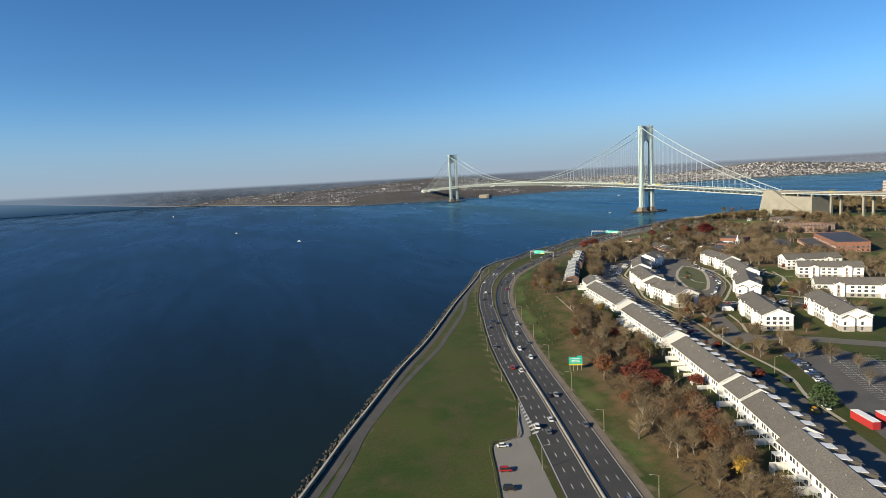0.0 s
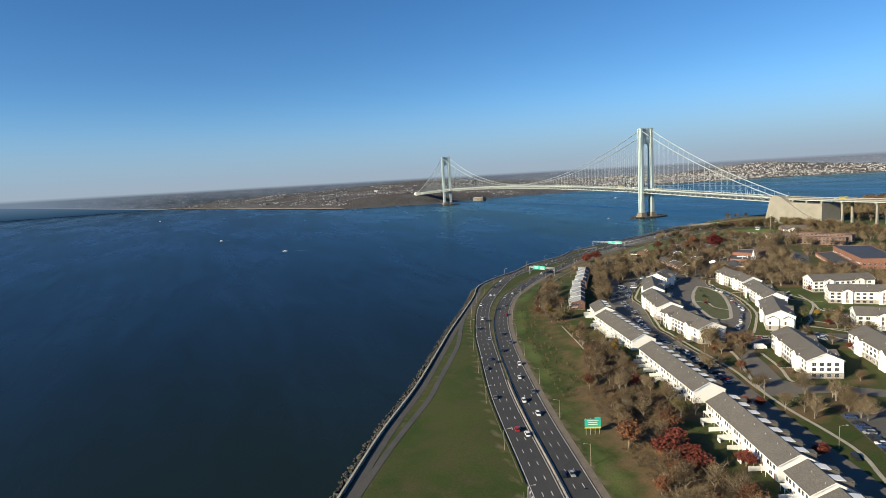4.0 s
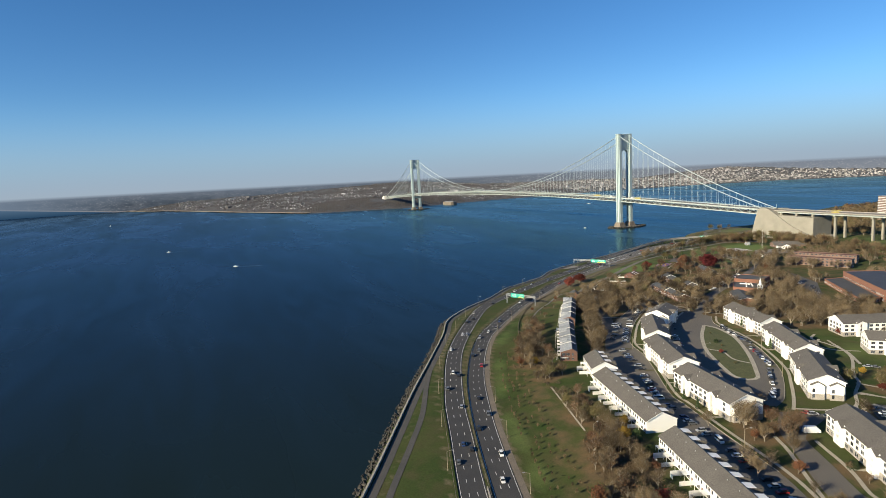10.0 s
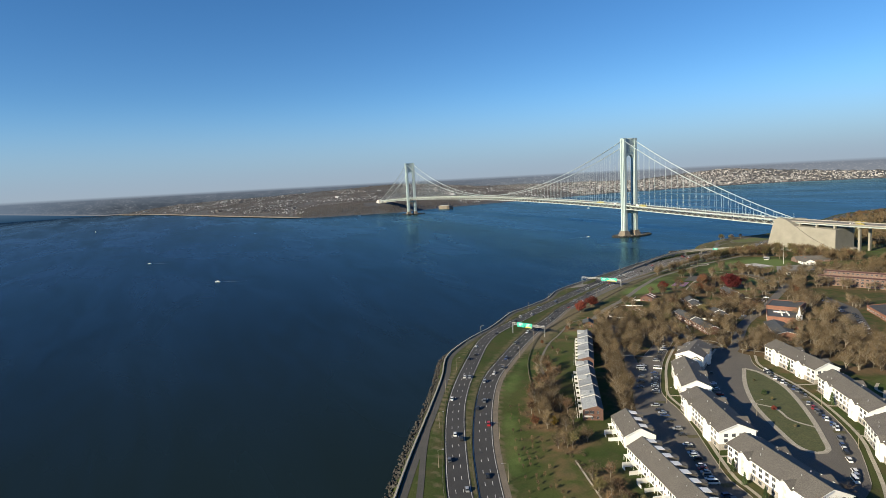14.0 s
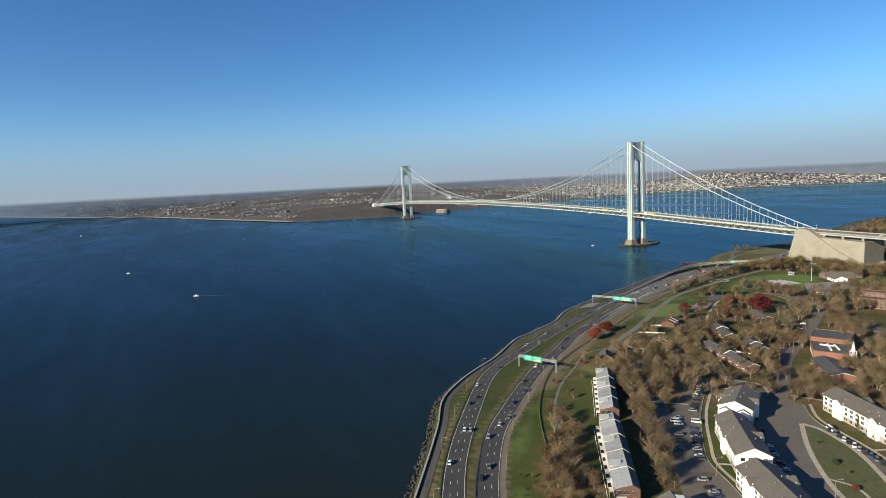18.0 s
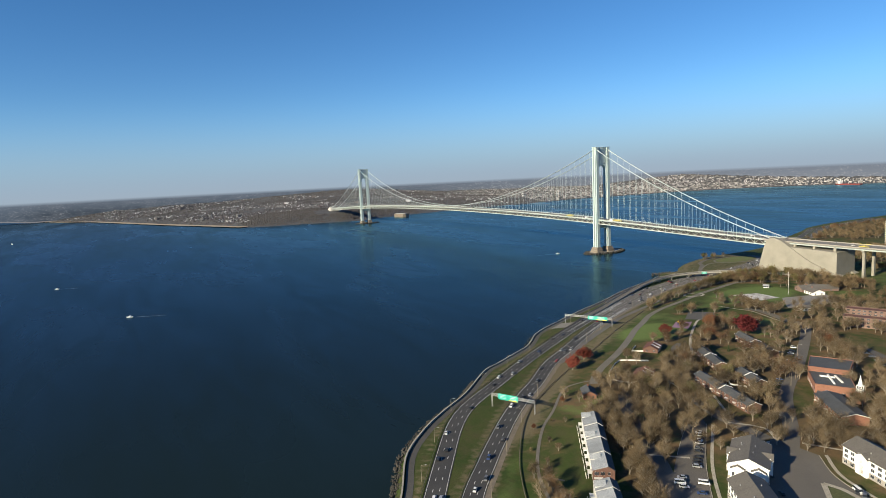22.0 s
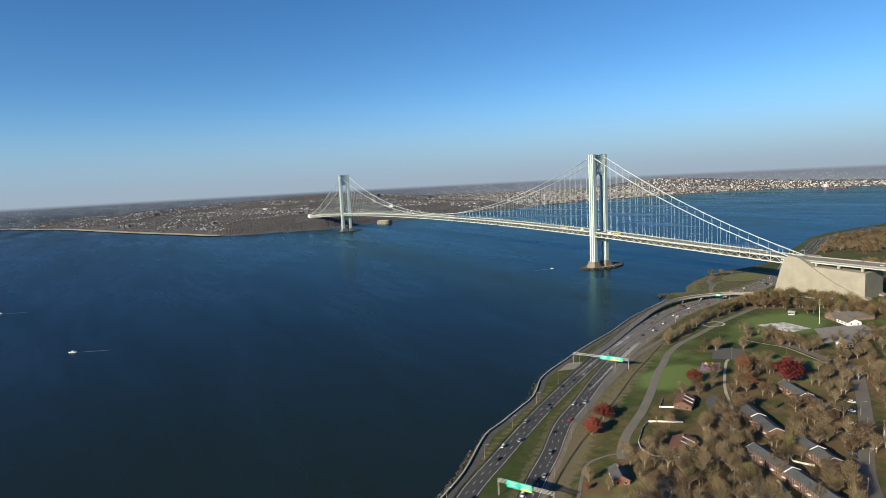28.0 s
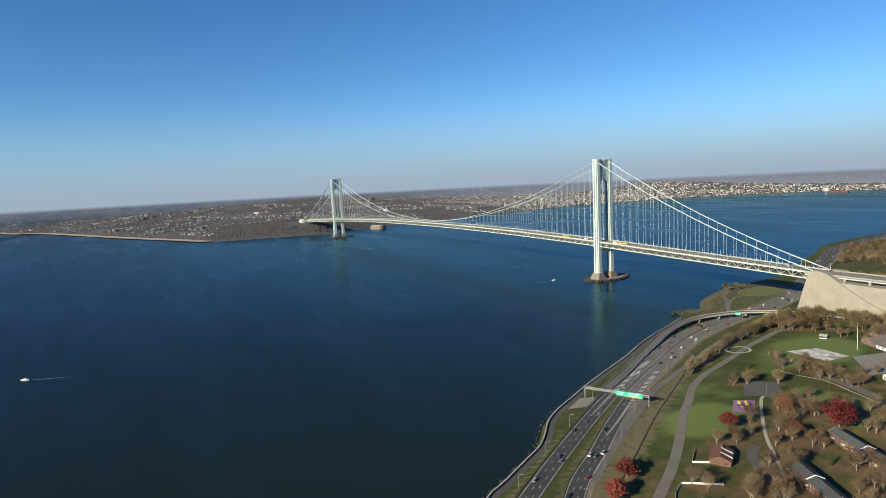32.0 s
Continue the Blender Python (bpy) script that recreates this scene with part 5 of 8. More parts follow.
base = np.array([(-1, -0.3, 0), (0.2, -1, 0), (1, 0.1, 0), (-0.1, 1, 0), (-0.5, -0.5, 0.75), (0.55, -0.35, 0.8), (0.4, 0.6, 0.7), (-0.5, 0.5, 0.8), (0, 0, 1.05)])
v = base[None] * np.stack([size, size, tall], 1)[:, None] * rnd.uniform(0.75, 1.25, (k, 9, 3)) + np.c_[wood[:, :2], wood[:, 2] - 0.5][:, None]
tri = np.array([(0, 1, 4), (1, 5, 4), (1, 2, 5), (2, 6, 5), (2, 3, 6), (3, 7, 6), (3, 0, 7), (0, 4, 7), (4, 5, 8), (5, 6, 8), (6, 7, 8), (7, 4, 8)])
# woods brown greyed in the base colour to paint in distance haze
fw = pydata("far_woods", v.reshape(-1, 3), (tri[None] + 9 * np.arange(k)[:, None, None]).reshape(-1, 3), material("hazed_bare_woods", (0.052, 0.048, 0.049), (0.072, 0.065, 0.063), 0.95, scale=90, island=0.12))
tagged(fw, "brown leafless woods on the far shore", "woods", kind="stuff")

# granite battery at the far waterside
fort = empty("shore_battery", pose(-1485, 262, 0, 0, 0, 26), "low pale granite battery at the far waterside", "fort")
bm = bmesh.new()
prism(bm, [(-30, -12, -2), (-22, -19, -2), (24, -19, -2), (32, -10, -2), (32, 14, -2), (-30, 14, -2)], (0, 0, 17))
part("wall", bm, GRANITE, fort)
for k in range(8):
    for zz in (3.5, 9.0):
        bm = bmesh.new()
        box(bm, -18 + k * 5.4, -19.3, zz, -15.8 + k * 5.4, -18.6, zz + 2.6)
        part("embrasure", bm, ROOF_D, fort)
bm = bmesh.new()
box(bm, -26, -8, 15, 26, 10, 16.2)
part("roof", bm, ROOF_G, fort)

# haze, far sea and land, painted on a self-lit ring round the scene
hz = bpy.data.materials.new("painted_haze")
hz.use_nodes = True
hn, hl = hz.node_tree.nodes, hz.node_tree.links
hn.remove(hn["Principled BSDF"])
hco, hsep = hn.new("ShaderNodeTexCoord"), hn.new("ShaderNodeSeparateXYZ")
hl.new(hco.outputs["Object"], hsep.inputs[0])
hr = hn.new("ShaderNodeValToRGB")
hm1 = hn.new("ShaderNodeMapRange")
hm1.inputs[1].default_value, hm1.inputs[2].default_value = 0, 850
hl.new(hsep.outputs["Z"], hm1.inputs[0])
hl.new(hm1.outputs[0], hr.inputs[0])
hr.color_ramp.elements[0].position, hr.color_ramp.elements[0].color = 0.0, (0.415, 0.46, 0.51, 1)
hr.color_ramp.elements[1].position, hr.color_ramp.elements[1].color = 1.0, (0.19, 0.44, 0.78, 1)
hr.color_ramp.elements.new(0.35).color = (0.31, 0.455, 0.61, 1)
he, ht, hx2, ho = hn.new("ShaderNodeEmission"), hn.new("ShaderNodeBsdfTransparent"), hn.new("ShaderNodeMixShader"), hn["Material Output"]
# painted below the haze: open sea, then a sand strip and low land behind


def haze_range(source, a0, a1, b0=0.0, b1=1.0):
    r = hn.new("ShaderNodeMapRange")
    r.inputs[1].default_value, r.inputs[2].default_value, r.inputs[3].default_value, r.inputs[4].default_value = a0, a1, b0, b1
    hl.new(source, r.inputs[0])
    return r.outputs[0]


def haze_mix(fac, a, c):
    x = hn.new("ShaderNodeMix")
    x.data_type = "RGBA"
    hl.new(fac, x.inputs[0])
    for k, v in ((6, a), (7, c)):
        if isinstance(v, tuple):
            x.inputs[k].default_value = (*v, 1)
        else:
            hl.new(v, x.inputs[k])
    return x.outputs[2]


def haze_math(op, a, c):
    x = hn.new("ShaderNodeMath")
    x.operation = op
    hl.new(a, x.inputs[0]), hl.new(c, x.inputs[1])
    return x.outputs[0]


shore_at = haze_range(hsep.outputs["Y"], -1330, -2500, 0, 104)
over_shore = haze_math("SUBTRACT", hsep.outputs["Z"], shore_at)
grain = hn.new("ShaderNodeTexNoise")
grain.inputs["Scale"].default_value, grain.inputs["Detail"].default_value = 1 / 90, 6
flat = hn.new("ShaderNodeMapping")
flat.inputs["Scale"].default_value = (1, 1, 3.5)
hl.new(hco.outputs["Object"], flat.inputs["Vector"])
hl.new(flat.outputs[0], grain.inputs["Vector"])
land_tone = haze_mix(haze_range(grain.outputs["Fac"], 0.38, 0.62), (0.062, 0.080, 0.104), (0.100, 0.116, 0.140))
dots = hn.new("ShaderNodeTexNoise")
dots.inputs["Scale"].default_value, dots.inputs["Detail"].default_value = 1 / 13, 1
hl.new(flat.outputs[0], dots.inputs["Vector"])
# painted haze: tones pale towards both ends and with height
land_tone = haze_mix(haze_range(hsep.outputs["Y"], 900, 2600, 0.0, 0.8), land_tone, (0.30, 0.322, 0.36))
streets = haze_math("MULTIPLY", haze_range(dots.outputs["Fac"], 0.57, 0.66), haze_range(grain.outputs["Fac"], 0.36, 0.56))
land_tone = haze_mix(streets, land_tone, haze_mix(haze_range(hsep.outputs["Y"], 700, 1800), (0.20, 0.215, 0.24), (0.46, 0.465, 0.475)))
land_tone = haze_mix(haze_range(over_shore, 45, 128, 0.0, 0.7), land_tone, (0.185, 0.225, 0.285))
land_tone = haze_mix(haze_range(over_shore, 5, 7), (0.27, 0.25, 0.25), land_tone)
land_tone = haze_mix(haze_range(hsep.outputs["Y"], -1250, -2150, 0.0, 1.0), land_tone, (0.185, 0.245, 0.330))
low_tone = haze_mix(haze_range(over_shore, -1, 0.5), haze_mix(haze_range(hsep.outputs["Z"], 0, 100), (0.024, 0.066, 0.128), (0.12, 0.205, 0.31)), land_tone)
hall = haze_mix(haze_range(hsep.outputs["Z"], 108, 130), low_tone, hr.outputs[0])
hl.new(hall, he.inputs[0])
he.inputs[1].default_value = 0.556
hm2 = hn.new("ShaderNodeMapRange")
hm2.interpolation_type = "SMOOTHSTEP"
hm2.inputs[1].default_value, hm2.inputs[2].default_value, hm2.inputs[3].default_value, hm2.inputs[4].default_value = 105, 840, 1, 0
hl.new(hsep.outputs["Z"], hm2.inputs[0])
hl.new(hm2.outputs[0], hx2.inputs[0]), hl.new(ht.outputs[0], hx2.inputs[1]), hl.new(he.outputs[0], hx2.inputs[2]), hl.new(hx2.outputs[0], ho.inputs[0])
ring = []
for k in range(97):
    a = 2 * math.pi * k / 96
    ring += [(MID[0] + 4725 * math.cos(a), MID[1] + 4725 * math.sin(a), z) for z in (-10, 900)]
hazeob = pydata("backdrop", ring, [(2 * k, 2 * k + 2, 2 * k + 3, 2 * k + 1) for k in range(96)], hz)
tagged(hazeob, "painted self-lit backdrop of haze, sea and land along the horizon", "haze", kind="structure")


# ---- buildings ----
def window_mesh(name, w, h, panes, glass, border=0.11, depth=0.1):
    """A frame with sunk panes in one shell, facing -y."""
    bm = bmesh.new()
    cols = [-w / 2 - border + (w + 2 * border) * k / panes for k in range(panes + 1)]
    front = [[bm.verts.new((x, -depth, z)) for x in cols] for z in (-border, h + border)]
    back = [bm.verts.new((x, 0.06, z)) for x, z in ((cols[0], -border), (cols[-1], -border), (cols[-1], h + border), (cols[0], h + border))]
    faces = [bm.faces.new((front[0][k], front[0][k + 1], front[1][k + 1], front[1][k])) for k in range(panes)]
    bm.faces.new((front[0][-1], back[1], back[2], front[1][-1]))
    bm.faces.new((back[0], front[0][0], front[1][0], back[3]))
    bm.faces.new([back[1], back[0]] + front[0])
    bm.faces.new([back[3], back[2]] + front[1][::-1])
    bmesh.ops.inset_individual(bm, faces=faces, thickness=border * 0.9)
    for f in faces:
        f.material_index = 1
        for v in f.verts:
            v.co.y += 0.09
    me = bpy.data.meshes.new(name)
    bm.to_mesh(me)
    bm.free()
    me.materials.append(TRIM)
    me.materials.append(glass)
    return me


WIN, WIN2, WIN3 = window_mesh("window", 1.1, 1.5, 1, GLASS), window_mesh("window", 2.0, 1.5, 2, GLASS), window_mesh("window", 1.0, 1.9, 1, GLASS)
WINP = window_mesh("window", 1.55, 1.45, 2, GLASS, 0.17)
DOOR = window_mesh("door", 0.95, 2.05, 1, material("door_paint", (0.184, 0.092, 0.0644), (0.1288, 0.0736, 0.0552), 0.6, vary=0.3))


def frame_of(p0, p1, z=None):
    """The pose of a building whose x axis runs from p0 to p1."""
    mid = np.mean([p0, p1], 0)
    z = ground_z(*mid) if z is None else z
    return pose(p0[0], p0[1], z, 0, 0, math.degrees(math.atan2(p1[1] - p0[1], p1[0] - p0[0]))), math.hypot(p1[0] - p0[0], p1[1] - p0[1])


def gable_walls(bm, L, y0, y1, eave, ridge, ry, z0=-1.0, mat=0):
    prism(bm, [(0, y0, z0), (0, y1, z0), (0, y1, eave), (0, ry, ridge), (0, y0, eave)], (L, 0, 0), mat)
    return bm


def roof_slabs(L, y0, y1, eave, ridge, ry, over=0.5, thick=0.28):
    bm = bmesh.new()
    for ye, s in ((y0, -1), (y1, 1)):
        slope = (ridge - eave) / abs(ry - ye)
        ze = eave - slope * over
        prism(bm, [(-over, ry, ridge + 0.02), (-over, ye + s * over, ze + 0.02), (-over, ye + s * over, ze + thick), (-over, ry, ridge + thick)], (L + 2 * over, 0, 0))
    return bm


def set_window(parent, me, x, y, z, turn, name="window"):
    return shared(name, me, parent, pose(x, y, z, 0, 0, turn))


def townhouse_row(p0, p1, first_gap=4.0, group="white townhouse rows"):
    m, L = frame_of(p0, p1)
    row = empty("townhouse_row", m, "row of white townhouses with brown roof and fenced back yards", "house", group)
    y0, y1, eave, ridge, ry = -6.9, 8.7, 6.2, 10.2, 0.9
    part("wall", gable_walls(bmesh.new(), L, y0, y1, eave, ridge, ry), WHITE, row)
    part("roof", roof_slabs(L, y0, y1, eave, ridge, ry, 0.4), ROOF, row, "brown shingled roof")
    n = max(1, round(L / 8.1))
    u = L / n
    rnd = random.Random(int(p0[0]))
    for k in range(n):
        x = u * (k + 0.5)
        # dormer on the street slope: shingled cheeks under a nearly flat white top that reaches past the eave
        bm = bmesh.new()
        prism(bm, [(x - 1.25, ry + 1.9, ridge - 1.0), (x - 1.25, ry + 1.9, ridge - 0.55), (x - 1.25, y1 - 0.2, ridge - 1.15), (x - 1.25, y1 - 0.2, eave - 0.2)], (2.5, 0, 0))
        dormer = part("dormer", bm, ROOF, row, "shingled dormer with a white top")
        bm = bmesh.new()
        prism(bm, [(x - 1.9, ry + 0.7, ridge - 0.30), (x - 1.9, ry + 0.7, ridge - 0.10), (x - 1.9, ry + 4.6, ridge - 0.62), (x - 1.9, ry + 4.6, ridge - 0.82)], (3.8, 0, 0))
        part("dormer_top", bm, WHITE, dormer)
        bm = bmesh.new()
        prism(bm, [(x - 1.9, ry + 4.6, ridge - 0.82), (x - 1.9, ry + 4.6, ridge - 0.62), (x - 1.9, y1 + 0.3, ridge - 1.95), (x - 1.9, y1 + 0.3, ridge - 2.15)], (3.8, 0, 0))
        part("dormer_eave", bm, ROOF, dormer)
        set_window(row, WIN2, x, y1 - 0.19, eave + 0.2, 180)
        if k:
            bm = bmesh.new()
            xx = u * k
            for yy in (y0 - 6.2,):
                box(bm, xx - 0.12, yy, -0.6, xx + 0.12, y0, 1.9 + 0.5 * (k % 2))
            part("yard_fence", bm, FENCE, row)
        if k % 2:
            bm = bmesh.new()
            box(bm, x - u / 2 + 0.3, y0 - 6.3, -0.6, x - u / 2 + rnd.uniform(2.0, 4.5), y0 - 6.15, 1.5)
            part("yard_fence", bm, FENCE, row)
        # porch roof over the patio
        bm = bmesh.new()
        px = x - 1.2 + rnd.uniform(-0.4, 0.4)
        box(bm, px - 1.6, y0 - 2.4, 2.5, px + 1.6, y0, 2.72)
        box(bm, px - 1.5, y0 - 2.3, -0.4, px - 1.36, y0 - 2.16, 2.5)
        box(bm, px + 1.36, y0 - 2.3, -0.4, px + 1.5, y0 - 2.16, 2.5)
        part("porch_roof", bm, WHITE, row)
        for dx in (-2.3, -0.4, 1.9):
            set_window(row, WIN, x + dx, y0, 3.7, 0)
        set_window(row, DOOR, x + 2.4, y0, 0.1, 0, "door")
        set_window(row, WIN2, x - 0.6, y0, 0.7, 0)
        set_window(row, DOOR, x + 1.0, y1, 0.1, 180, "door")
        # roof vent
        bm = bmesh.new()
        bar(bm, (x + 2.6, -1.5, ridge - 1.8), (x + 2.6, -1.5, ridge - 0.5), 0.2, 6)
        part("roof_vent", bm, GALV, row)
    for s, x in ((-1, -0.42), (1, L + 0.42)):
        bm = bmesh.new()
        for ye in (y0, y1):
            beam(bm, (x, ye, eave - 0.05), (x, ry, ridge - 0.05), 0.08, 0.4)
        part("barge_board", bm, TRIM, row)
    return row


for a, b in (((772, -675), (795, -686)), ((803, -692), (869, -712.5)), ((884, -719), (951.5, -742.8)), ((964.5, -747.5), (1020, -770.5)), ((1024, -772), (1038, -778)), ((1041, -780), (1071, -794)), ((1071.6, -797), (1128, -823)), ((1131, -822), (1190, -848))):
    townhouse_row(a, b)


def apartment(p0, p1, width=16.0, bays=2, twin=True, lift=0.0):
    """A three-storey block with grey brick below, white siding above and a brown gable roof."""
    m, L = frame_of(p0, p1)
    m = m @ pose(0, 0, lift)
    ob = empty("apartment_building", m, "white three-storey apartment block with grey brick base and brown gable roof", "building", "white apartment blocks")
    h, eave, ridge = width / 2, 9.4, 13.3
    part("wall", gable_walls(bmesh.new(), L, -h, h, eave, ridge, 0, 3.0), WHITE, ob)
    bm = bmesh.new()
    box(bm, -0.12, -h - 0.12, -1.5, L + 0.12, h + 0.12, 3.0)
    part("brick_base", bm, GREYBRICK, ob, "grey brick ground storey")
    part("roof", roof_slabs(L, -h, h, eave, ridge, 0, 0.6), ROOF, ob, "brown shingled roof")
    bay_at = [L * (k + 0.5) / bays for k in range(bays)]
    for s in (-1, 1):
        turn = 0 if s < 0 else 180
        for bx in bay_at:
            # projecting bay with stacked balconies under a small gable
            bm = bmesh.new()
            yb = s * (h + 1.5)
            prism(bm, [(bx - 3.4, s * h, -1), (bx - 3.4, yb, -1), (bx - 3.4, yb, eave - 0.2), (bx - 3.4, s * h, eave + 0.6)], (2.2, 0, 0))
            prism(bm, [(bx + 1.2, s * h, -1), (bx + 1.2, yb, -1), (bx + 1.2, yb, eave - 0.2), (bx + 1.2, s * h, eave + 0.6)], (2.2, 0, 0))
            prism(bm, [(bx - 3.6, yb, eave - 0.2), (bx + 3.6, yb, eave - 0.2), (bx, yb, eave + 1.7)], (0, -s * (h * 0.6 + 1.5), 0))
            part("bay", bm, WHITE, ob)
            bm = bmesh.new()
            for q in (-1, 1):
                a, b = (bx + q * 3.9, yb + s * 0.3, eave - 0.3), (bx, yb + s * 0.3, eave + 1.85)
                prism(bm, [a, b, (b[0], b[1], b[2] + 0.22), (a[0], a[1], a[2] + 0.22)], (0, -s * (h * 0.55 + 1.5), 0))
            part("bay_roof", bm, ROOF, ob)
            for fl in (0, 3.0, 6.0):
                bm = bmesh.new()
                box(bm, bx - 1.2, min(s * h, yb), fl - 0.1, bx + 1.2, max(s * h, yb), fl + 0.1)
                for k in range(5):
                    box(bm, bx - 1.15 + k * 0.55, yb - 0.05, fl + 0.1, bx - 1.05 + k * 0.55, yb + 0.05, fl + 1.0)
                box(bm, bx - 1.2, yb - 0.06, fl + 0.95, bx + 1.2, yb + 0.06, fl + 1.08)
                part("balcony", bm, TRIM, ob)
                set_window(ob, DOOR, bx, s * (h + 0.02), fl + 0.2, turn, "door")
        k = 2.2
        while k < L - 1.5:
            if all(abs(k - bx) > 4.6 for bx in bay_at):
                for fl in (0.9, 3.95, 6.7):
                    set_window(ob, WIN2, k, s * (h + (0.13 if fl < 3 else 0.01)), fl, turn)
            k += 4.1 if s < 0 else 8.2
    for x, turn, s in ((0, -90, -1), (L, 90, 1)):
        if twin:
            # two small gabled projections on the end wall
            for yc in (-h * 0.52, h * 0.52):
                bm = bmesh.new()
                x1 = x + s * 1.6
                prism(bm, [(x, yc - 3.1, 3.0), (x, yc + 3.1, 3.0), (x, yc + 3.1, 7.6), (x, yc, 9.3), (x, yc - 3.1, 7.6)], (s * 1.6, 0, 0))
                part("end_bay", bm, WHITE, ob)
                bm = bmesh.new()
                box(bm, min(x, x1), yc - 3.15, -1.5, max(x, x1), yc + 3.15, 3.0)
                part("end_bay_base", bm, GREYBRICK, ob)
                bm = bmesh.new()
                for q in (-1, 1):
                    prism(bm, [(x, yc + q * 3.5, 7.45), (x, yc, 9.4), (x, yc, 9.65), (x, yc + q * 3.5, 7.7)], (s * 1.9, 0, 0))
                part("end_bay_roof", bm, ROOF, ob)
                for fl in (0.9, 3.9, 6.1):
                    set_window(ob, WIN3, x1 + s * (0.01 if fl > 3 else 0.02), yc - 1.9, fl, turn) if fl < 6 else None
        else:
            for yc in (-h * 0.62, -h * 0.2, h * 0.2, h * 0.62):
                for fl in (0.9, 3.95, 6.7):
                    set_window(ob, WINP, x + s * (0.13 if fl < 3 else 0.01), yc, fl, turn)
        bm = bmesh.new()
        for ye in (-h, h):
            beam(bm, (x + s * 0.62, ye * 1.05, eave - 0.1), (x + s * 0.62, 0, ridge - 0.05), 0.08, 0.45)
        part("barge_board", bm, TRIM, ob)
    rnd = random.Random(int(p0[0] * 7))
    for _ in range(5):
        x, y = rnd.uniform(3, L - 3), rnd.choice((-1, 1)) * rnd.uniform(1.5, h - 2)
        z = ridge - (ridge - eave) * abs(y) / h
        bm = bmesh.new()
        bar(bm, (x, y, z), (x, y, z + 1.0), 0.22, 6)
        part("roof_vent", bm, GALV, ob)
    return ob


for a, b, w, bays, twin in (
        ((830, -653), (880, -667), 18, 2, True), ((775, -624), (821, -647), 18, 2, False), ((731, -587), (768, -616), 16, 1, False), ((709, -550), (724, -575), 18, 1, True),
        ((912, -641), (957, -670), 17, 2, False), ((935, -607), (981, -637), 17, 2, True), ((850, -579), (884, -612), 17, 1, True), ((799, -539), (845, -569), 16, 2, False),
        ((741, -510), (790, -530), 16, 2, False), ((812, -492), (834, -450), 18, 2, False), ((846, -516), (878, -482), 16, 2, False), ((903, -570), (942, -528), 16, 2, False)):
    apartment(a, b, w, bays, twin)


def brick_rowhouses(p0, p1, n):
    m, L = frame_of(p0, p1)
    row = empty("rowhouse_block", m, "brick row houses with stepped grey roofs and white porches", "house", "brick row houses")
    u = L / n
    for k in range(n):
        dz = 0.55 * ((n - 1 - k) // 2)
        x = k * u
        bm = bmesh.new()
        prism(bm, [(x, -5.5, -1), (x, 5.5, -1), (x, 5.5, 6.4 + dz), (x, 2.2, 8.4 + dz), (x, -5.5, 6.2 + dz)], (u - 0.03, 0, 0))
        part("wall", bm, BRICK_D if k == n - 1 else SIDING, row, "" if k < n - 1 else "dark red brick end wall")
        bm = bmesh.new()
        prism(bm, [(x - 0.1, 2.2, 8.45 + dz), (x - 0.1, -5.8, 6.15 + dz), (x - 0.1, -5.8, 6.35 + dz), (x - 0.1, 2.2, 8.65 + dz)], (u + 0.1, 0, 0))
        part("roof", bm, ROOF_G, row, "pale grey roof slope")
        # back slope, turned from the sun, gets a dark material as painted shade
        bm = bmesh.new()
        prism(bm, [(x - 0.1, 2.2, 8.46 + dz), (x - 0.1, 5.8, 6.2 + dz), (x - 0.1, 5.8, 6.4 + dz), (x - 0.1, 2.2, 8.66 + dz)], (u + 0.1, 0, 0))
        part("roof_back", bm, ROOF_D, row, "grey roof slope painted darker for its shaded side")
        bm = bmesh.new()
        box(bm, x + 0.6, -7.6, 2.6, x + u * 0.55, -5.5, 2.85)
        for q in (x + 0.7, x + u * 0.52):
            box(bm, q - 0.08, -7.5, -0.5, q + 0.08, -7.34, 2.6)
        part("porch", bm, FENCE, row, "white porch")
        if k % 3 == 0:
            bm = bmesh.new()
            prism(bm, [(x + u * 0.15, -5.6, 6.2 + dz), (x + u * 0.75, -5.6, 6.2 + dz), (x + u * 0.75, -5.6, 7.6 + dz), (x + u * 0.45, -5.6, 8.9 + dz), (x + u * 0.15, -5.6, 7.6 + dz)], (0, 4.4, 0))
            dormer = part("dormer", bm, SIDING, row, "pale gabled dormer")
            bm = bmesh.new()
            for xa in (x + u * 0.1, x + u * 0.8):
                prism(bm, [(xa, -5.9, 7.35 + dz), (xa, -5.9, 7.5 + dz), (x + u * 0.45, -5.9, 9.1 + dz), (x + u * 0.45, -5.9, 8.95 + dz)], (0, 5.6, 0))
            part("dormer_roof", bm, ROOF_G, dormer)
        bm = bmesh.new()
        box(bm, x + 0.6, -8.6, -0.5, x + u * 0.6, -8.45, 1.2)
        part("yard_fence", bm, FENCE, row)
        for q in (0.25, 0.7):
            set_window(row, WIN, x + u * q, -5.5, 4.0, 0)
            set_window(row, WIN, x + u * q, 5.5, 4.0, 180)
        set_window(row, WIN2, x + u * 0.72, -5.5, 0.9, 0)
        set_window(row, DOOR, x + u * 0.3, -5.5, 0.1, 0, "door")
    for x, turn, s in ((0, -90, -1), (L, 90, 1)):
        for yy in (-3.6, -0.6, 2.6):
            set_window(row, WIN2 if yy < 2 else WIN, x + s * 0.01, yy, 4.0, turn)
            set_window(row, WIN, x + s * 0.01, yy, 0.9, turn)
        bm = bmesh.new()
        box(bm, min(x, x + s * 1.8), -5.0, 2.6, max(x, x + s * 1.8), -0.5, 2.8)
        part("end_porch", bm, FENCE, row, "white porch roof")
    return row


brick_rowhouses((629, -590), (683, -631), 8)
brick_rowhouses((694, -641), (757, -684), 9)


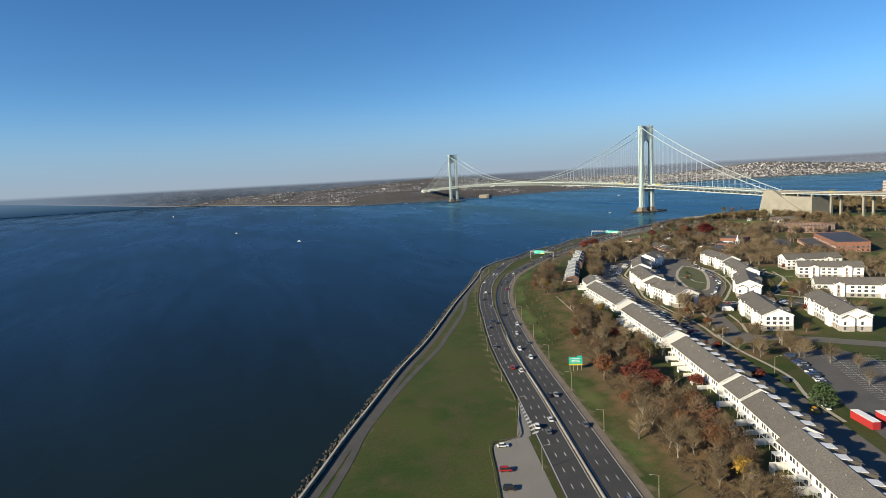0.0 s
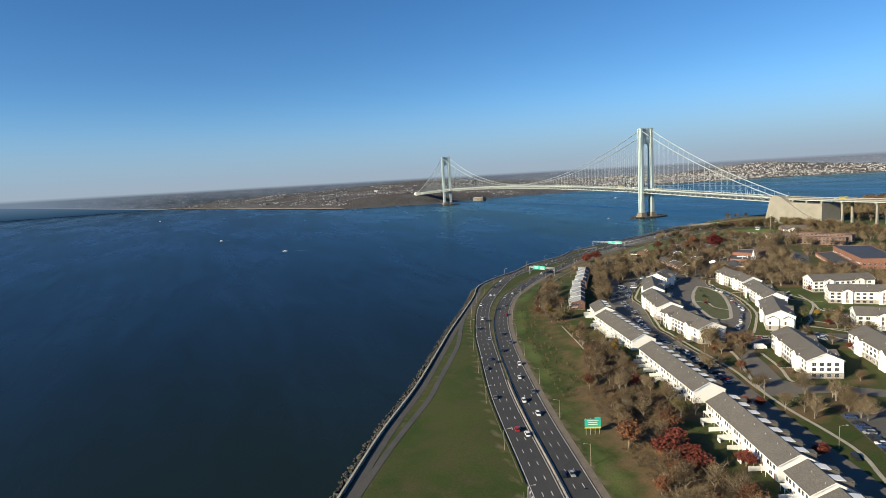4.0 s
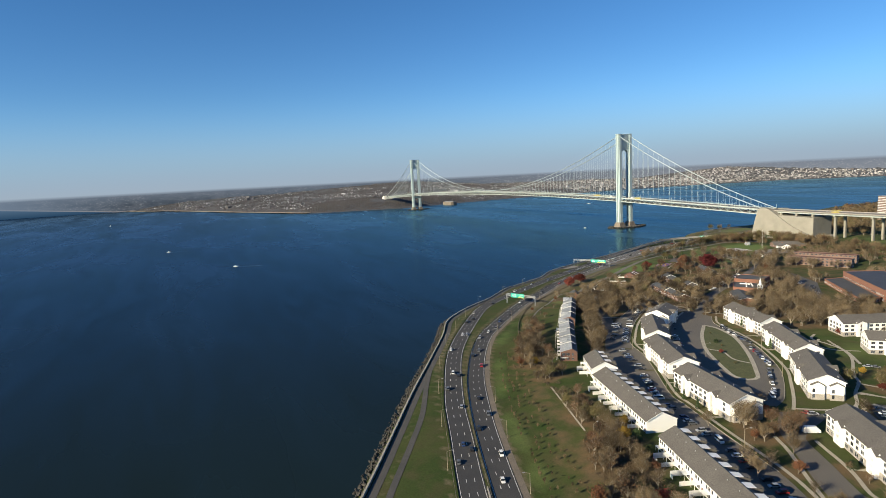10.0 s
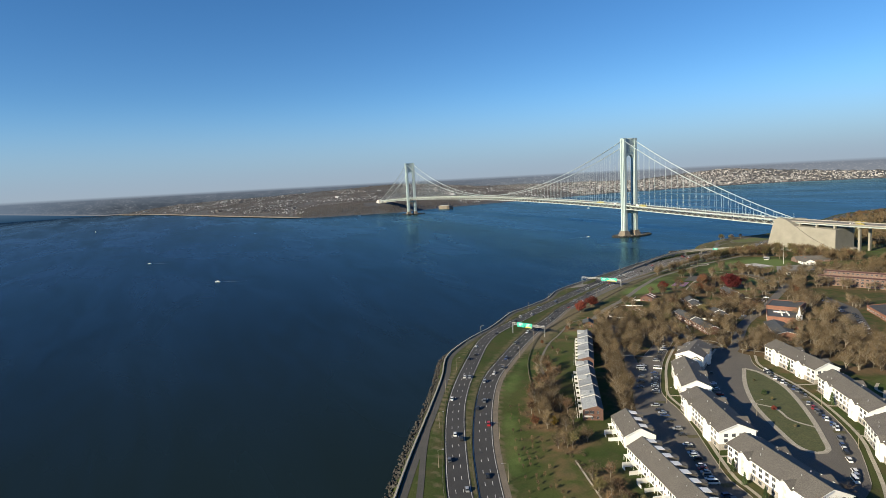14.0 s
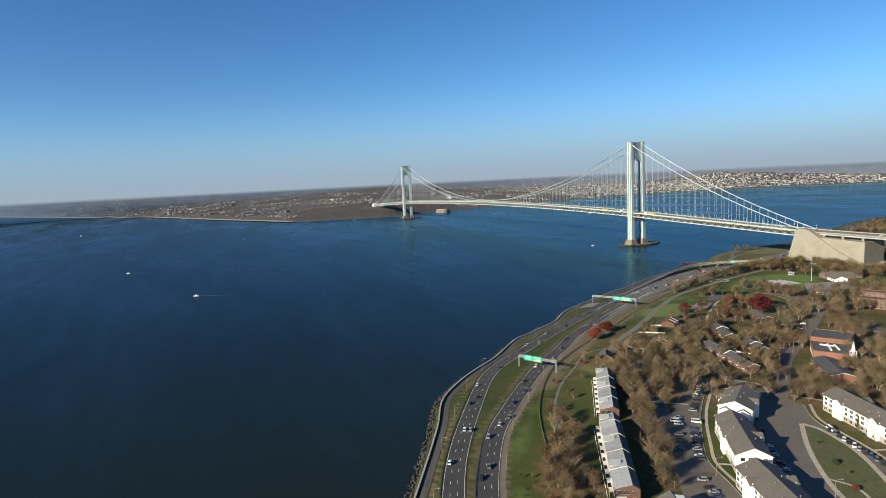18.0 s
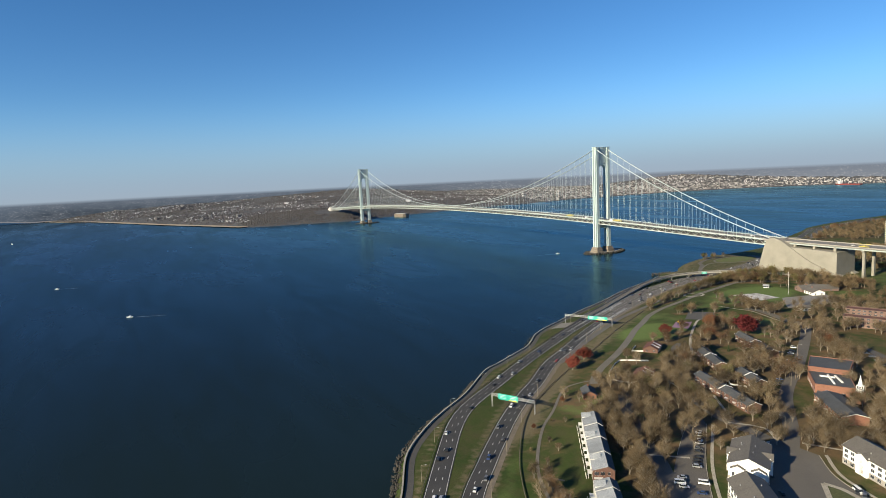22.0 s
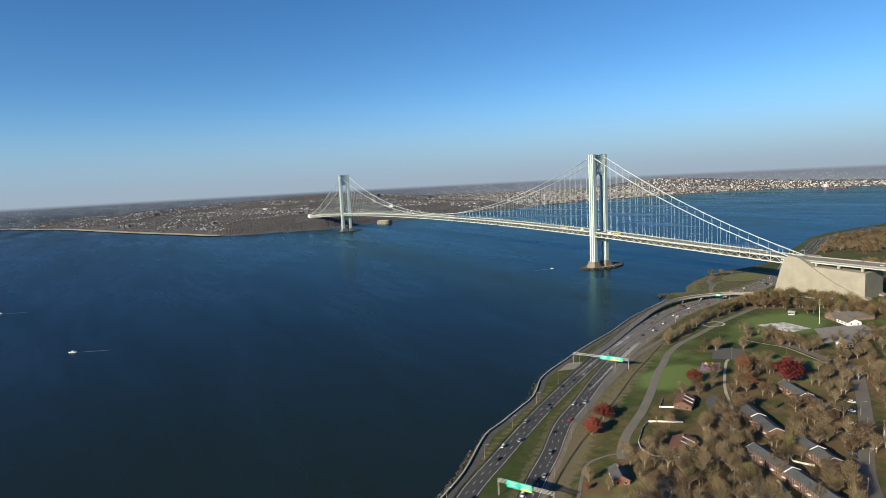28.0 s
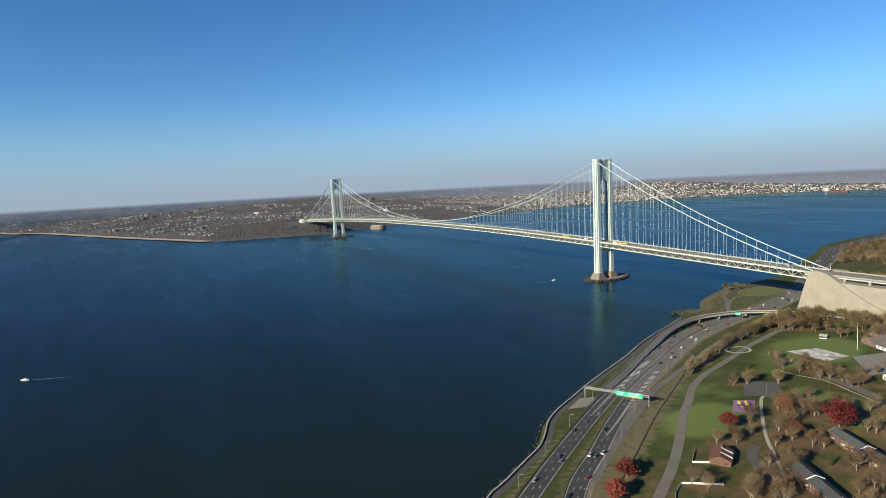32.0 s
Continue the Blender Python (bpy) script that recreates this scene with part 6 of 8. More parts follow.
def long_house(p0, p1, width=9.5, units=6, roof=ROOF_D, cross=True, wall=BRICK_D):
    m, L = frame_of(p0, p1)
    ob = empty("brick_quarters", m, "long low brick quarters with a dark roof and white doors", "house", "brick quarters")
    h, eave, ridge = width / 2, 5.4, 7.4
    part("wall", gable_walls(bmesh.new(), L, -h, h, eave, ridge, 0), wall, ob)
    part("roof", roof_slabs(L, -h, h, eave, ridge, 0, 0.5), roof, ob, "dark shingled roof")
    for x in (0, L):
        bm = bmesh.new()
        for ye in (-h - 0.5, h + 0.5):
            beam(bm, (x + (0.52 if x else -0.52), ye, eave - 0.1), (x + (0.52 if x else -0.52), 0, ridge + 0.1), 0.1, 0.35)
        part("barge_board", bm, TRIM, ob)
    if cross:
        bm = bmesh.new()
        for ye in (-h - 0.6, h + 0.6):
            beam(bm, (L / 2, ye, eave + 0.25), (L / 2, 0, ridge + 0.45), 0.5, 0.35)
        part("roof_parapet", bm, TRIM, ob, "white roof parapet")
    u = L / units
    for k in range(units):
        x = u * (k + 0.5)
        for s, turn in ((-1, 0), (1, 180)):
            y = s * h
            set_window(ob, DOOR, x, y, 0.1, turn, "door")
            for dx in (-u * 0.28, u * 0.28):
                set_window(ob, WIN, x + dx, y, 0.9, turn)
                set_window(ob, WIN, x + dx, y, 3.4, turn)
            bm = bmesh.new()
            box(bm, x - 1.1, min(y, y + s * 1.4), 2.4, x + 1.1, max(y, y + s * 1.4), 2.62)
            part("door_hood", bm, TRIM, ob)
    return ob


long_house((616, -471), (674, -494), 9, 7)
long_house((569, -357), (617, -384), 9, 6)
long_house((574, -417), (612, -441), 9, 5)
long_house((628, -441), (652, -454), 9, 3)


def small_house(x, y, turn, L, w, roof, wall, eave=3.4, ridge=6.0, skylights=False):
    ob = empty("bungalow", pose(x, y, ground_z(x, y), 0, 0, turn) @ pose(-L / 2, 0, 0), "brick bungalow under a steep tiled roof with white gutters", "house")
    h = w / 2
    part("wall", gable_walls(bmesh.new(), L, -h, h, eave, ridge, 0), wall, ob)
    part("roof", roof_slabs(L, -h, h, eave, ridge, 0, 0.6), roof, ob)
    if skylights:
        for k in (0.3, 0.68):
            bm = bmesh.new()
            beam(bm, (L * k, -0.3, ridge + 0.25), (L * k, h + 0.4, eave + 0.25), 1.3, 0.3)
            part("roof_panel", bm, TRIM, ob, "white roof panel")
    bm = bmesh.new()
    box(bm, L * 0.2, -0.6, ridge - 1, L * 0.2 + 1, 0.5, ridge + 1.3)
    part("chimney", bm, BRICK, ob)
    for k in (0.2, 0.5, 0.8):
        set_window(ob, WIN2, L * k, -h, 0.9, 0)
        set_window(ob, WIN2, L * k, h, 0.9, 180)
    for yy in (-h * 0.5, h * 0.5):
        set_window(ob, WIN, L, yy, 0.9, 90)
        set_window(ob, WIN, 0, yy, 0.9, -90)
    return ob


small_house(586, -497, -60, 17, 13, ROOF_R, BRICK_D, skylights=True)
small_house(543, -439, -60, 17, 12, ROOF_R, BRICK_D, skylights=True)
small_house(588, -554, -35, 14, 9, ROOF_D, BRICK)
TAN_ROOF = material("tan_shingles", (0.127, 0.1159, 0.103), (0.0994, 0.0902, 0.081), 0.9, scale=5, fine=0.5)
small_house(496, -106, 58, 42, 17, TAN_ROOF, BRICK_P, 3.2, 7.2)
small_house(506, -128, -32, 18, 14, TAN_ROOF, WHITE, 3.4, 6.6)
small_house(478, -78, 40, 20, 13, TAN_ROOF, BRICK_P, 3.0, 6.2)
small_house(543, -214, 60, 11, 8, TAN_ROOF, WHITE, 3.4, 5.4)
small_house(447, -128, 20, 6, 5, ROOF_G, WHITE, 2.6, 3.8)
small_house(665, -402, -45, 8, 7, ROOF_G, WHITE, 3.0, 4.6)


def flat_block(name, corners, z, roof, wall, label, category="building", storeys=2, base=None):
    """A flat-roofed block on four corners, with a parapet and rows of windows."""
    c = [Vector((*p, 0)) for p in corners]
    mid = sum(c, Vector()) / 4
    g = ground_z(mid.x, mid.y) if base is None else base
    ob = empty(name, pose(mid.x, mid.y, g), label, category)
    q = [p - mid for p in c]
    bm = bmesh.new()
    prism(bm, [(p.x, p.y, -1.5) for p in q], (0, 0, z - g + 1.5))
    part("wall", bm, wall, ob)
    bm = bmesh.new()
    inner = [p * 0.985 for p in q]
    prism(bm, [(p.x, p.y, z - g + 0.004) for p in inner], (0, 0, 0.25))
    part("roof", bm, roof, ob)
    for i in range(4):
        a, b = q[i], q[(i + 1) % 4]
        bm = bmesh.new()
        beam(bm, (a.x, a.y, z - g + 0.35), (b.x, b.y, z - g + 0.35), 0.5, 0.7)
        part("parapet", bm, wall, ob)
        d = (b - a)
        turn = math.degrees(math.atan2(d.y, d.x))
        out = Vector((d.y, -d.x, 0)).normalized()
        if out.dot((a + b) / 2) < 0:
            out, turn = -out, turn + 180
        n = int(d.length / 4.2)
        for k in range(n):
            p = a + d * ((k + 0.5) / n) + out * 0.02
            for fl in range(storeys):
                set_window(ob, WIN2, p.x, p.y, 1.0 + fl * 3.4, turn)
    return ob


flat_block("school", [(702, -308), (776, -371), (795, -346), (723, -278)], 21.5, ROOF_B, BRICK, "large red brick school with a blue-black flat roof", storeys=2)
flat_block("school_annex", [(697, -329), (768, -391), (774, -373), (703, -310)], 15.5, ROOF_D, BRICK, "low brick school wing with a dark flat roof", storeys=1)
flat_block("barracks", [(600, -250), (662, -229), (658, -218), (596, -239)], 20.5, ROOF_R, BRICK_P, "long three-storey pink brick block behind the field", storeys=3)
flat_block("barracks", [(586, -218), (648, -197), (644, -186), (582, -207)], 20.5, ROOF_R, BRICK_P, "long three-storey pink brick block by the bridge", storeys=3)
sch = flat_block("parish_hall", [(660, -412), (682, -401), (698, -424), (678, -435)], 17.5, ROOF_D, BRICK, "brick parish hall with white roof ducts", storeys=1)
for a, b in (((-6, 6), (6, -8)), ((-2, 8), (8, -2)), ((-8, 0), (0, 4))):
    bm = bmesh.new()
    beam(bm, (*a, 7.3), (*b, 7.3), 1.0, 0.9)
    part("roof_duct", bm, TRIM, sch, "white roof duct")
flat_block("parish_hall", [(648, -388), (672, -376), (682, -401), (660, -412)], 20.5, ROOF_D, BRICK, "taller brick wing of the parish hall", storeys=2)
church = long_house((690, -443), (719, -467), 15, 5, ROOF_D, False, BRICK)
church.name = "church"
tagged(church, "low brick church with dark grey roof beside its white steeple", "church")
st = empty("steeple", pose(703, -430, ground_z(703, -430)), "white pointed church steeple on a brick base", "steeple")
bm = bmesh.new()
box(bm, -2.2, -2.2, -1, 2.2, 2.2, 7.5)
part("base", bm, BRICK, st)
bm = bmesh.new()
box(bm, -1.7, -1.7, 7.5, 1.7, 1.7, 9.6)
for x in (-1.4, 1.4):
    for y in (-1.4, 1.4):
        box(bm, x - 0.25, y - 0.25, 9.6, x + 0.25, y + 0.25, 11.6)
box(bm, -1.7, -1.7, 11.6, 1.7, 1.7, 12.0)
part("belfry", bm, TRIM, st)
bm = bmesh.new()
bar(bm, (0, 0, 12.0), (0, 0, 18.6), 1.45, 8, 0.08)
part("spire", bm, TRIM, st)

# white garden fences
for pts in ([(562, -465), (547, -482), (551, -492), (558, -502), (563, -510), (570, -516), (576, -519), (583, -519), (597, -505)], [(526, -441), (530, -448), (535, -456), (542, -448)], [(625, -452), (634, -462), (644, -458)], [(600, -432), (604, -438), (611, -434)]):
    fl = np.vstack([np.linspace(a, b, max(2, int(math.dist(a, b) / 2.4)), endpoint=False) for a, b in zip(pts, pts[1:])] + [pts[-1:]])
    ob = empty("garden_fence", pose(fl[0][0], fl[0][1], ground_z(*fl[0][:2])), "white picket garden fence round a brick bungalow", "fence")
    for a, b in zip(fl, fl[1:]):
        bm = bmesh.new()
        o = Vector((fl[0][0], fl[0][1], ground_z(*fl[0][:2])))
        pa, pb = Vector((a[0], a[1], ground_z(a[0], a[1]) + 0.6)) - o, Vector((b[0], b[1], ground_z(b[0], b[1]) + 0.6)) - o
        beam(bm, pa, pb, 0.08, 1.25)
        part("panel", bm, FENCE, ob)

# tall block beyond the bridge
slab = empty("apartment_tower", pose(392, 326, ground_z(392, 326), 0, 0, -28), "tall pink and white apartment tower beyond the bridge", "building")
bm = bmesh.new()
box(bm, -16, -12, -2, 16, 12, 46)
part("wall", bm, BRICK_P, slab)
bm = bmesh.new()
box(bm, -15.4, -11.4, 46, 15.4, 11.4, 46.8)
part("roof", bm, ROOF_G, slab)
for k in range(14):
    bm = bmesh.new()
    box(bm, -16.25, -12.25, 1.6 + k * 3.2, 16.25, 12.25, 2.6 + k * 3.2)
    part("floor_band", bm, TRIM, slab, "white floor band")

# red sheds by the lot
for x, y in ((1064, -752), (1069, -745)):
    ob = empty("storage_container", pose(x, y, ground_z(x, y), 0, 0, -20), "red and white storage container", "container")
    bm = bmesh.new()
    box(bm, -6, -1.6, 0.1, 6, 1.6, 3.2)
    bmesh.ops.bevel(bm, geom=bm.edges, offset=0.08, segments=1, affect="EDGES")
    part("body", bm, material("red_paint", (0.3864, 0.0276, 0.0276), (0.3128, 0.0276, 0.0276), 0.5, scale=3), ob)
    bm = bmesh.new()
    box(bm, -6.05, -1.65, 3.2, 6.05, 1.65, 3.35)
    part("top", bm, TRIM, ob)

# playground frame
ob = empty("play_frame", pose(503, -352, ground_z(503, -352)), "blue and yellow climbing frame on purple matting", "playground")
PB, PY = material("blue_plastic", (0.0276, 0.0552, 0.276)), material("yellow_plastic", (0.5704, 0.3864, 0.0276))
for x, y in ((-3, -2), (0, 2), (3, -1.5), (-1, -4)):
    for dx, dy in ((-0.9, -0.9), (0.9, -0.9), (0.9, 0.9), (-0.9, 0.9)):
        bm = bmesh.new()
        bar(bm, (x + dx, y + dy, 0), (x + dx, y + dy, 3), 0.09, 5)
        part("post", bm, PB, ob)
    bm = bmesh.new()
    bar(bm, (x, y, 3), (x, y, 4.3), 1.5, 4, 0.05)
    part("roof", bm, PY, ob)
    bm = bmesh.new()
    box(bm, x - 0.9, y - 0.9, 1.3, x + 0.9, y + 0.9, 1.45)
    part("platform", bm, PB, ob)
    bm = bmesh.new()
    beam(bm, (x + 0.9, y, 1.4), (x + 3.0, y, 0.2), 0.8, 0.12)
    part("slide", bm, PY, ob)


# ---- trees ----
BONES = {}


def tree_parts(kind, seed):
    """Trunk with limbs and a crown of many small pieces, ten metres high."""
    r = random.Random(seed)
    bm = bmesh.new()
    tips, bones = [], []
    if kind in "eg":
        bar(bm, (0, 0, -0.5), (0, 0, 9 if kind == "e" else 3), 0.28, 6, 0.04)
    else:
        def limb(p, d, length, rad, level):
            e = p + d * length
            bar(bm, p, e, rad, 5 if level < 2 else 3, rad * 0.62)
            bones.append((p, e, rad, level))
            if level > 1:
                tips.append((e, d))
                tips.append((p + d * length * 0.55, d))
            if level == 3:
                return
            n = 5 if level == 0 else 4 if level == 1 else 3
            turn = r.uniform(0, 6.28)
            for k in range(n):
                a = turn + 6.28 * k / n + r.uniform(-0.5, 0.5)
                out = Vector((math.cos(a), math.sin(a), 0))
                nd = (d * r.uniform(0.5, 0.95) + out * r.uniform(0.4, 0.95) + Vector((0, 0, 0.30))).normalized()
                limb(p + d * length * r.uniform(0.4, 1.0), nd, length * r.uniform(0.6, 1.0), rad * 0.53, level + 1)
        up = Vector((r.uniform(-0.06, 0.06), r.uniform(-0.06, 0.06), 1)).normalized()
        limb(Vector((0, 0, -0.4)), up, 2.8, 0.27, 0)
        limb(Vector((0, 0, -0.4)) + up * 2.6, up, 2.6, 0.17, 1)
        limb(Vector((0, 0, -0.4)) + up * 5.0, up, 1.9, 0.09, 2)
    trunk = bpy.data.meshes.new("trunk")
    bm.to_mesh(trunk)
    bm.free()
    trunk.materials.append(BARK)
    verts, faces = [], []

    def leaf(c, a, w):
        u = Vector((r.gauss(0, 1), r.gauss(0, 1), r.gauss(0, 0.8))).normalized()
        v = u.orthogonal().normalized()
        v = (v * math.cos(t := r.uniform(0, 6.28)) + u.cross(v) * math.sin(t))
        i = len(verts)
        verts.extend([c - u * a - v * w * r.uniform(0.4, 1), c + u * a * r.uniform(0.6, 1) - v * w, c + u * a + v * w * r.uniform(0.3, 1), c - u * a * r.uniform(0.5, 1) + v * w])
        faces.append((i, i + 1, i + 2, i + 3))

    if kind == "e":
        for _ in range(520):
            z = r.uniform(0.6, 9.8)
            rad = 2.1 * (1 - z / 10.4) * r.uniform(0.55, 1.08)
            a = r.uniform(0, 6.28)
            leaf(Vector((rad * math.cos(a), rad * math.sin(a), z)), 0.42, 0.2)
    elif kind == "g":
        for _ in range(1100):
            a, b, q = r.uniform(0, 6.28), r.uniform(0, 1.5), r.uniform(0.7, 1.05)
            leaf(Vector((4.2 * q * math.cos(a) * math.cos(b), 4.2 * q * math.sin(a) * math.cos(b), 0.4 + 6.5 * q * math.sin(b))), 0.34, 0.2)
    else:
        outer = [t for t in tips if t[0].z > 1.7]
        thick = {"b": 9, "o": 8, "r": 10, "R": 14, "c": 18, "y": 12, "l": 12}[kind]
        a, w = {"b": (0.46, 0.031), "o": (0.26, 0.11), "r": (0.30, 0.20), "R": (0.32, 0.22), "c": (0.34, 0.25), "y": (0.28, 0.20), "l": (0.25, 0.11)}[kind]
        for t, d in outer:
            for _ in range(thick):
                s = 0.65
                if kind == "b" or (kind in "orl" and r.random() < (0.4 if kind == "r" else 0.7)):
                    # a fine twig that forks off the branch
                    g = (d * 0.7 + Vector((r.gauss(0, 0.55), r.gauss(0, 0.55), r.gauss(0.15, 0.45)))).normalized()
                    o = t + Vector((r.gauss(0, 0.22), r.gauss(0, 0.22), r.gauss(0, 0.22)))
                    q = g.orthogonal().normalized() * r.uniform(0.016, 0.030)
                    e = o + g * r.uniform(0.6, 1.35)
                    i = len(verts)
                    verts.extend([o - q, o + q, e + q * 0.4, e - q * 0.4])
                    faces.append((i, i + 1, i + 2, i + 3))
                else:
                    leaf(t + Vector((r.gauss(0, s), r.gauss(0, s), r.gauss(0.1, s * 0.7))), a, w)
    top = max(v.z for v in verts)
    crown = bpy.data.meshes.new("crown")
    k = 10 / top
    crown.from_pydata([tuple(v * k) for v in verts], [], faces)
    trunk.transform(Matrix.Scale(k, 4))
    crown.materials.append({"b": TWIGS, "o": TWIGS_O, "r": LEAF_O, "R": LEAF_R, "c": LEAF_C, "y": LEAF_Y, "l": LEAF_OL, "e": LEAF_G, "g": LEAF_G}[kind])
    # the larger limbs alone, for trees seen from afar
    limbs = []
    for p, e, rad, level in bones:
        d = (e - p).normalized()
        u = d.orthogonal().normalized()
        if level > 1:
            a = u * rad
            limbs += [(p + a) * k, (p - a) * k, (e - a * 0.6) * k, (e + a * 0.6) * k]
            continue
        ring3 = [u * math.cos(q) + d.cross(u) * math.sin(q) for q in (0, 2.09, 4.19)]
        for i in range(3):
            a, c = ring3[i] * rad, ring3[(i + 1) % 3] * rad
            limbs += [(p + a) * k, (p + c) * k, (e + c * 0.6) * k, (e + a * 0.6) * k]
    BONES[crown] = np.array([tuple(v) for v in limbs]) if limbs else np.zeros((0, 3))
    return trunk, crown


LABELS = {"b": "leafless brown street tree with fine twigs", "o": "half-bare tree with thin orange-brown leaves", "r": "autumn tree with rusty orange-red leaves", "R": "autumn tree with dark red leaves",
          "c": "broad crimson maple in full leaf", "y": "small tree with golden yellow leaves", "l": "olive-brown tree still in leaf", "e": "narrow dark evergreen tree", "g": "rounded dark green shrub"}
PROTOS = {k: [tree_parts(k, 100 * ord(k) + i) for i in range(6 if k in "bo" else 3)] for k in LABELS}
rnd_t = random.Random(77)
WOODS, picked = [], 0
zs = land_height([t[0] for t in TREES], [t[1] for t in TREES])
ROAD_GAP = np.minimum(np.abs(signed_distance(np.array([t[:2] for t in TREES], float), INNER[::2])), np.abs(signed_distance(np.array([t[:2] for t in TREES], float), OUTER[::2])))
SHORE_GAP = signed_distance(np.array([t[:2] for t in TREES], float), SHORE[::2])
for (x, y, kind, h), z, gap, sg in zip(TREES, zs, ROAD_GAP, SHORE_GAP):
    if gap < 9 or sg < 4:
        continue
    m = pose(x, y, z, 0, 0, rnd_t.uniform(0, 360)) @ Matrix.Diagonal((h / 10 * rnd_t.uniform(0.85, 1.1) * (1.3 if kind in "Rc" else 1), h / 10 * rnd_t.uniform(0.85, 1.1) * (1.3 if kind in "Rc" else 1), h / 10, 1))
    near = (x > 655 and y < -585) or (620 < x < 700 and y < -560) or (425 < x < 580 and -545 < y < -205)
    picked += near and kind in "bol"
    if kind in "bol" and not (near and picked % 9 < 5):
        WOODS.append((m, kind))
        continue
    trunk, crown = rnd_t.choice(PROTOS[kind])
    name = {"e": "evergreen", "g": "shrub"}.get(kind, "tree")
    t = empty(name, m, LABELS[kind], "shrub" if kind == "g" else "tree")
    shared("trunk", trunk, t)
    shared("crown", crown, t)

# woods beyond the bridge and the school
for kind, share, shares in [(k, g, 9 if k == "b" else 3) for k in "bol" for g in range(9 if k == "b" else 3)]:
    vs, fs, slots, base = [], [], [], 0
    for number, (m, k) in enumerate(WOODS):
        if k != kind or (number * 2654435761 >> 7) % shares != share:
            continue
        trunk, crown = rnd_t.choice(PROTOS[k])
        n = len(crown.polygons)
        co = np.empty(len(crown.vertices) * 3)
        crown.vertices.foreach_get("co", co)
        far = m.translation.y > -150
        co = co.reshape(-1, 4, 3)[::6 if far else 4]
        c = co.mean(1, keepdims=True)
        co = (c + (co - c) * (np.array([1.0, 1.0, 1.0]) * (2.4 if far else 1.6))).reshape(-1, 3)
        limbs = BONES[crown] if not far else BONES[crown][:60]
        co = np.vstack([co, limbs])
        slots.append(np.r_[np.zeros((len(co) - len(limbs)) // 4, int), np.ones(len(limbs) // 4, int)])
        mm = np.array(m)
        vs.append(co @ mm[:3, :3].T + mm[:3, 3])
        fs.append(np.arange(len(co)).reshape(-1, 4) + base)
        base += len(co)
    if vs:
        wob = pydata("woods", np.vstack(vs), np.vstack(fs), [{"b": TWIGS, "o": TWIGS_O, "l": LEAF_OL}[kind], BARK])
        wob.data.polygons.foreach_set("material_index", np.concatenate(slots))
        tagged(wob, "leafless brown trees over the park and housing", "woods", kind="stuff")

# young trees in rows on the lawn
rs = random.Random(5)
bm = bmesh.new()
bar(bm, (0, 0, -0.2), (0, 0, 1.6), 0.06, 4, 0.04)
for _ in range(70):
    q = Vector((rs.gauss(0, 0.3), rs.gauss(0, 0.3), rs.uniform(1.0, 2.4)))
    bar(bm, q, q + Vector((rs.gauss(0, 0.16), rs.gauss(0, 0.16), rs.uniform(0.1, 0.4))), 0.055, 3)
SAPLING = bpy.data.meshes.new("sapling")
bm.to_mesh(SAPLING)
bm.free()
SAPLING.materials.append(TWIGS)
lawn_line = shifted(INNER, 0.0)
s_l = np.r_[0, np.cumsum(np.hypot(*np.diff(lawn_line[:, :2], axis=0).T))]
q = 0.0
while q < s_l[-1]:
    i = int(np.argmin(abs(s_l - q)))
    if 690 < lawn_line[i][0] < 900:
        for gap in (17.5, 22, 26.5, 31):
            if rs.random() < 0.62:
                p = lawn_line[i] + normals(lawn_line)[i] * (gap + rs.uniform(-1, 1))
                ob = shared("sapling", SAPLING, None, pose(p[0], p[1], ground_z(*p), 0, 0, rs.uniform(0, 360)) @ Matrix.Scale(rs.uniform(0.7, 1.25), 4))
                tagged(ob, "young bare sapling planted on the roadside lawn", "sapling", "lawn saplings")
    q += 5.5

# low leafless scrub under the trees of the belts
rb = np.random.RandomState(12)
vs = []
for a, b, half, count in (((905, -768), (1100, -836), 12, 900), ((862, -744), (950, -778), 9, 420), ((835, -726), (960, -764), 4, 260), ((770, -712), (850, -734), 5, 90), ((700, -682), (775, -712), 8, 180), ((640, -578), (758, -660), 5, 380)):
    d = np.subtract(b, a).astype(float)
    nrm = np.array([d[1], -d[0]]) / np.hypot(*d)
    p = np.array(a) + d * rb.rand(count, 1) + nrm * rb.uniform(-half, half, (count, 1))
    z = land_height(p[:, 0], p[:, 1])
    size = rb.uniform(0.5, 1.6, count)
    c = np.c_[p, z][:, None] + rb.normal(0, 1, (count, 26, 3)) * size[:, None, None] * np.array([0.8, 0.8, 0.35]) + np.array([0, 0, 0.8]) * size[:, None, None]
    c = c.reshape(-1, 3)
    u = rb.normal(0, 1, c.shape)
    u /= np.linalg.norm(u, axis=1)[:, None]
    w = np.cross(u, rb.normal(0, 1, c.shape))
    w /= np.linalg.norm(w, axis=1)[:, None]
    u *= 0.45
    w *= 0.06
    vs.append(np.stack([c - u - w, c + u - w, c + u + w, c - u + w], 1).reshape(-1, 3))
vs = np.vstack(vs)
tagged(pydata("scrub", vs, np.arange(len(vs)).reshape(-1, 4), leafy("scrub_twigs", ((0.075, 0.056, 0.037), (0.098, 0.072, 0.045), (0.066, 0.060, 0.042), (0.110, 0.072, 0.042)))), "tangled brown leafless scrub under the trees", "scrub", kind="stuff")


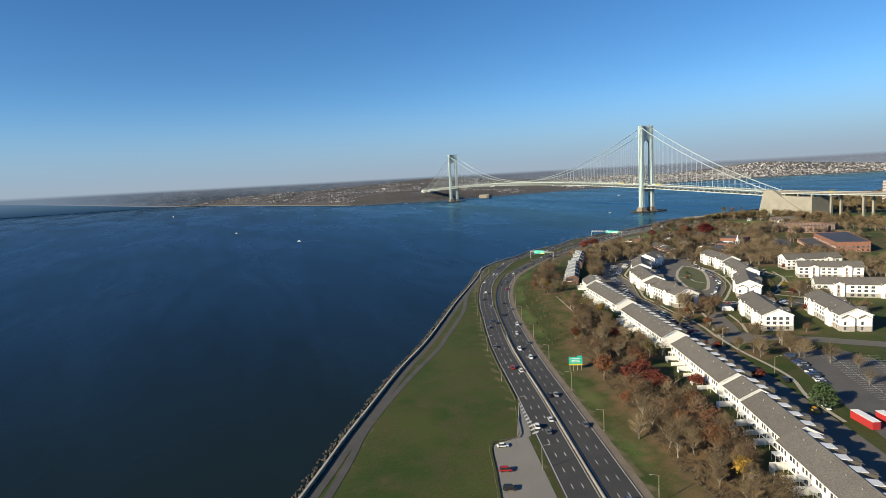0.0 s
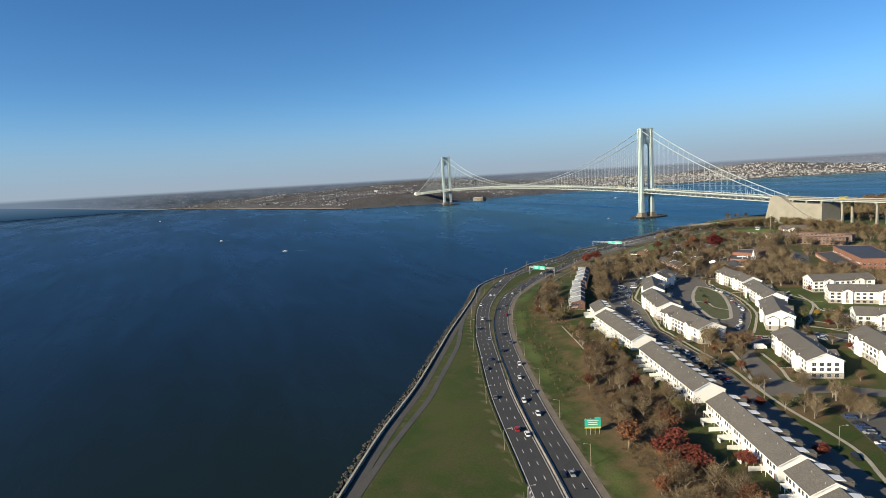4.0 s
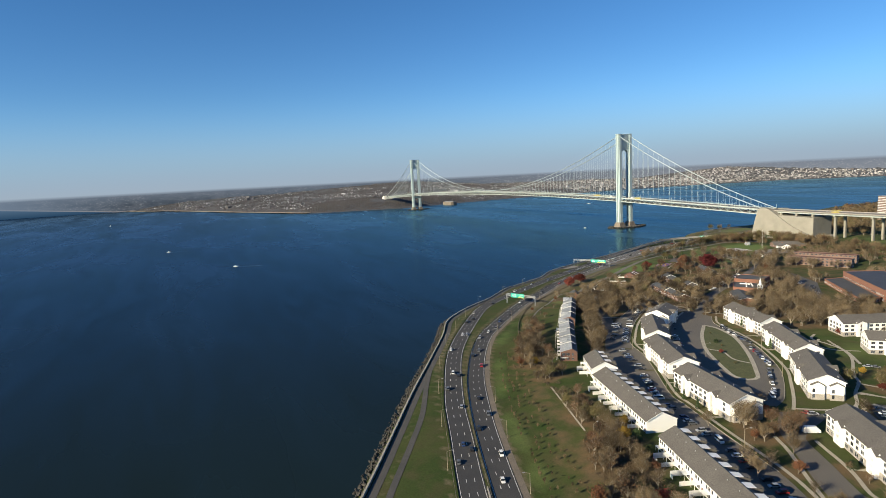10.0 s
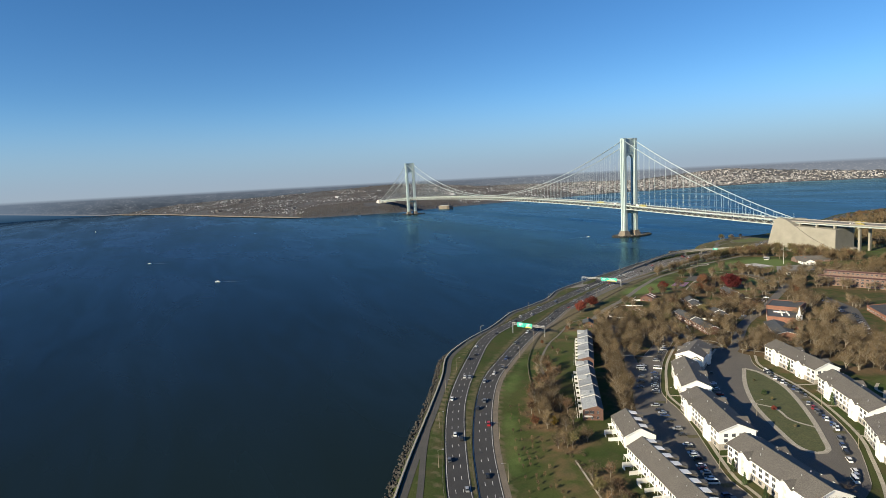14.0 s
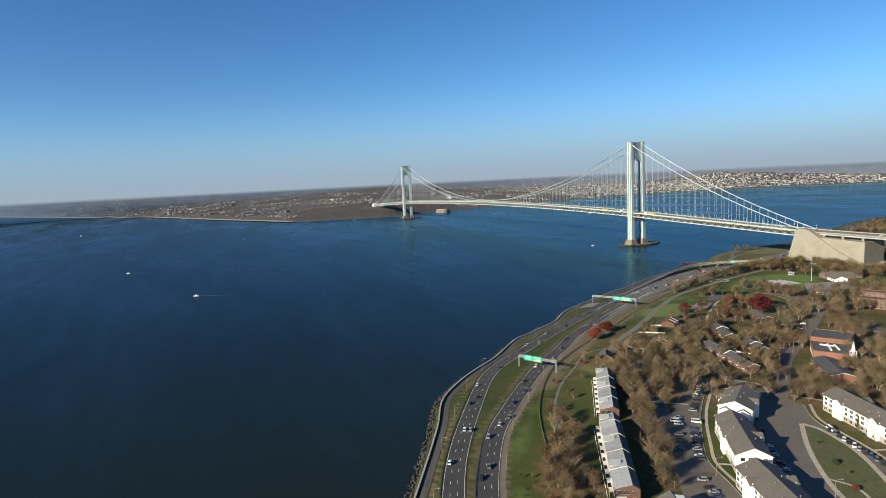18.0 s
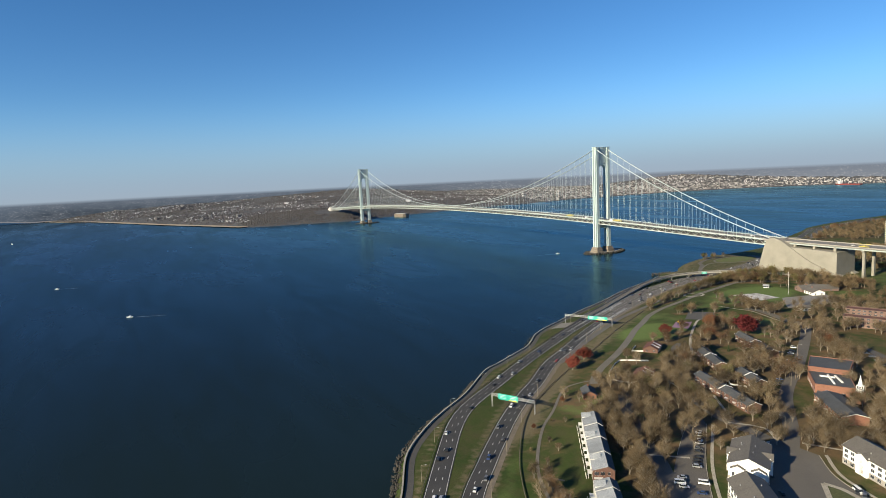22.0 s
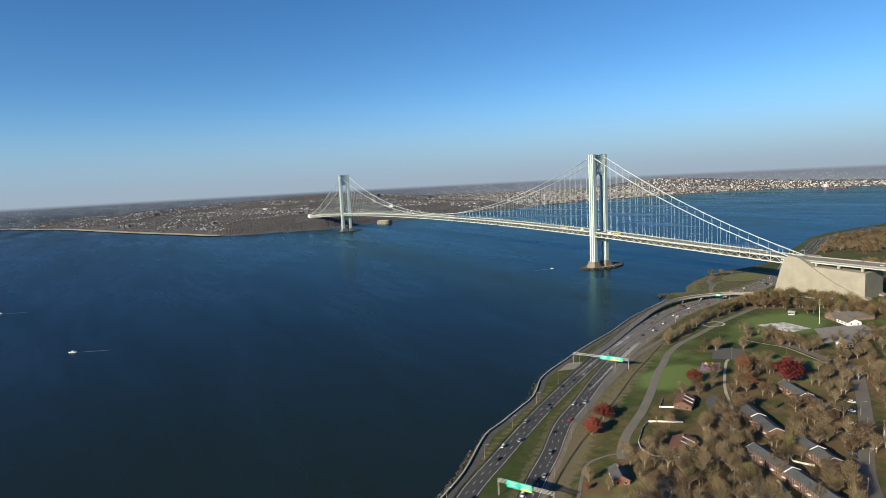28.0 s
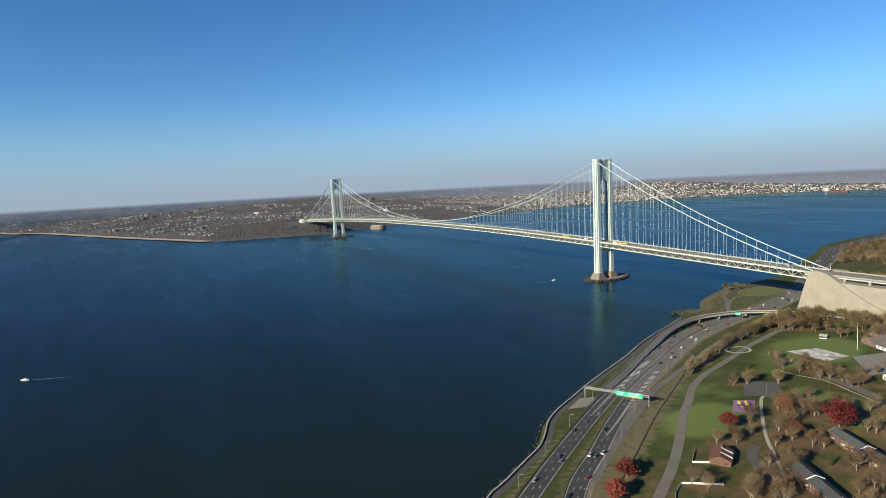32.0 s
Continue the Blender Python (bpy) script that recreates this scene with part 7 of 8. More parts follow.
# ---- seawall ----
wall = empty("seawall", pose(0, 0, 0), "long concrete seawall with a parapet above the rocks", "seawall", kind="structure")
wl = WALL[::1]
wn_ = normals(wl)
for i in range(0, len(wl) - 1, 3):
    bm, bm2 = bmesh.new(), bmesh.new()
    for a, b in zip(wl[i:i + 3], wl[i + 1:i + 4]):
        beam(bm, (a[0], a[1], 1.9), (b[0], b[1], 1.9), 0.7, 5.4)
        beam(bm2, (a[0], a[1], 4.75), (b[0], b[1], 4.75), 0.95, 0.3)
    part("wall_block", bm, SEAWALL, wall)
    part("coping", bm2, WALK, wall)
rr = random.Random(8)
rock_cells = []
verts, faces = [], []
protos = []
for k in range(5):
    bm = bmesh.new()
    bmesh.ops.create_icosphere(bm, subdivisions=1, radius=1)
    for v in bm.verts:
        v.co *= rr.uniform(0.7, 1.2)
        v.co.z *= 0.75
    me = bpy.data.meshes.new("rock")
    bm.to_mesh(me)
    bm.free()
    me.materials.append(material("riprap_boulder", (0.0552, 0.0515, 0.0442), (0.0258, 0.0248, 0.0221), 0.9, scale=2, fine=0.4, vary=0.35))
    protos.append(me)
riprap = empty("riprap", pose(0, 0, 0), "grey riprap boulders along the foot of the seawall", "rocks", kind="structure")
n_part = 0
for i in range(len(wl) - 1):
    for _ in range(34 if wl[i][0] > 500 else 5 if wl[i][0] > 330 else 14):
        t = rr.random()
        p = wl[i] * (1 - t) + wl[i + 1] * t
        off = rr.uniform(0.7, 7.4)
        q = p[:2] - wn_[i] * off
        s = rr.uniform(0.4, 1.1)
        z = 1.9 - off * 0.30 + rr.uniform(-0.2, 0.3)
        m = Matrix.LocRotScale((q[0], q[1], z), Euler((rr.uniform(0, 6), rr.uniform(0, 6), rr.uniform(0, 6))), (s, s * rr.uniform(0.7, 1.1), s))
        if 960 < p[0] < 1030 and n_part < 160:
            shared("boulder", rr.choice(protos), riprap, m)
            n_part += 1
        else:
            rock_cells.append((m, rr.randrange(5)))
for _ in range(150):
    q = (rr.gauss(264, 6), rr.gauss(-100, 9))
    s = rr.uniform(0.8, 2.0)
    rock_cells.append((Matrix.LocRotScale((q[0], q[1], rr.uniform(0, 1.6)), Euler((rr.uniform(0, 6), rr.uniform(0, 6), 0)), (s, s, s * 0.8)), rr.randrange(5)))
vs, fs, base = [], [], 0
for m, k in rock_cells:
    me = protos[k]
    co = np.array([v.co for v in me.vertices])
    mm = np.array(m)
    vs.append(co @ mm[:3, :3].T + mm[:3, 3])
    fs.append(np.array([p.vertices[:] for p in me.polygons]) + base)
    base += len(co)
tagged(pydata("boulders", np.vstack(vs), np.vstack(fs), STONE, riprap), kind="stuff")


# ---- guide rails and barriers ----
def guide_rail(line, label, step=12.0, w=0.14, h=0.36):
    s = np.r_[0, np.cumsum(np.hypot(*np.diff(line[:, :2], axis=0).T))]
    rail = empty("guide_rail", pose(0, 0, 0), label, "guide rail", kind="structure")
    bm = bmesh.new()
    z = land_height(line[:, 0], line[:, 1])
    for i in range(len(line) - 1):
        beam(bm, (line[i][0], line[i][1], z[i] + 0.72), (line[i + 1][0], line[i + 1][1], z[i + 1] + 0.72), w, h)
    part("rail_beam", bm, RAIL, rail)
    bm = bmesh.new()
    for q in np.arange(2, s[-1], step):
        x, y, g = np.interp(q, s, line[:, 0]), np.interp(q, s, line[:, 1]), float(np.interp(q, s, z))
        box(bm, x - 0.13, y - 0.13, g - 0.3, x + 0.13, y + 0.13, g + 1.0)
    tagged(part("rail_posts", bm, WOOD, rail), kind="stuff")


def between(line, x0, x1, y1=1e9):
    k = (line[:, 0] > x0) & (line[:, 0] < x1) & (line[:, 1] < y1)
    return line[k]


guide_rail(between(shifted(OUTER, -7.4), 405, 975, -390), "rusty steel guide rail on timber posts")
guide_rail(smooth_line([(976, -856.5), (990, -863), (1004, -869.5), (1005, -876), (1005.5, -883.5), (1026, -891.5), (1043, -898), (1130, -931)], 4), "rusty steel guide rail round the parking lot")
guide_rail(between(shifted(INNER, -6.6), 400, 1300, -180), "rusty steel guide rail along the grass median")
guide_rail(smooth_line([(728, -698), (713, -692), (682, -677), (655, -662), (632, -647), (601, -622), (578, -599), (562, -577), (547, -553), (531, -524), (506, -476), (470, -411), (447, -364), (424, -317)], 6), "dark timber guide rail below the park", 3.0, 0.22, 0.5)
bar_line = between(shifted(OUTER, 6.5), 860, 1300)
bm = bmesh.new()
bz = land_height(bar_line[:, 0], bar_line[:, 1])
for i in range(len(bar_line) - 1):
    a, b = bar_line[i], bar_line[i + 1]
    beam(bm, (a[0], a[1], bz[i] + 0.45), (b[0], b[1], bz[i + 1] + 0.45), 0.55, 0.9)
tagged(mesh_object("median_barrier", bm, BARRIER), "pale concrete median barrier", "barrier", kind="structure")


# ---- lamps, signs ----
def street_lamp_parts():
    bm = bmesh.new()
    bar(bm, (0, 0, -0.3), (0, 0, 9.2), 0.16, 6, 0.09)
    bm2 = bmesh.new()
    for k in range(5):
        a, b = k / 5, (k + 1) / 5
        bar(bm2, (2.4 * a, 0, 9.0 + 0.6 * math.sin(a * 1.6)), (2.4 * b, 0, 9.0 + 0.6 * math.sin(b * 1.6)), 0.07, 5)
    bm3 = bmesh.new()
    prism(bm3, [(2.2, -0.18, 9.5), (3.1, -0.22, 9.5), (3.1, -0.1, 9.72), (2.2, -0.08, 9.7)], (0, 0.36, 0))
    bar(bm, (0, 0, -0.3), (0, 0, 0.5), 0.28, 8, 0.22)
    return [("pole", bm, POLE), ("arm", bm2, POLE), ("lamp_head", bm3, GALV)]


lamp = empty("street_lamp", pose(0, 0, -50), "tall roadside lamp with a curved arm", "street lamp", "parkway lamps")
for name, b, mat in street_lamp_parts():
    part(name, b, mat, lamp)
lamp_spots = []
for line, off, flip in ((INNER, 9.5, 1), (OUTER, -9.2, -1)):
    s = np.r_[0, np.cumsum(np.hypot(*np.diff(line, axis=0).T))]
    sl, nn = shifted(line, off), normals(line)
    for q in np.arange(14 if flip > 0 else 40, s[-1], 49.5):
        i = int(np.argmin(abs(s - q)))
        if sl[i][1] < -60:
            to = -nn[i] * flip
            lamp_spots.append((sl[i][0], sl[i][1], math.degrees(math.atan2(to[1], to[0]))))
for x, y, a in ((760, -632, 60), (830, -670, 60), (900, -693, 60), (960, -716, 60), (1010, -735, 60), (700, -505, 200), (660, -432, 30), (625, -365, 30), (590, -300, 30), (800, -606, 60), (810, -566, 240), (850, -600, 240), (860, -745, 100)):
    lamp_spots.append((x, y, a))
for k, (x, y, a) in enumerate(lamp_spots):
    m = pose(x, y, ground_z(x, y), 0, 0, a)
    if k == 0:
        lamp.matrix_basis = m
    else:
        copy_thing(lamp, m)


def sign_panel(parent, w, h, z, x=0.0, y=0.0, bars=3, exit_tab=True, yellow=True):
    bm = bmesh.new()
    box(bm, x - w / 2, y - 0.06, z, x + w / 2, y + 0.06, z + h)
    p = part("panel", bm, SIGN, parent, "green sign panel")
    for k in range(bars):
        bm = bmesh.new()
        zz = z + h * (0.78 - 0.24 * k)
        ww = w * (0.7, 0.55, 0.62)[k % 3]
        box(bm, x - ww / 2, y - 0.085, zz - 0.13, x + ww / 2, y - 0.062, zz + 0.13)
        part("text_bar", bm, SIGN_W, p)
    if exit_tab:
        bm = bmesh.new()
        box(bm, x + w * 0.12, y - 0.06, z + h + 0.05, x + w * 0.48, y + 0.06, z + h + 0.85)
        part("exit_tab", bm, SIGN, parent)
    if yellow:
        bm = bmesh.new()
        box(bm, x - w * 0.45, y - 0.09, z + 0.1, x + w * 0.45, y - 0.064, z + 0.75)
        part("yellow_strip", bm, SIGN_Y, p, "yellow strip")


ground_sign = empty("road_sign", pose(947, -805, ground_z(947, -805), 0, 0, 64), "green and yellow roadside exit sign on steel posts", "road sign")
sign_panel(ground_sign, 7.2, 3.6, 3.8, yellow=False)
bm = bmesh.new()
box(bm, -3.6, -0.05, 3.0, 3.6, 0.05, 3.72)
part("exit_strip", bm, SIGN_Y, ground_sign, "yellow exit strip")
for x in (-3, -1, 1, 3):
    bm = bmesh.new()
    bar(bm, (x, 0.2, -0.5), (x, 0.2, 7.8), 0.12, 5)
    part("post", bm, GALV, ground_sign)


def gantry(pa, pb, height, signs, label):
    m, L = frame_of(pa, pb)
    g = empty("sign_gantry", m, label, "sign gantry", "overhead signs")
    for x in (0, L):
        for y in (-0.6, 0.6):
            bm = bmesh.new()
            bar(bm, (x, y, -1), (x, y, height + 0.6), 0.2, 6)
            part("post", bm, GALV, g)
    bm = bmesh.new()
    for y in (-0.6, 0.6):
        for z in (height - 1.0, height + 0.5):
            beam(bm, (0, y, z), (L, y, z), 0.22, 0.22)
    k = 0.0
    while k < L - 1.6:
        for y in (-0.6, 0.6):
            beam(bm, (k, y, height - 1.0), (k + 0.8, y, height + 0.5), 0.11, 0.11)
            beam(bm, (k + 0.8, y, height + 0.5), (k + 1.6, y, height - 1.0), 0.11, 0.11)
        k += 1.6
    tagged(part("truss", bm, GALV, g), kind="")
    for x, w, h in signs:
        sign_panel(g, w, h, height - 2.6, x, -0.85, exit_tab=False, yellow=x == signs[-1][0])
    return g


gantry((556, -615), (585.5, -600), 9.2, ((9.3, 7.4, 4.3), (17.2, 7.6, 4.3)), "steel truss sign gantry with green panels over the parkway")
gantry((408, -421.5), (454, -398.5), 9.2, ((29.5, 7.6, 4.0), (40.2, 13.2, 4.0)), "long steel truss sign gantry with green panels")
exit_sign = empty("road_sign", pose(402, -252, ground_z(402, -252), 0, 0, 64), "small green roadside sign on posts", "road sign")
sign_panel(exit_sign, 4.2, 2.6, 2.6, exit_tab=False, yellow=False)
for x in (-1.6, 1.6):
    bm = bmesh.new()
    bar(bm, (x, 0.15, -0.5), (x, 0.15, 5.0), 0.09, 5)
    part("post", bm, GALV, exit_sign)
ramp_sign = empty("road_sign", pose(337, -101, 12.3, 0, 0, 30), "green sign fixed to the ramp parapet", "road sign")
sign_panel(ramp_sign, 6.5, 3.0, -0.8, 0, -5.0, exit_tab=False, yellow=False)

# utility and flag poles
for x, y, h, mat, label in ((487, -148, 26, TRIM, "tall white flagpole beside the clubhouse"), (436, -287, 9, WOOD, "weathered wooden utility pole with crossarm"), (422, -235, 9, WOOD, "weathered wooden utility pole with crossarm"), (523, -272, 11, WOOD, "weathered wooden utility pole with crossarm"),
                            (610, -513, 11, WOOD, "weathered wooden utility pole with crossarm"), (660, -500, 11, WOOD, "weathered wooden utility pole with crossarm"), (676, -470, 11, WOOD, "weathered wooden utility pole with crossarm"), (540, -330, 10, WOOD, "weathered wooden utility pole with crossarm"), (500, -318, 10, WOOD, "weathered wooden utility pole with crossarm"), (641, -392, 11, WOOD, "weathered wooden utility pole with crossarm"), (655, -418, 11, WOOD, "weathered wooden utility pole with crossarm")):
    p = empty("flagpole" if h > 20 else "utility_pole", pose(x, y, ground_z(x, y)), label, "pole")
    bm = bmesh.new()
    bar(bm, (0, 0, -0.5), (0, 0, h), 0.22 if h > 20 else 0.16, 6, 0.1)
    part("pole", bm, mat, p)
    bm = bmesh.new()
    if h > 20:
        bar(bm, (0, 0, h), (0, 0, h + 0.5), 0.2, 8)
    else:
        beam(bm, (-1.1, 0, h - 0.8), (1.1, 0, h - 0.8), 0.12, 0.14)
    part("finial" if h > 20 else "crossarm", bm, mat, p)


# ---- vehicles ----
def wheel_mesh():
    bm = bmesh.new()
    bar(bm, (0, -0.12, 0), (0, 0.12, 0), 0.33, 10)
    me = bpy.data.meshes.new("wheel")
    bm.to_mesh(me)
    bm.free()
    me.materials.append(TYRE)
    return me


WHEEL = wheel_mesh()

def car(colour, shape, label):
    """A car along +x with body, glasshouse, roof, wheels and lamps."""
    L, W, H, hood, tail = {"sedan": (4.7, 1.82, 1.46, 1.25, 0.75), "suv": (4.8, 1.92, 1.78, 1.1, 0.15), "van": (5.6, 2.0, 2.3, 0.7, 0.05), "truck": (7.5, 2.4, 3.2, 1.2, 0.0)}[shape]
    ob = empty("van" if shape in ("van", "truck") else "car", pose(0, 0, -60), label, "vehicle" if shape in ("van", "truck") else "car")
    bm = bmesh.new()
    belt = H * 0.58
    prof = [(-L / 2, 0.32), (L / 2, 0.30), (L / 2 + 0.02, 0.62), (L / 2 - 0.15, belt - 0.12), (L / 2 - hood, belt), (-L / 2 + tail, belt), (-L / 2 + 0.04, belt - 0.06)]
    prism(bm, [(x, -W / 2, z) for x, z in prof], (0, W, 0))
    bmesh.ops.bevel(bm, geom=[e for e in bm.edges if abs(e.verts[0].co.y - e.verts[1].co.y) < 0.01], offset=0.09, segments=2, affect="EDGES")
    part("body", bm, colour, ob)
    x0, x1 = -L / 2 + tail * 0.75 + 0.05, L / 2 - hood + 0.15
    lean_f, lean_b = (0.75, 0.5) if shape != "van" else (0.5, 0.1)
    w2 = W / 2 - 0.06
    w3 = W / 2 - 0.22
    g = bmesh.new()
    lo = [(x0, -w2), (x1, -w2), (x1, w2), (x0, w2)]
    hi = [(x0 + lean_b, -w3), (x1 - lean_f, -w3), (x1 - lean_f, w3), (x0 + lean_b, w3)]
    a = [g.verts.new((x, y, belt - 0.02)) for x, y in lo]
    b = [g.verts.new((x, y, H - 0.06)) for x, y in hi]
    for i in range(4):
        g.faces.new((a[i], a[(i + 1) % 4], b[(i + 1) % 4], b[i]))
    g.faces.new(b)
    part("glasshouse", g, CARGLASS if shape not in ("truck",) else colour, ob)
    r = bmesh.new()
    box(r, x0 + lean_b - 0.05, -w3 - 0.03, H - 0.07, x1 - lean_f + 0.05, w3 + 0.03, H)
    bmesh.ops.bevel(r, geom=r.edges, offset=0.03, segments=1, affect="EDGES")
    part("roof", r, colour, ob)
    for x in (-L * 0.31, L * 0.31):
        for y in (-W / 2 + 0.1, W / 2 - 0.1):
            shared("wheel", WHEEL, ob, pose(x, y, 0.33))
    return ob


def paint(name, c, metal=0.0):
    return material(name, c, tuple(v * 0.92 for v in c), 0.28, metal, scale=2)


PAINTS = {"white": paint("white_car_paint", (0.75, 0.75, 0.74)), "black": paint("black_car_paint", (0.022, 0.022, 0.024)), "grey": paint("grey_car_paint", (0.16, 0.165, 0.17), 0.3), "silver": paint("silver_car_paint", (0.46, 0.47, 0.48), 0.4),
          "red": paint("red_car_paint", (0.33, 0.018, 0.02)), "blue": paint("blue_car_paint", (0.03, 0.06, 0.16)), "orange": paint("orange_car_paint", (0.62, 0.30, 0.02)), "green": paint("dark_green_car_paint", (0.03, 0.055, 0.045))}
FLEET = {}
for c, m in PAINTS.items():
    for shape in ("sedan", "suv"):
        FLEET[c, shape] = car(m, shape, f"{c} {'saloon' if shape == 'sedan' else 'sport utility'} car with dark windows")
FLEET["white", "van"] = car(PAINTS["white"], "van", "tall white delivery van beside the road")
FLEET["white", "truck"] = car(PAINTS["white"], "truck", "white box truck with square body")
FIRST = set(FLEET)
rc = random.Random(21)


def put_car(x, y, turn, colour=None, shape=None, z=None, group=""):
    colour = colour or rc.choice(("white", "white", "white", "black", "black", "black", "grey", "grey", "silver", "silver", "silver", "white", "black", "grey", "red", "blue"))
    shape = shape or rc.choice(("sedan", "suv"))
    if (colour, shape) not in FLEET:
        colour = "white"
    m = pose(x, y, ground_z(x, y) + 0.15 if z is None else z, 0, 0, turn)
    ob = FLEET[colour, shape]
    if (colour, shape) in FIRST:
        FIRST.discard((colour, shape))
        ob.matrix_basis = m
    else:
        ob = copy_thing(ob, m)
    tagged(ob, group=group)
    return ob


for line, sense in ((OUTER, -1), (INNER, 1)):
    s = np.r_[0, np.cumsum(np.hypot(*np.diff(line, axis=0).T))]
    for lane in (-3.6, 0, 3.6):
        sl = shifted(line, lane)
        q = rc.uniform(230, 260)
        while q < s[-1] - 420:
            i = int(np.argmin(abs(s - q)))
            d = sl[min(i + 1, len(sl) - 1)] - sl[i - 1]
            a = math.degrees(math.atan2(d[1], d[0])) + (180 if sense > 0 else 0)
            put_car(sl[i][0], sl[i][1], a, group="cars on the parkway")
            q += rc.uniform(32, 125)


def parked(pa, pb, n, turn, skip=0.15, group="parked cars", jitter=0.25):
    for k in range(n):
        if rc.random() < skip:
            continue
        t = (k + 0.5) / n
        x, y = pa[0] + (pb[0] - pa[0]) * t, pa[1] + (pb[1] - pa[1]) * t
        shape = "van" if rc.random() < 0.015 else None
        put_car(x + rc.uniform(-jitter, jitter), y + rc.uniform(-jitter, jitter), turn + rc.choice((0, 180)) + rc.uniform(-3, 3), "white" if shape else None, shape, group=group)


parked((670, -541), (700, -582), 14, 40, 0.15)
parked((716, -599), (746, -627), 11, 46, 0.2)
parked((758, -640), (798, -658), 12, 60, 0.3)
parked((804, -663), (836, -682), 12, 62, 0.2)
parked((846, -686), (884, -697), 10, 70, 0.3)
parked((897, -700), (940, -715), 9, 68, 0.3)
parked((700, -594), (741, -635), 12, 46, 0.35)
parked((752, -540), (798, -560), 13, -62, 0.3)
parked((803, -568), (834, -589), 12, -55, 0.25)
parked((839, -597), (866, -628), 11, -40, 0.3)
parked((722, -556), (742, -574), 8, -38, 0.2)
parked((752, -585), (774, -602), 9, 52, 0.4)
parked((886, -640), (900, -632), 5, 55, 0.2)
parked((655, -440), (610, -345), 18, 25, 0.3)
parked((993, -704), (1030, -728), 14, 52, 0.1)
parked((993, -726), (1066, -760), 10, -27, 0.45)
parked((700, -352), (745, -405), 12, 45, 0.35)
parked((650, -318), (690, -352), 12, 45, 0.3)
parked((900, -572), (880, -545), 8, 40, 0.4)
parked((902, -602), (914, -612), 5, 45, 0.2)
parked((858, -552), (874, -541), 5, 40, 0.2)
put_car(1009, -879.5, 72, "white", "sedan")
put_car(1027, -887.2, 66, "red", "suv")
put_car(1039, -891.8, 66, "black", "suv")
put_car(1052, -897, 66, "grey", "sedan")
put_car(1048, -758, -24, "orange", "suv")
for x, y, a in ((890, -697, -22), (838, -683, 62), (712, -592, 42), (867, -631, -38), (757, -541, -30), (705, -601, 46)):
    put_car(x, y, a, "white", "van")
put_car(905, -655, 60, "white", "truck")
# traffic and works plant on the bridge deck
for k in range(44):
    x = rc.uniform(-1250, 640) if k % 3 else rc.uniform(-300, 360)
    y = AXIS + rc.choice((-11, -7.5, -4, 4, 7.5, 11))
    put_car(x, y, 180 if y > AXIS else 0, None, rc.choice(("sedan", "suv", "suv")), z=(deck_z(x) if x < 360 else dz(x)) + 0.25, group="traffic on the bridge")
for x in (-30, 40, 620, 660):
    put_car(x, AXIS - 8, 0, "white", "truck", z=(deck_z(x) if x < 360 else dz(x)) + 0.25)
YEL = material("works_yellow", (0.46, 0.38, 0.07), (0.36, 0.30, 0.07), 0.6, scale=2)
for x, ln in ((58, 20), (-78, 22), (492, 14)):
    z = (deck_z(x) if x < 360 else dz(x)) + 0.3
    rig = empty("works_platform", pose(x, AXIS - 9, z), "yellow maintenance platform on the bridge roadway", "platform")
    for k in range(int(ln / 4)):
        bm = bmesh.new()
        box(bm, -ln / 2 + k * 4, -1.3, 0.5, -ln / 2 + k * 4 + 3.5, 1.3, (2.6 if x < 400 else 1.5) + (k % 2) * 0.9)
        part("unit", bm, YEL, rig)
    bm = bmesh.new()
    for yy in (-1.2, 1.2):
        beam(bm, (-ln / 2, yy, 4.4), (ln / 2, yy, 4.4), 0.25, 0.25)
    for k in range(int(ln / 3)):
        beam(bm, (-ln / 2 + k * 3, 1.2, 0.3), (-ln / 2 + k * 3, 1.2, 4.4), 0.2, 0.2)
        beam(bm, (-ln / 2 + k * 3, -1.2, 0.3), (-ln / 2 + k * 3, -1.2, 4.4), 0.2, 0.2)
    part("rail", bm, YEL, rig)
    for k in (-0.4, 0.4):
        for yy in (-1.1, 1.1):
            shared("wheel", WHEEL, rig, pose(ln * k, yy, 0.3))

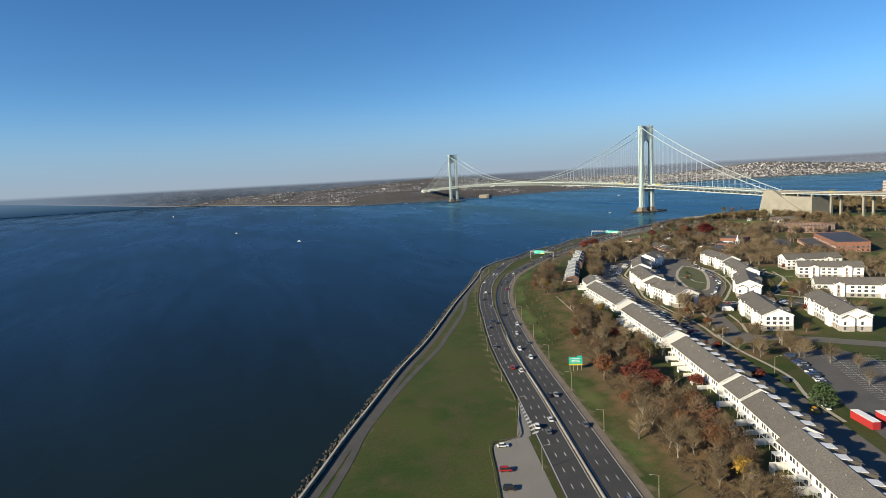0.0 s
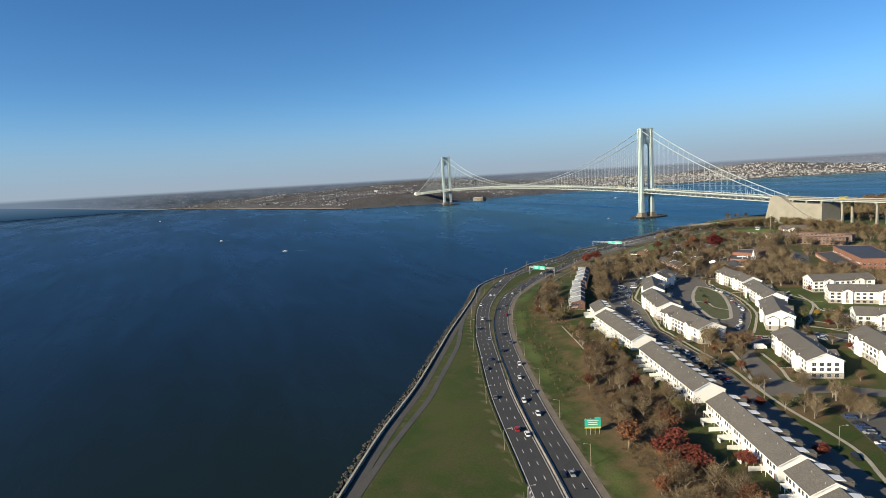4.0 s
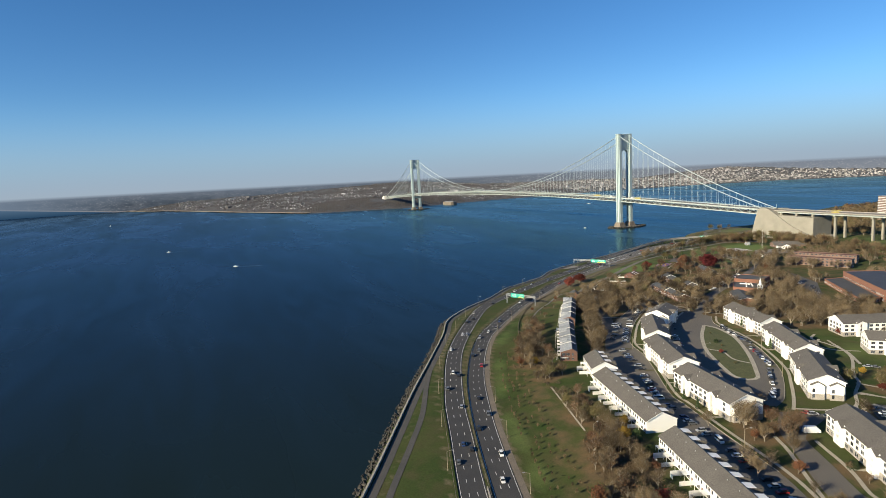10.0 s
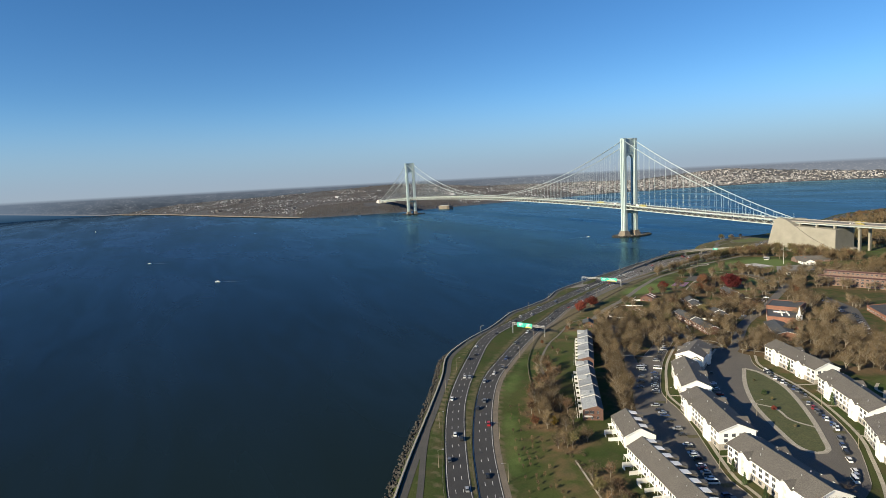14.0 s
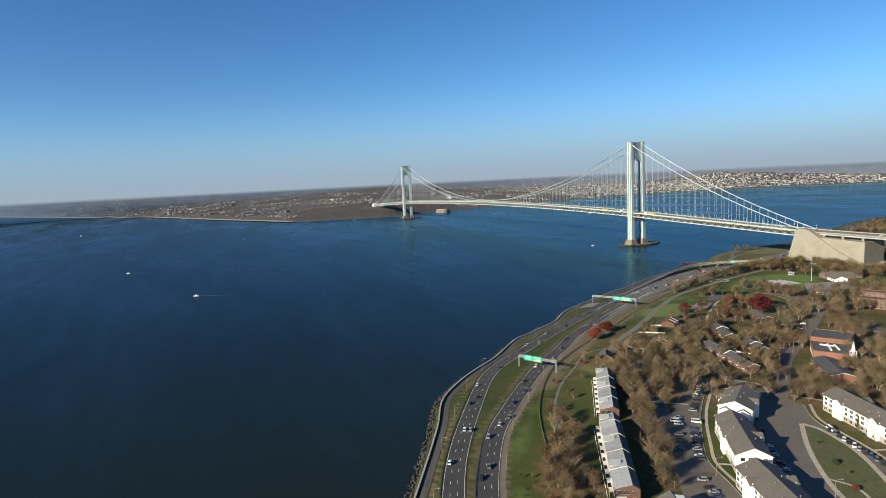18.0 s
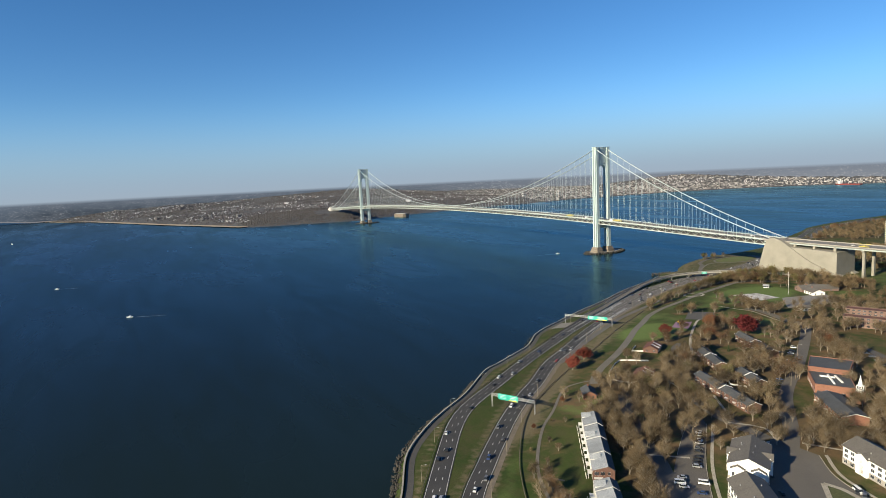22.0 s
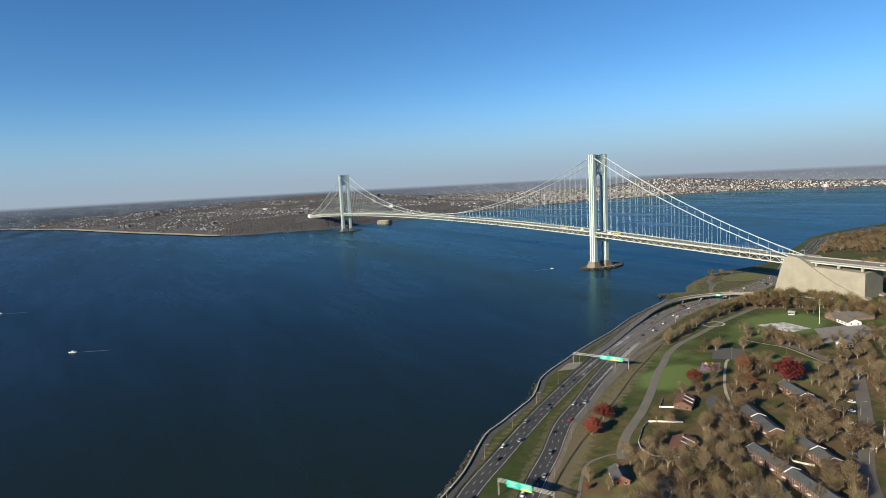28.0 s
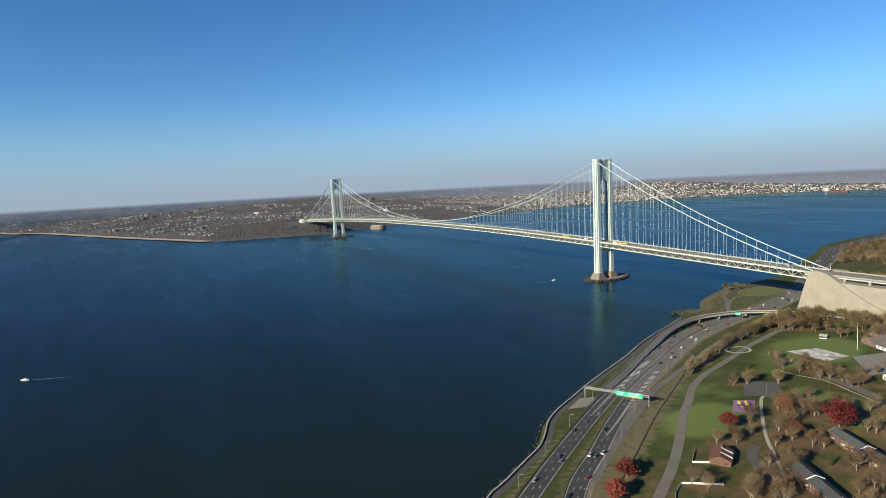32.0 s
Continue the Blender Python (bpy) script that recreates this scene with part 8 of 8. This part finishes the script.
# ---- boats ----
FOAM = material("wake_foam", (0.20, 0.25, 0.28), (0.05, 0.085, 0.11), 0.7, scale=3, fine=0.8)
HULL = material("white_hull", (0.75, 0.75, 0.73), rough=0.35)
for x, y, a, k in ((0, -834, -115, 1.0), (-368, -944, -115, 0.9), (-1730, -1180, 20, 1.5), (-45, -54, 77, 0.9), (-820, 560, 30, 1.2)):
    b = empty("motor_boat", pose(x, y, 0, 0, 0, a) @ Matrix.Scale(k, 4), "small white motor boat on open water", "boat")
    bm = bmesh.new()
    lo, hi = [(-4, -1.1), (2, -1.1), (4.2, 0), (2, 1.1), (-4, 1.1)], [(-4.2, -1.5), (2, -1.5), (5.2, 0), (2, 1.5), (-4.2, 1.5)]
    va, vb = [bm.verts.new((*p, -0.4)) for p in lo], [bm.verts.new((*p, 1.1)) for p in hi]
    for i in range(5):
        bm.faces.new((va[i], va[(i + 1) % 5], vb[(i + 1) % 5], vb[i]))
    bm.faces.new(vb), bm.faces.new(va[::-1])
    part("hull", bm, HULL, b)
    bm = bmesh.new()
    prism(bm, [(-1.2, -1.0, 1.1), (1.8, -1.0, 1.1), (1.2, -1.0, 2.3), (-1.2, -1.0, 2.4)], (0, 2.0, 0))
    part("cabin", bm, HULL, b)
    bm = bmesh.new()
    bar(bm, (-1, 0, 2.3), (-1, 0, 4.2), 0.06, 4)
    part("mast", bm, GALV, b)
    if k < 1.3:
        bm = bmesh.new()
        v = [bm.verts.new(p) for p in ((-4, -0.5, 0.06), (-4, 0.5, 0.06), (-26, 1.0, 0.05), (-48, 0.3, 0.04), (-48, -0.3, 0.04), (-26, -0.7, 0.05))]
        bm.faces.new(v)
        bmesh.ops.recalc_face_normals(bm, faces=bm.faces)
        part("wake", bm, FOAM, b, "thin streak of foam")
ship = empty("tanker", pose(-1060, 3030, 0, 0, 0, 172), "red-hulled tanker with a white bridge house", "ship")
bm = bmesh.new()
lo, hi = [(-75, -10), (60, -10), (78, 0), (60, 10), (-75, 10)], [(-78, -12), (62, -12), (84, 0), (62, 12), (-78, 12)]
va, vb = [bm.verts.new((*p, -2)) for p in lo], [bm.verts.new((*p, 7)) for p in hi]
for i in range(5):
    bm.faces.new((va[i], va[(i + 1) % 5], vb[(i + 1) % 5], vb[i]))
bm.faces.new(vb), bm.faces.new(va[::-1])
part("hull", bm, material("tanker_red", (0.24, 0.045, 0.04), (0.19, 0.045, 0.04), 0.6, scale=20), ship)
bm = bmesh.new()
box(bm, 44, -10, 7, 60, 10, 22)
box(bm, 47, -12, 22, 56, 12, 25)
part("bridge_house", bm, HULL, ship)
bm = bmesh.new()
bar(bm, (50, 0, 25), (50, 0, 36), 1.0, 5)
bar(bm, (-60, 0, 7), (-60, 0, 22), 0.7, 5)
bar(bm, (0, 0, 7), (0, 0, 18), 0.7, 5)
part("masts", bm, HULL, ship)
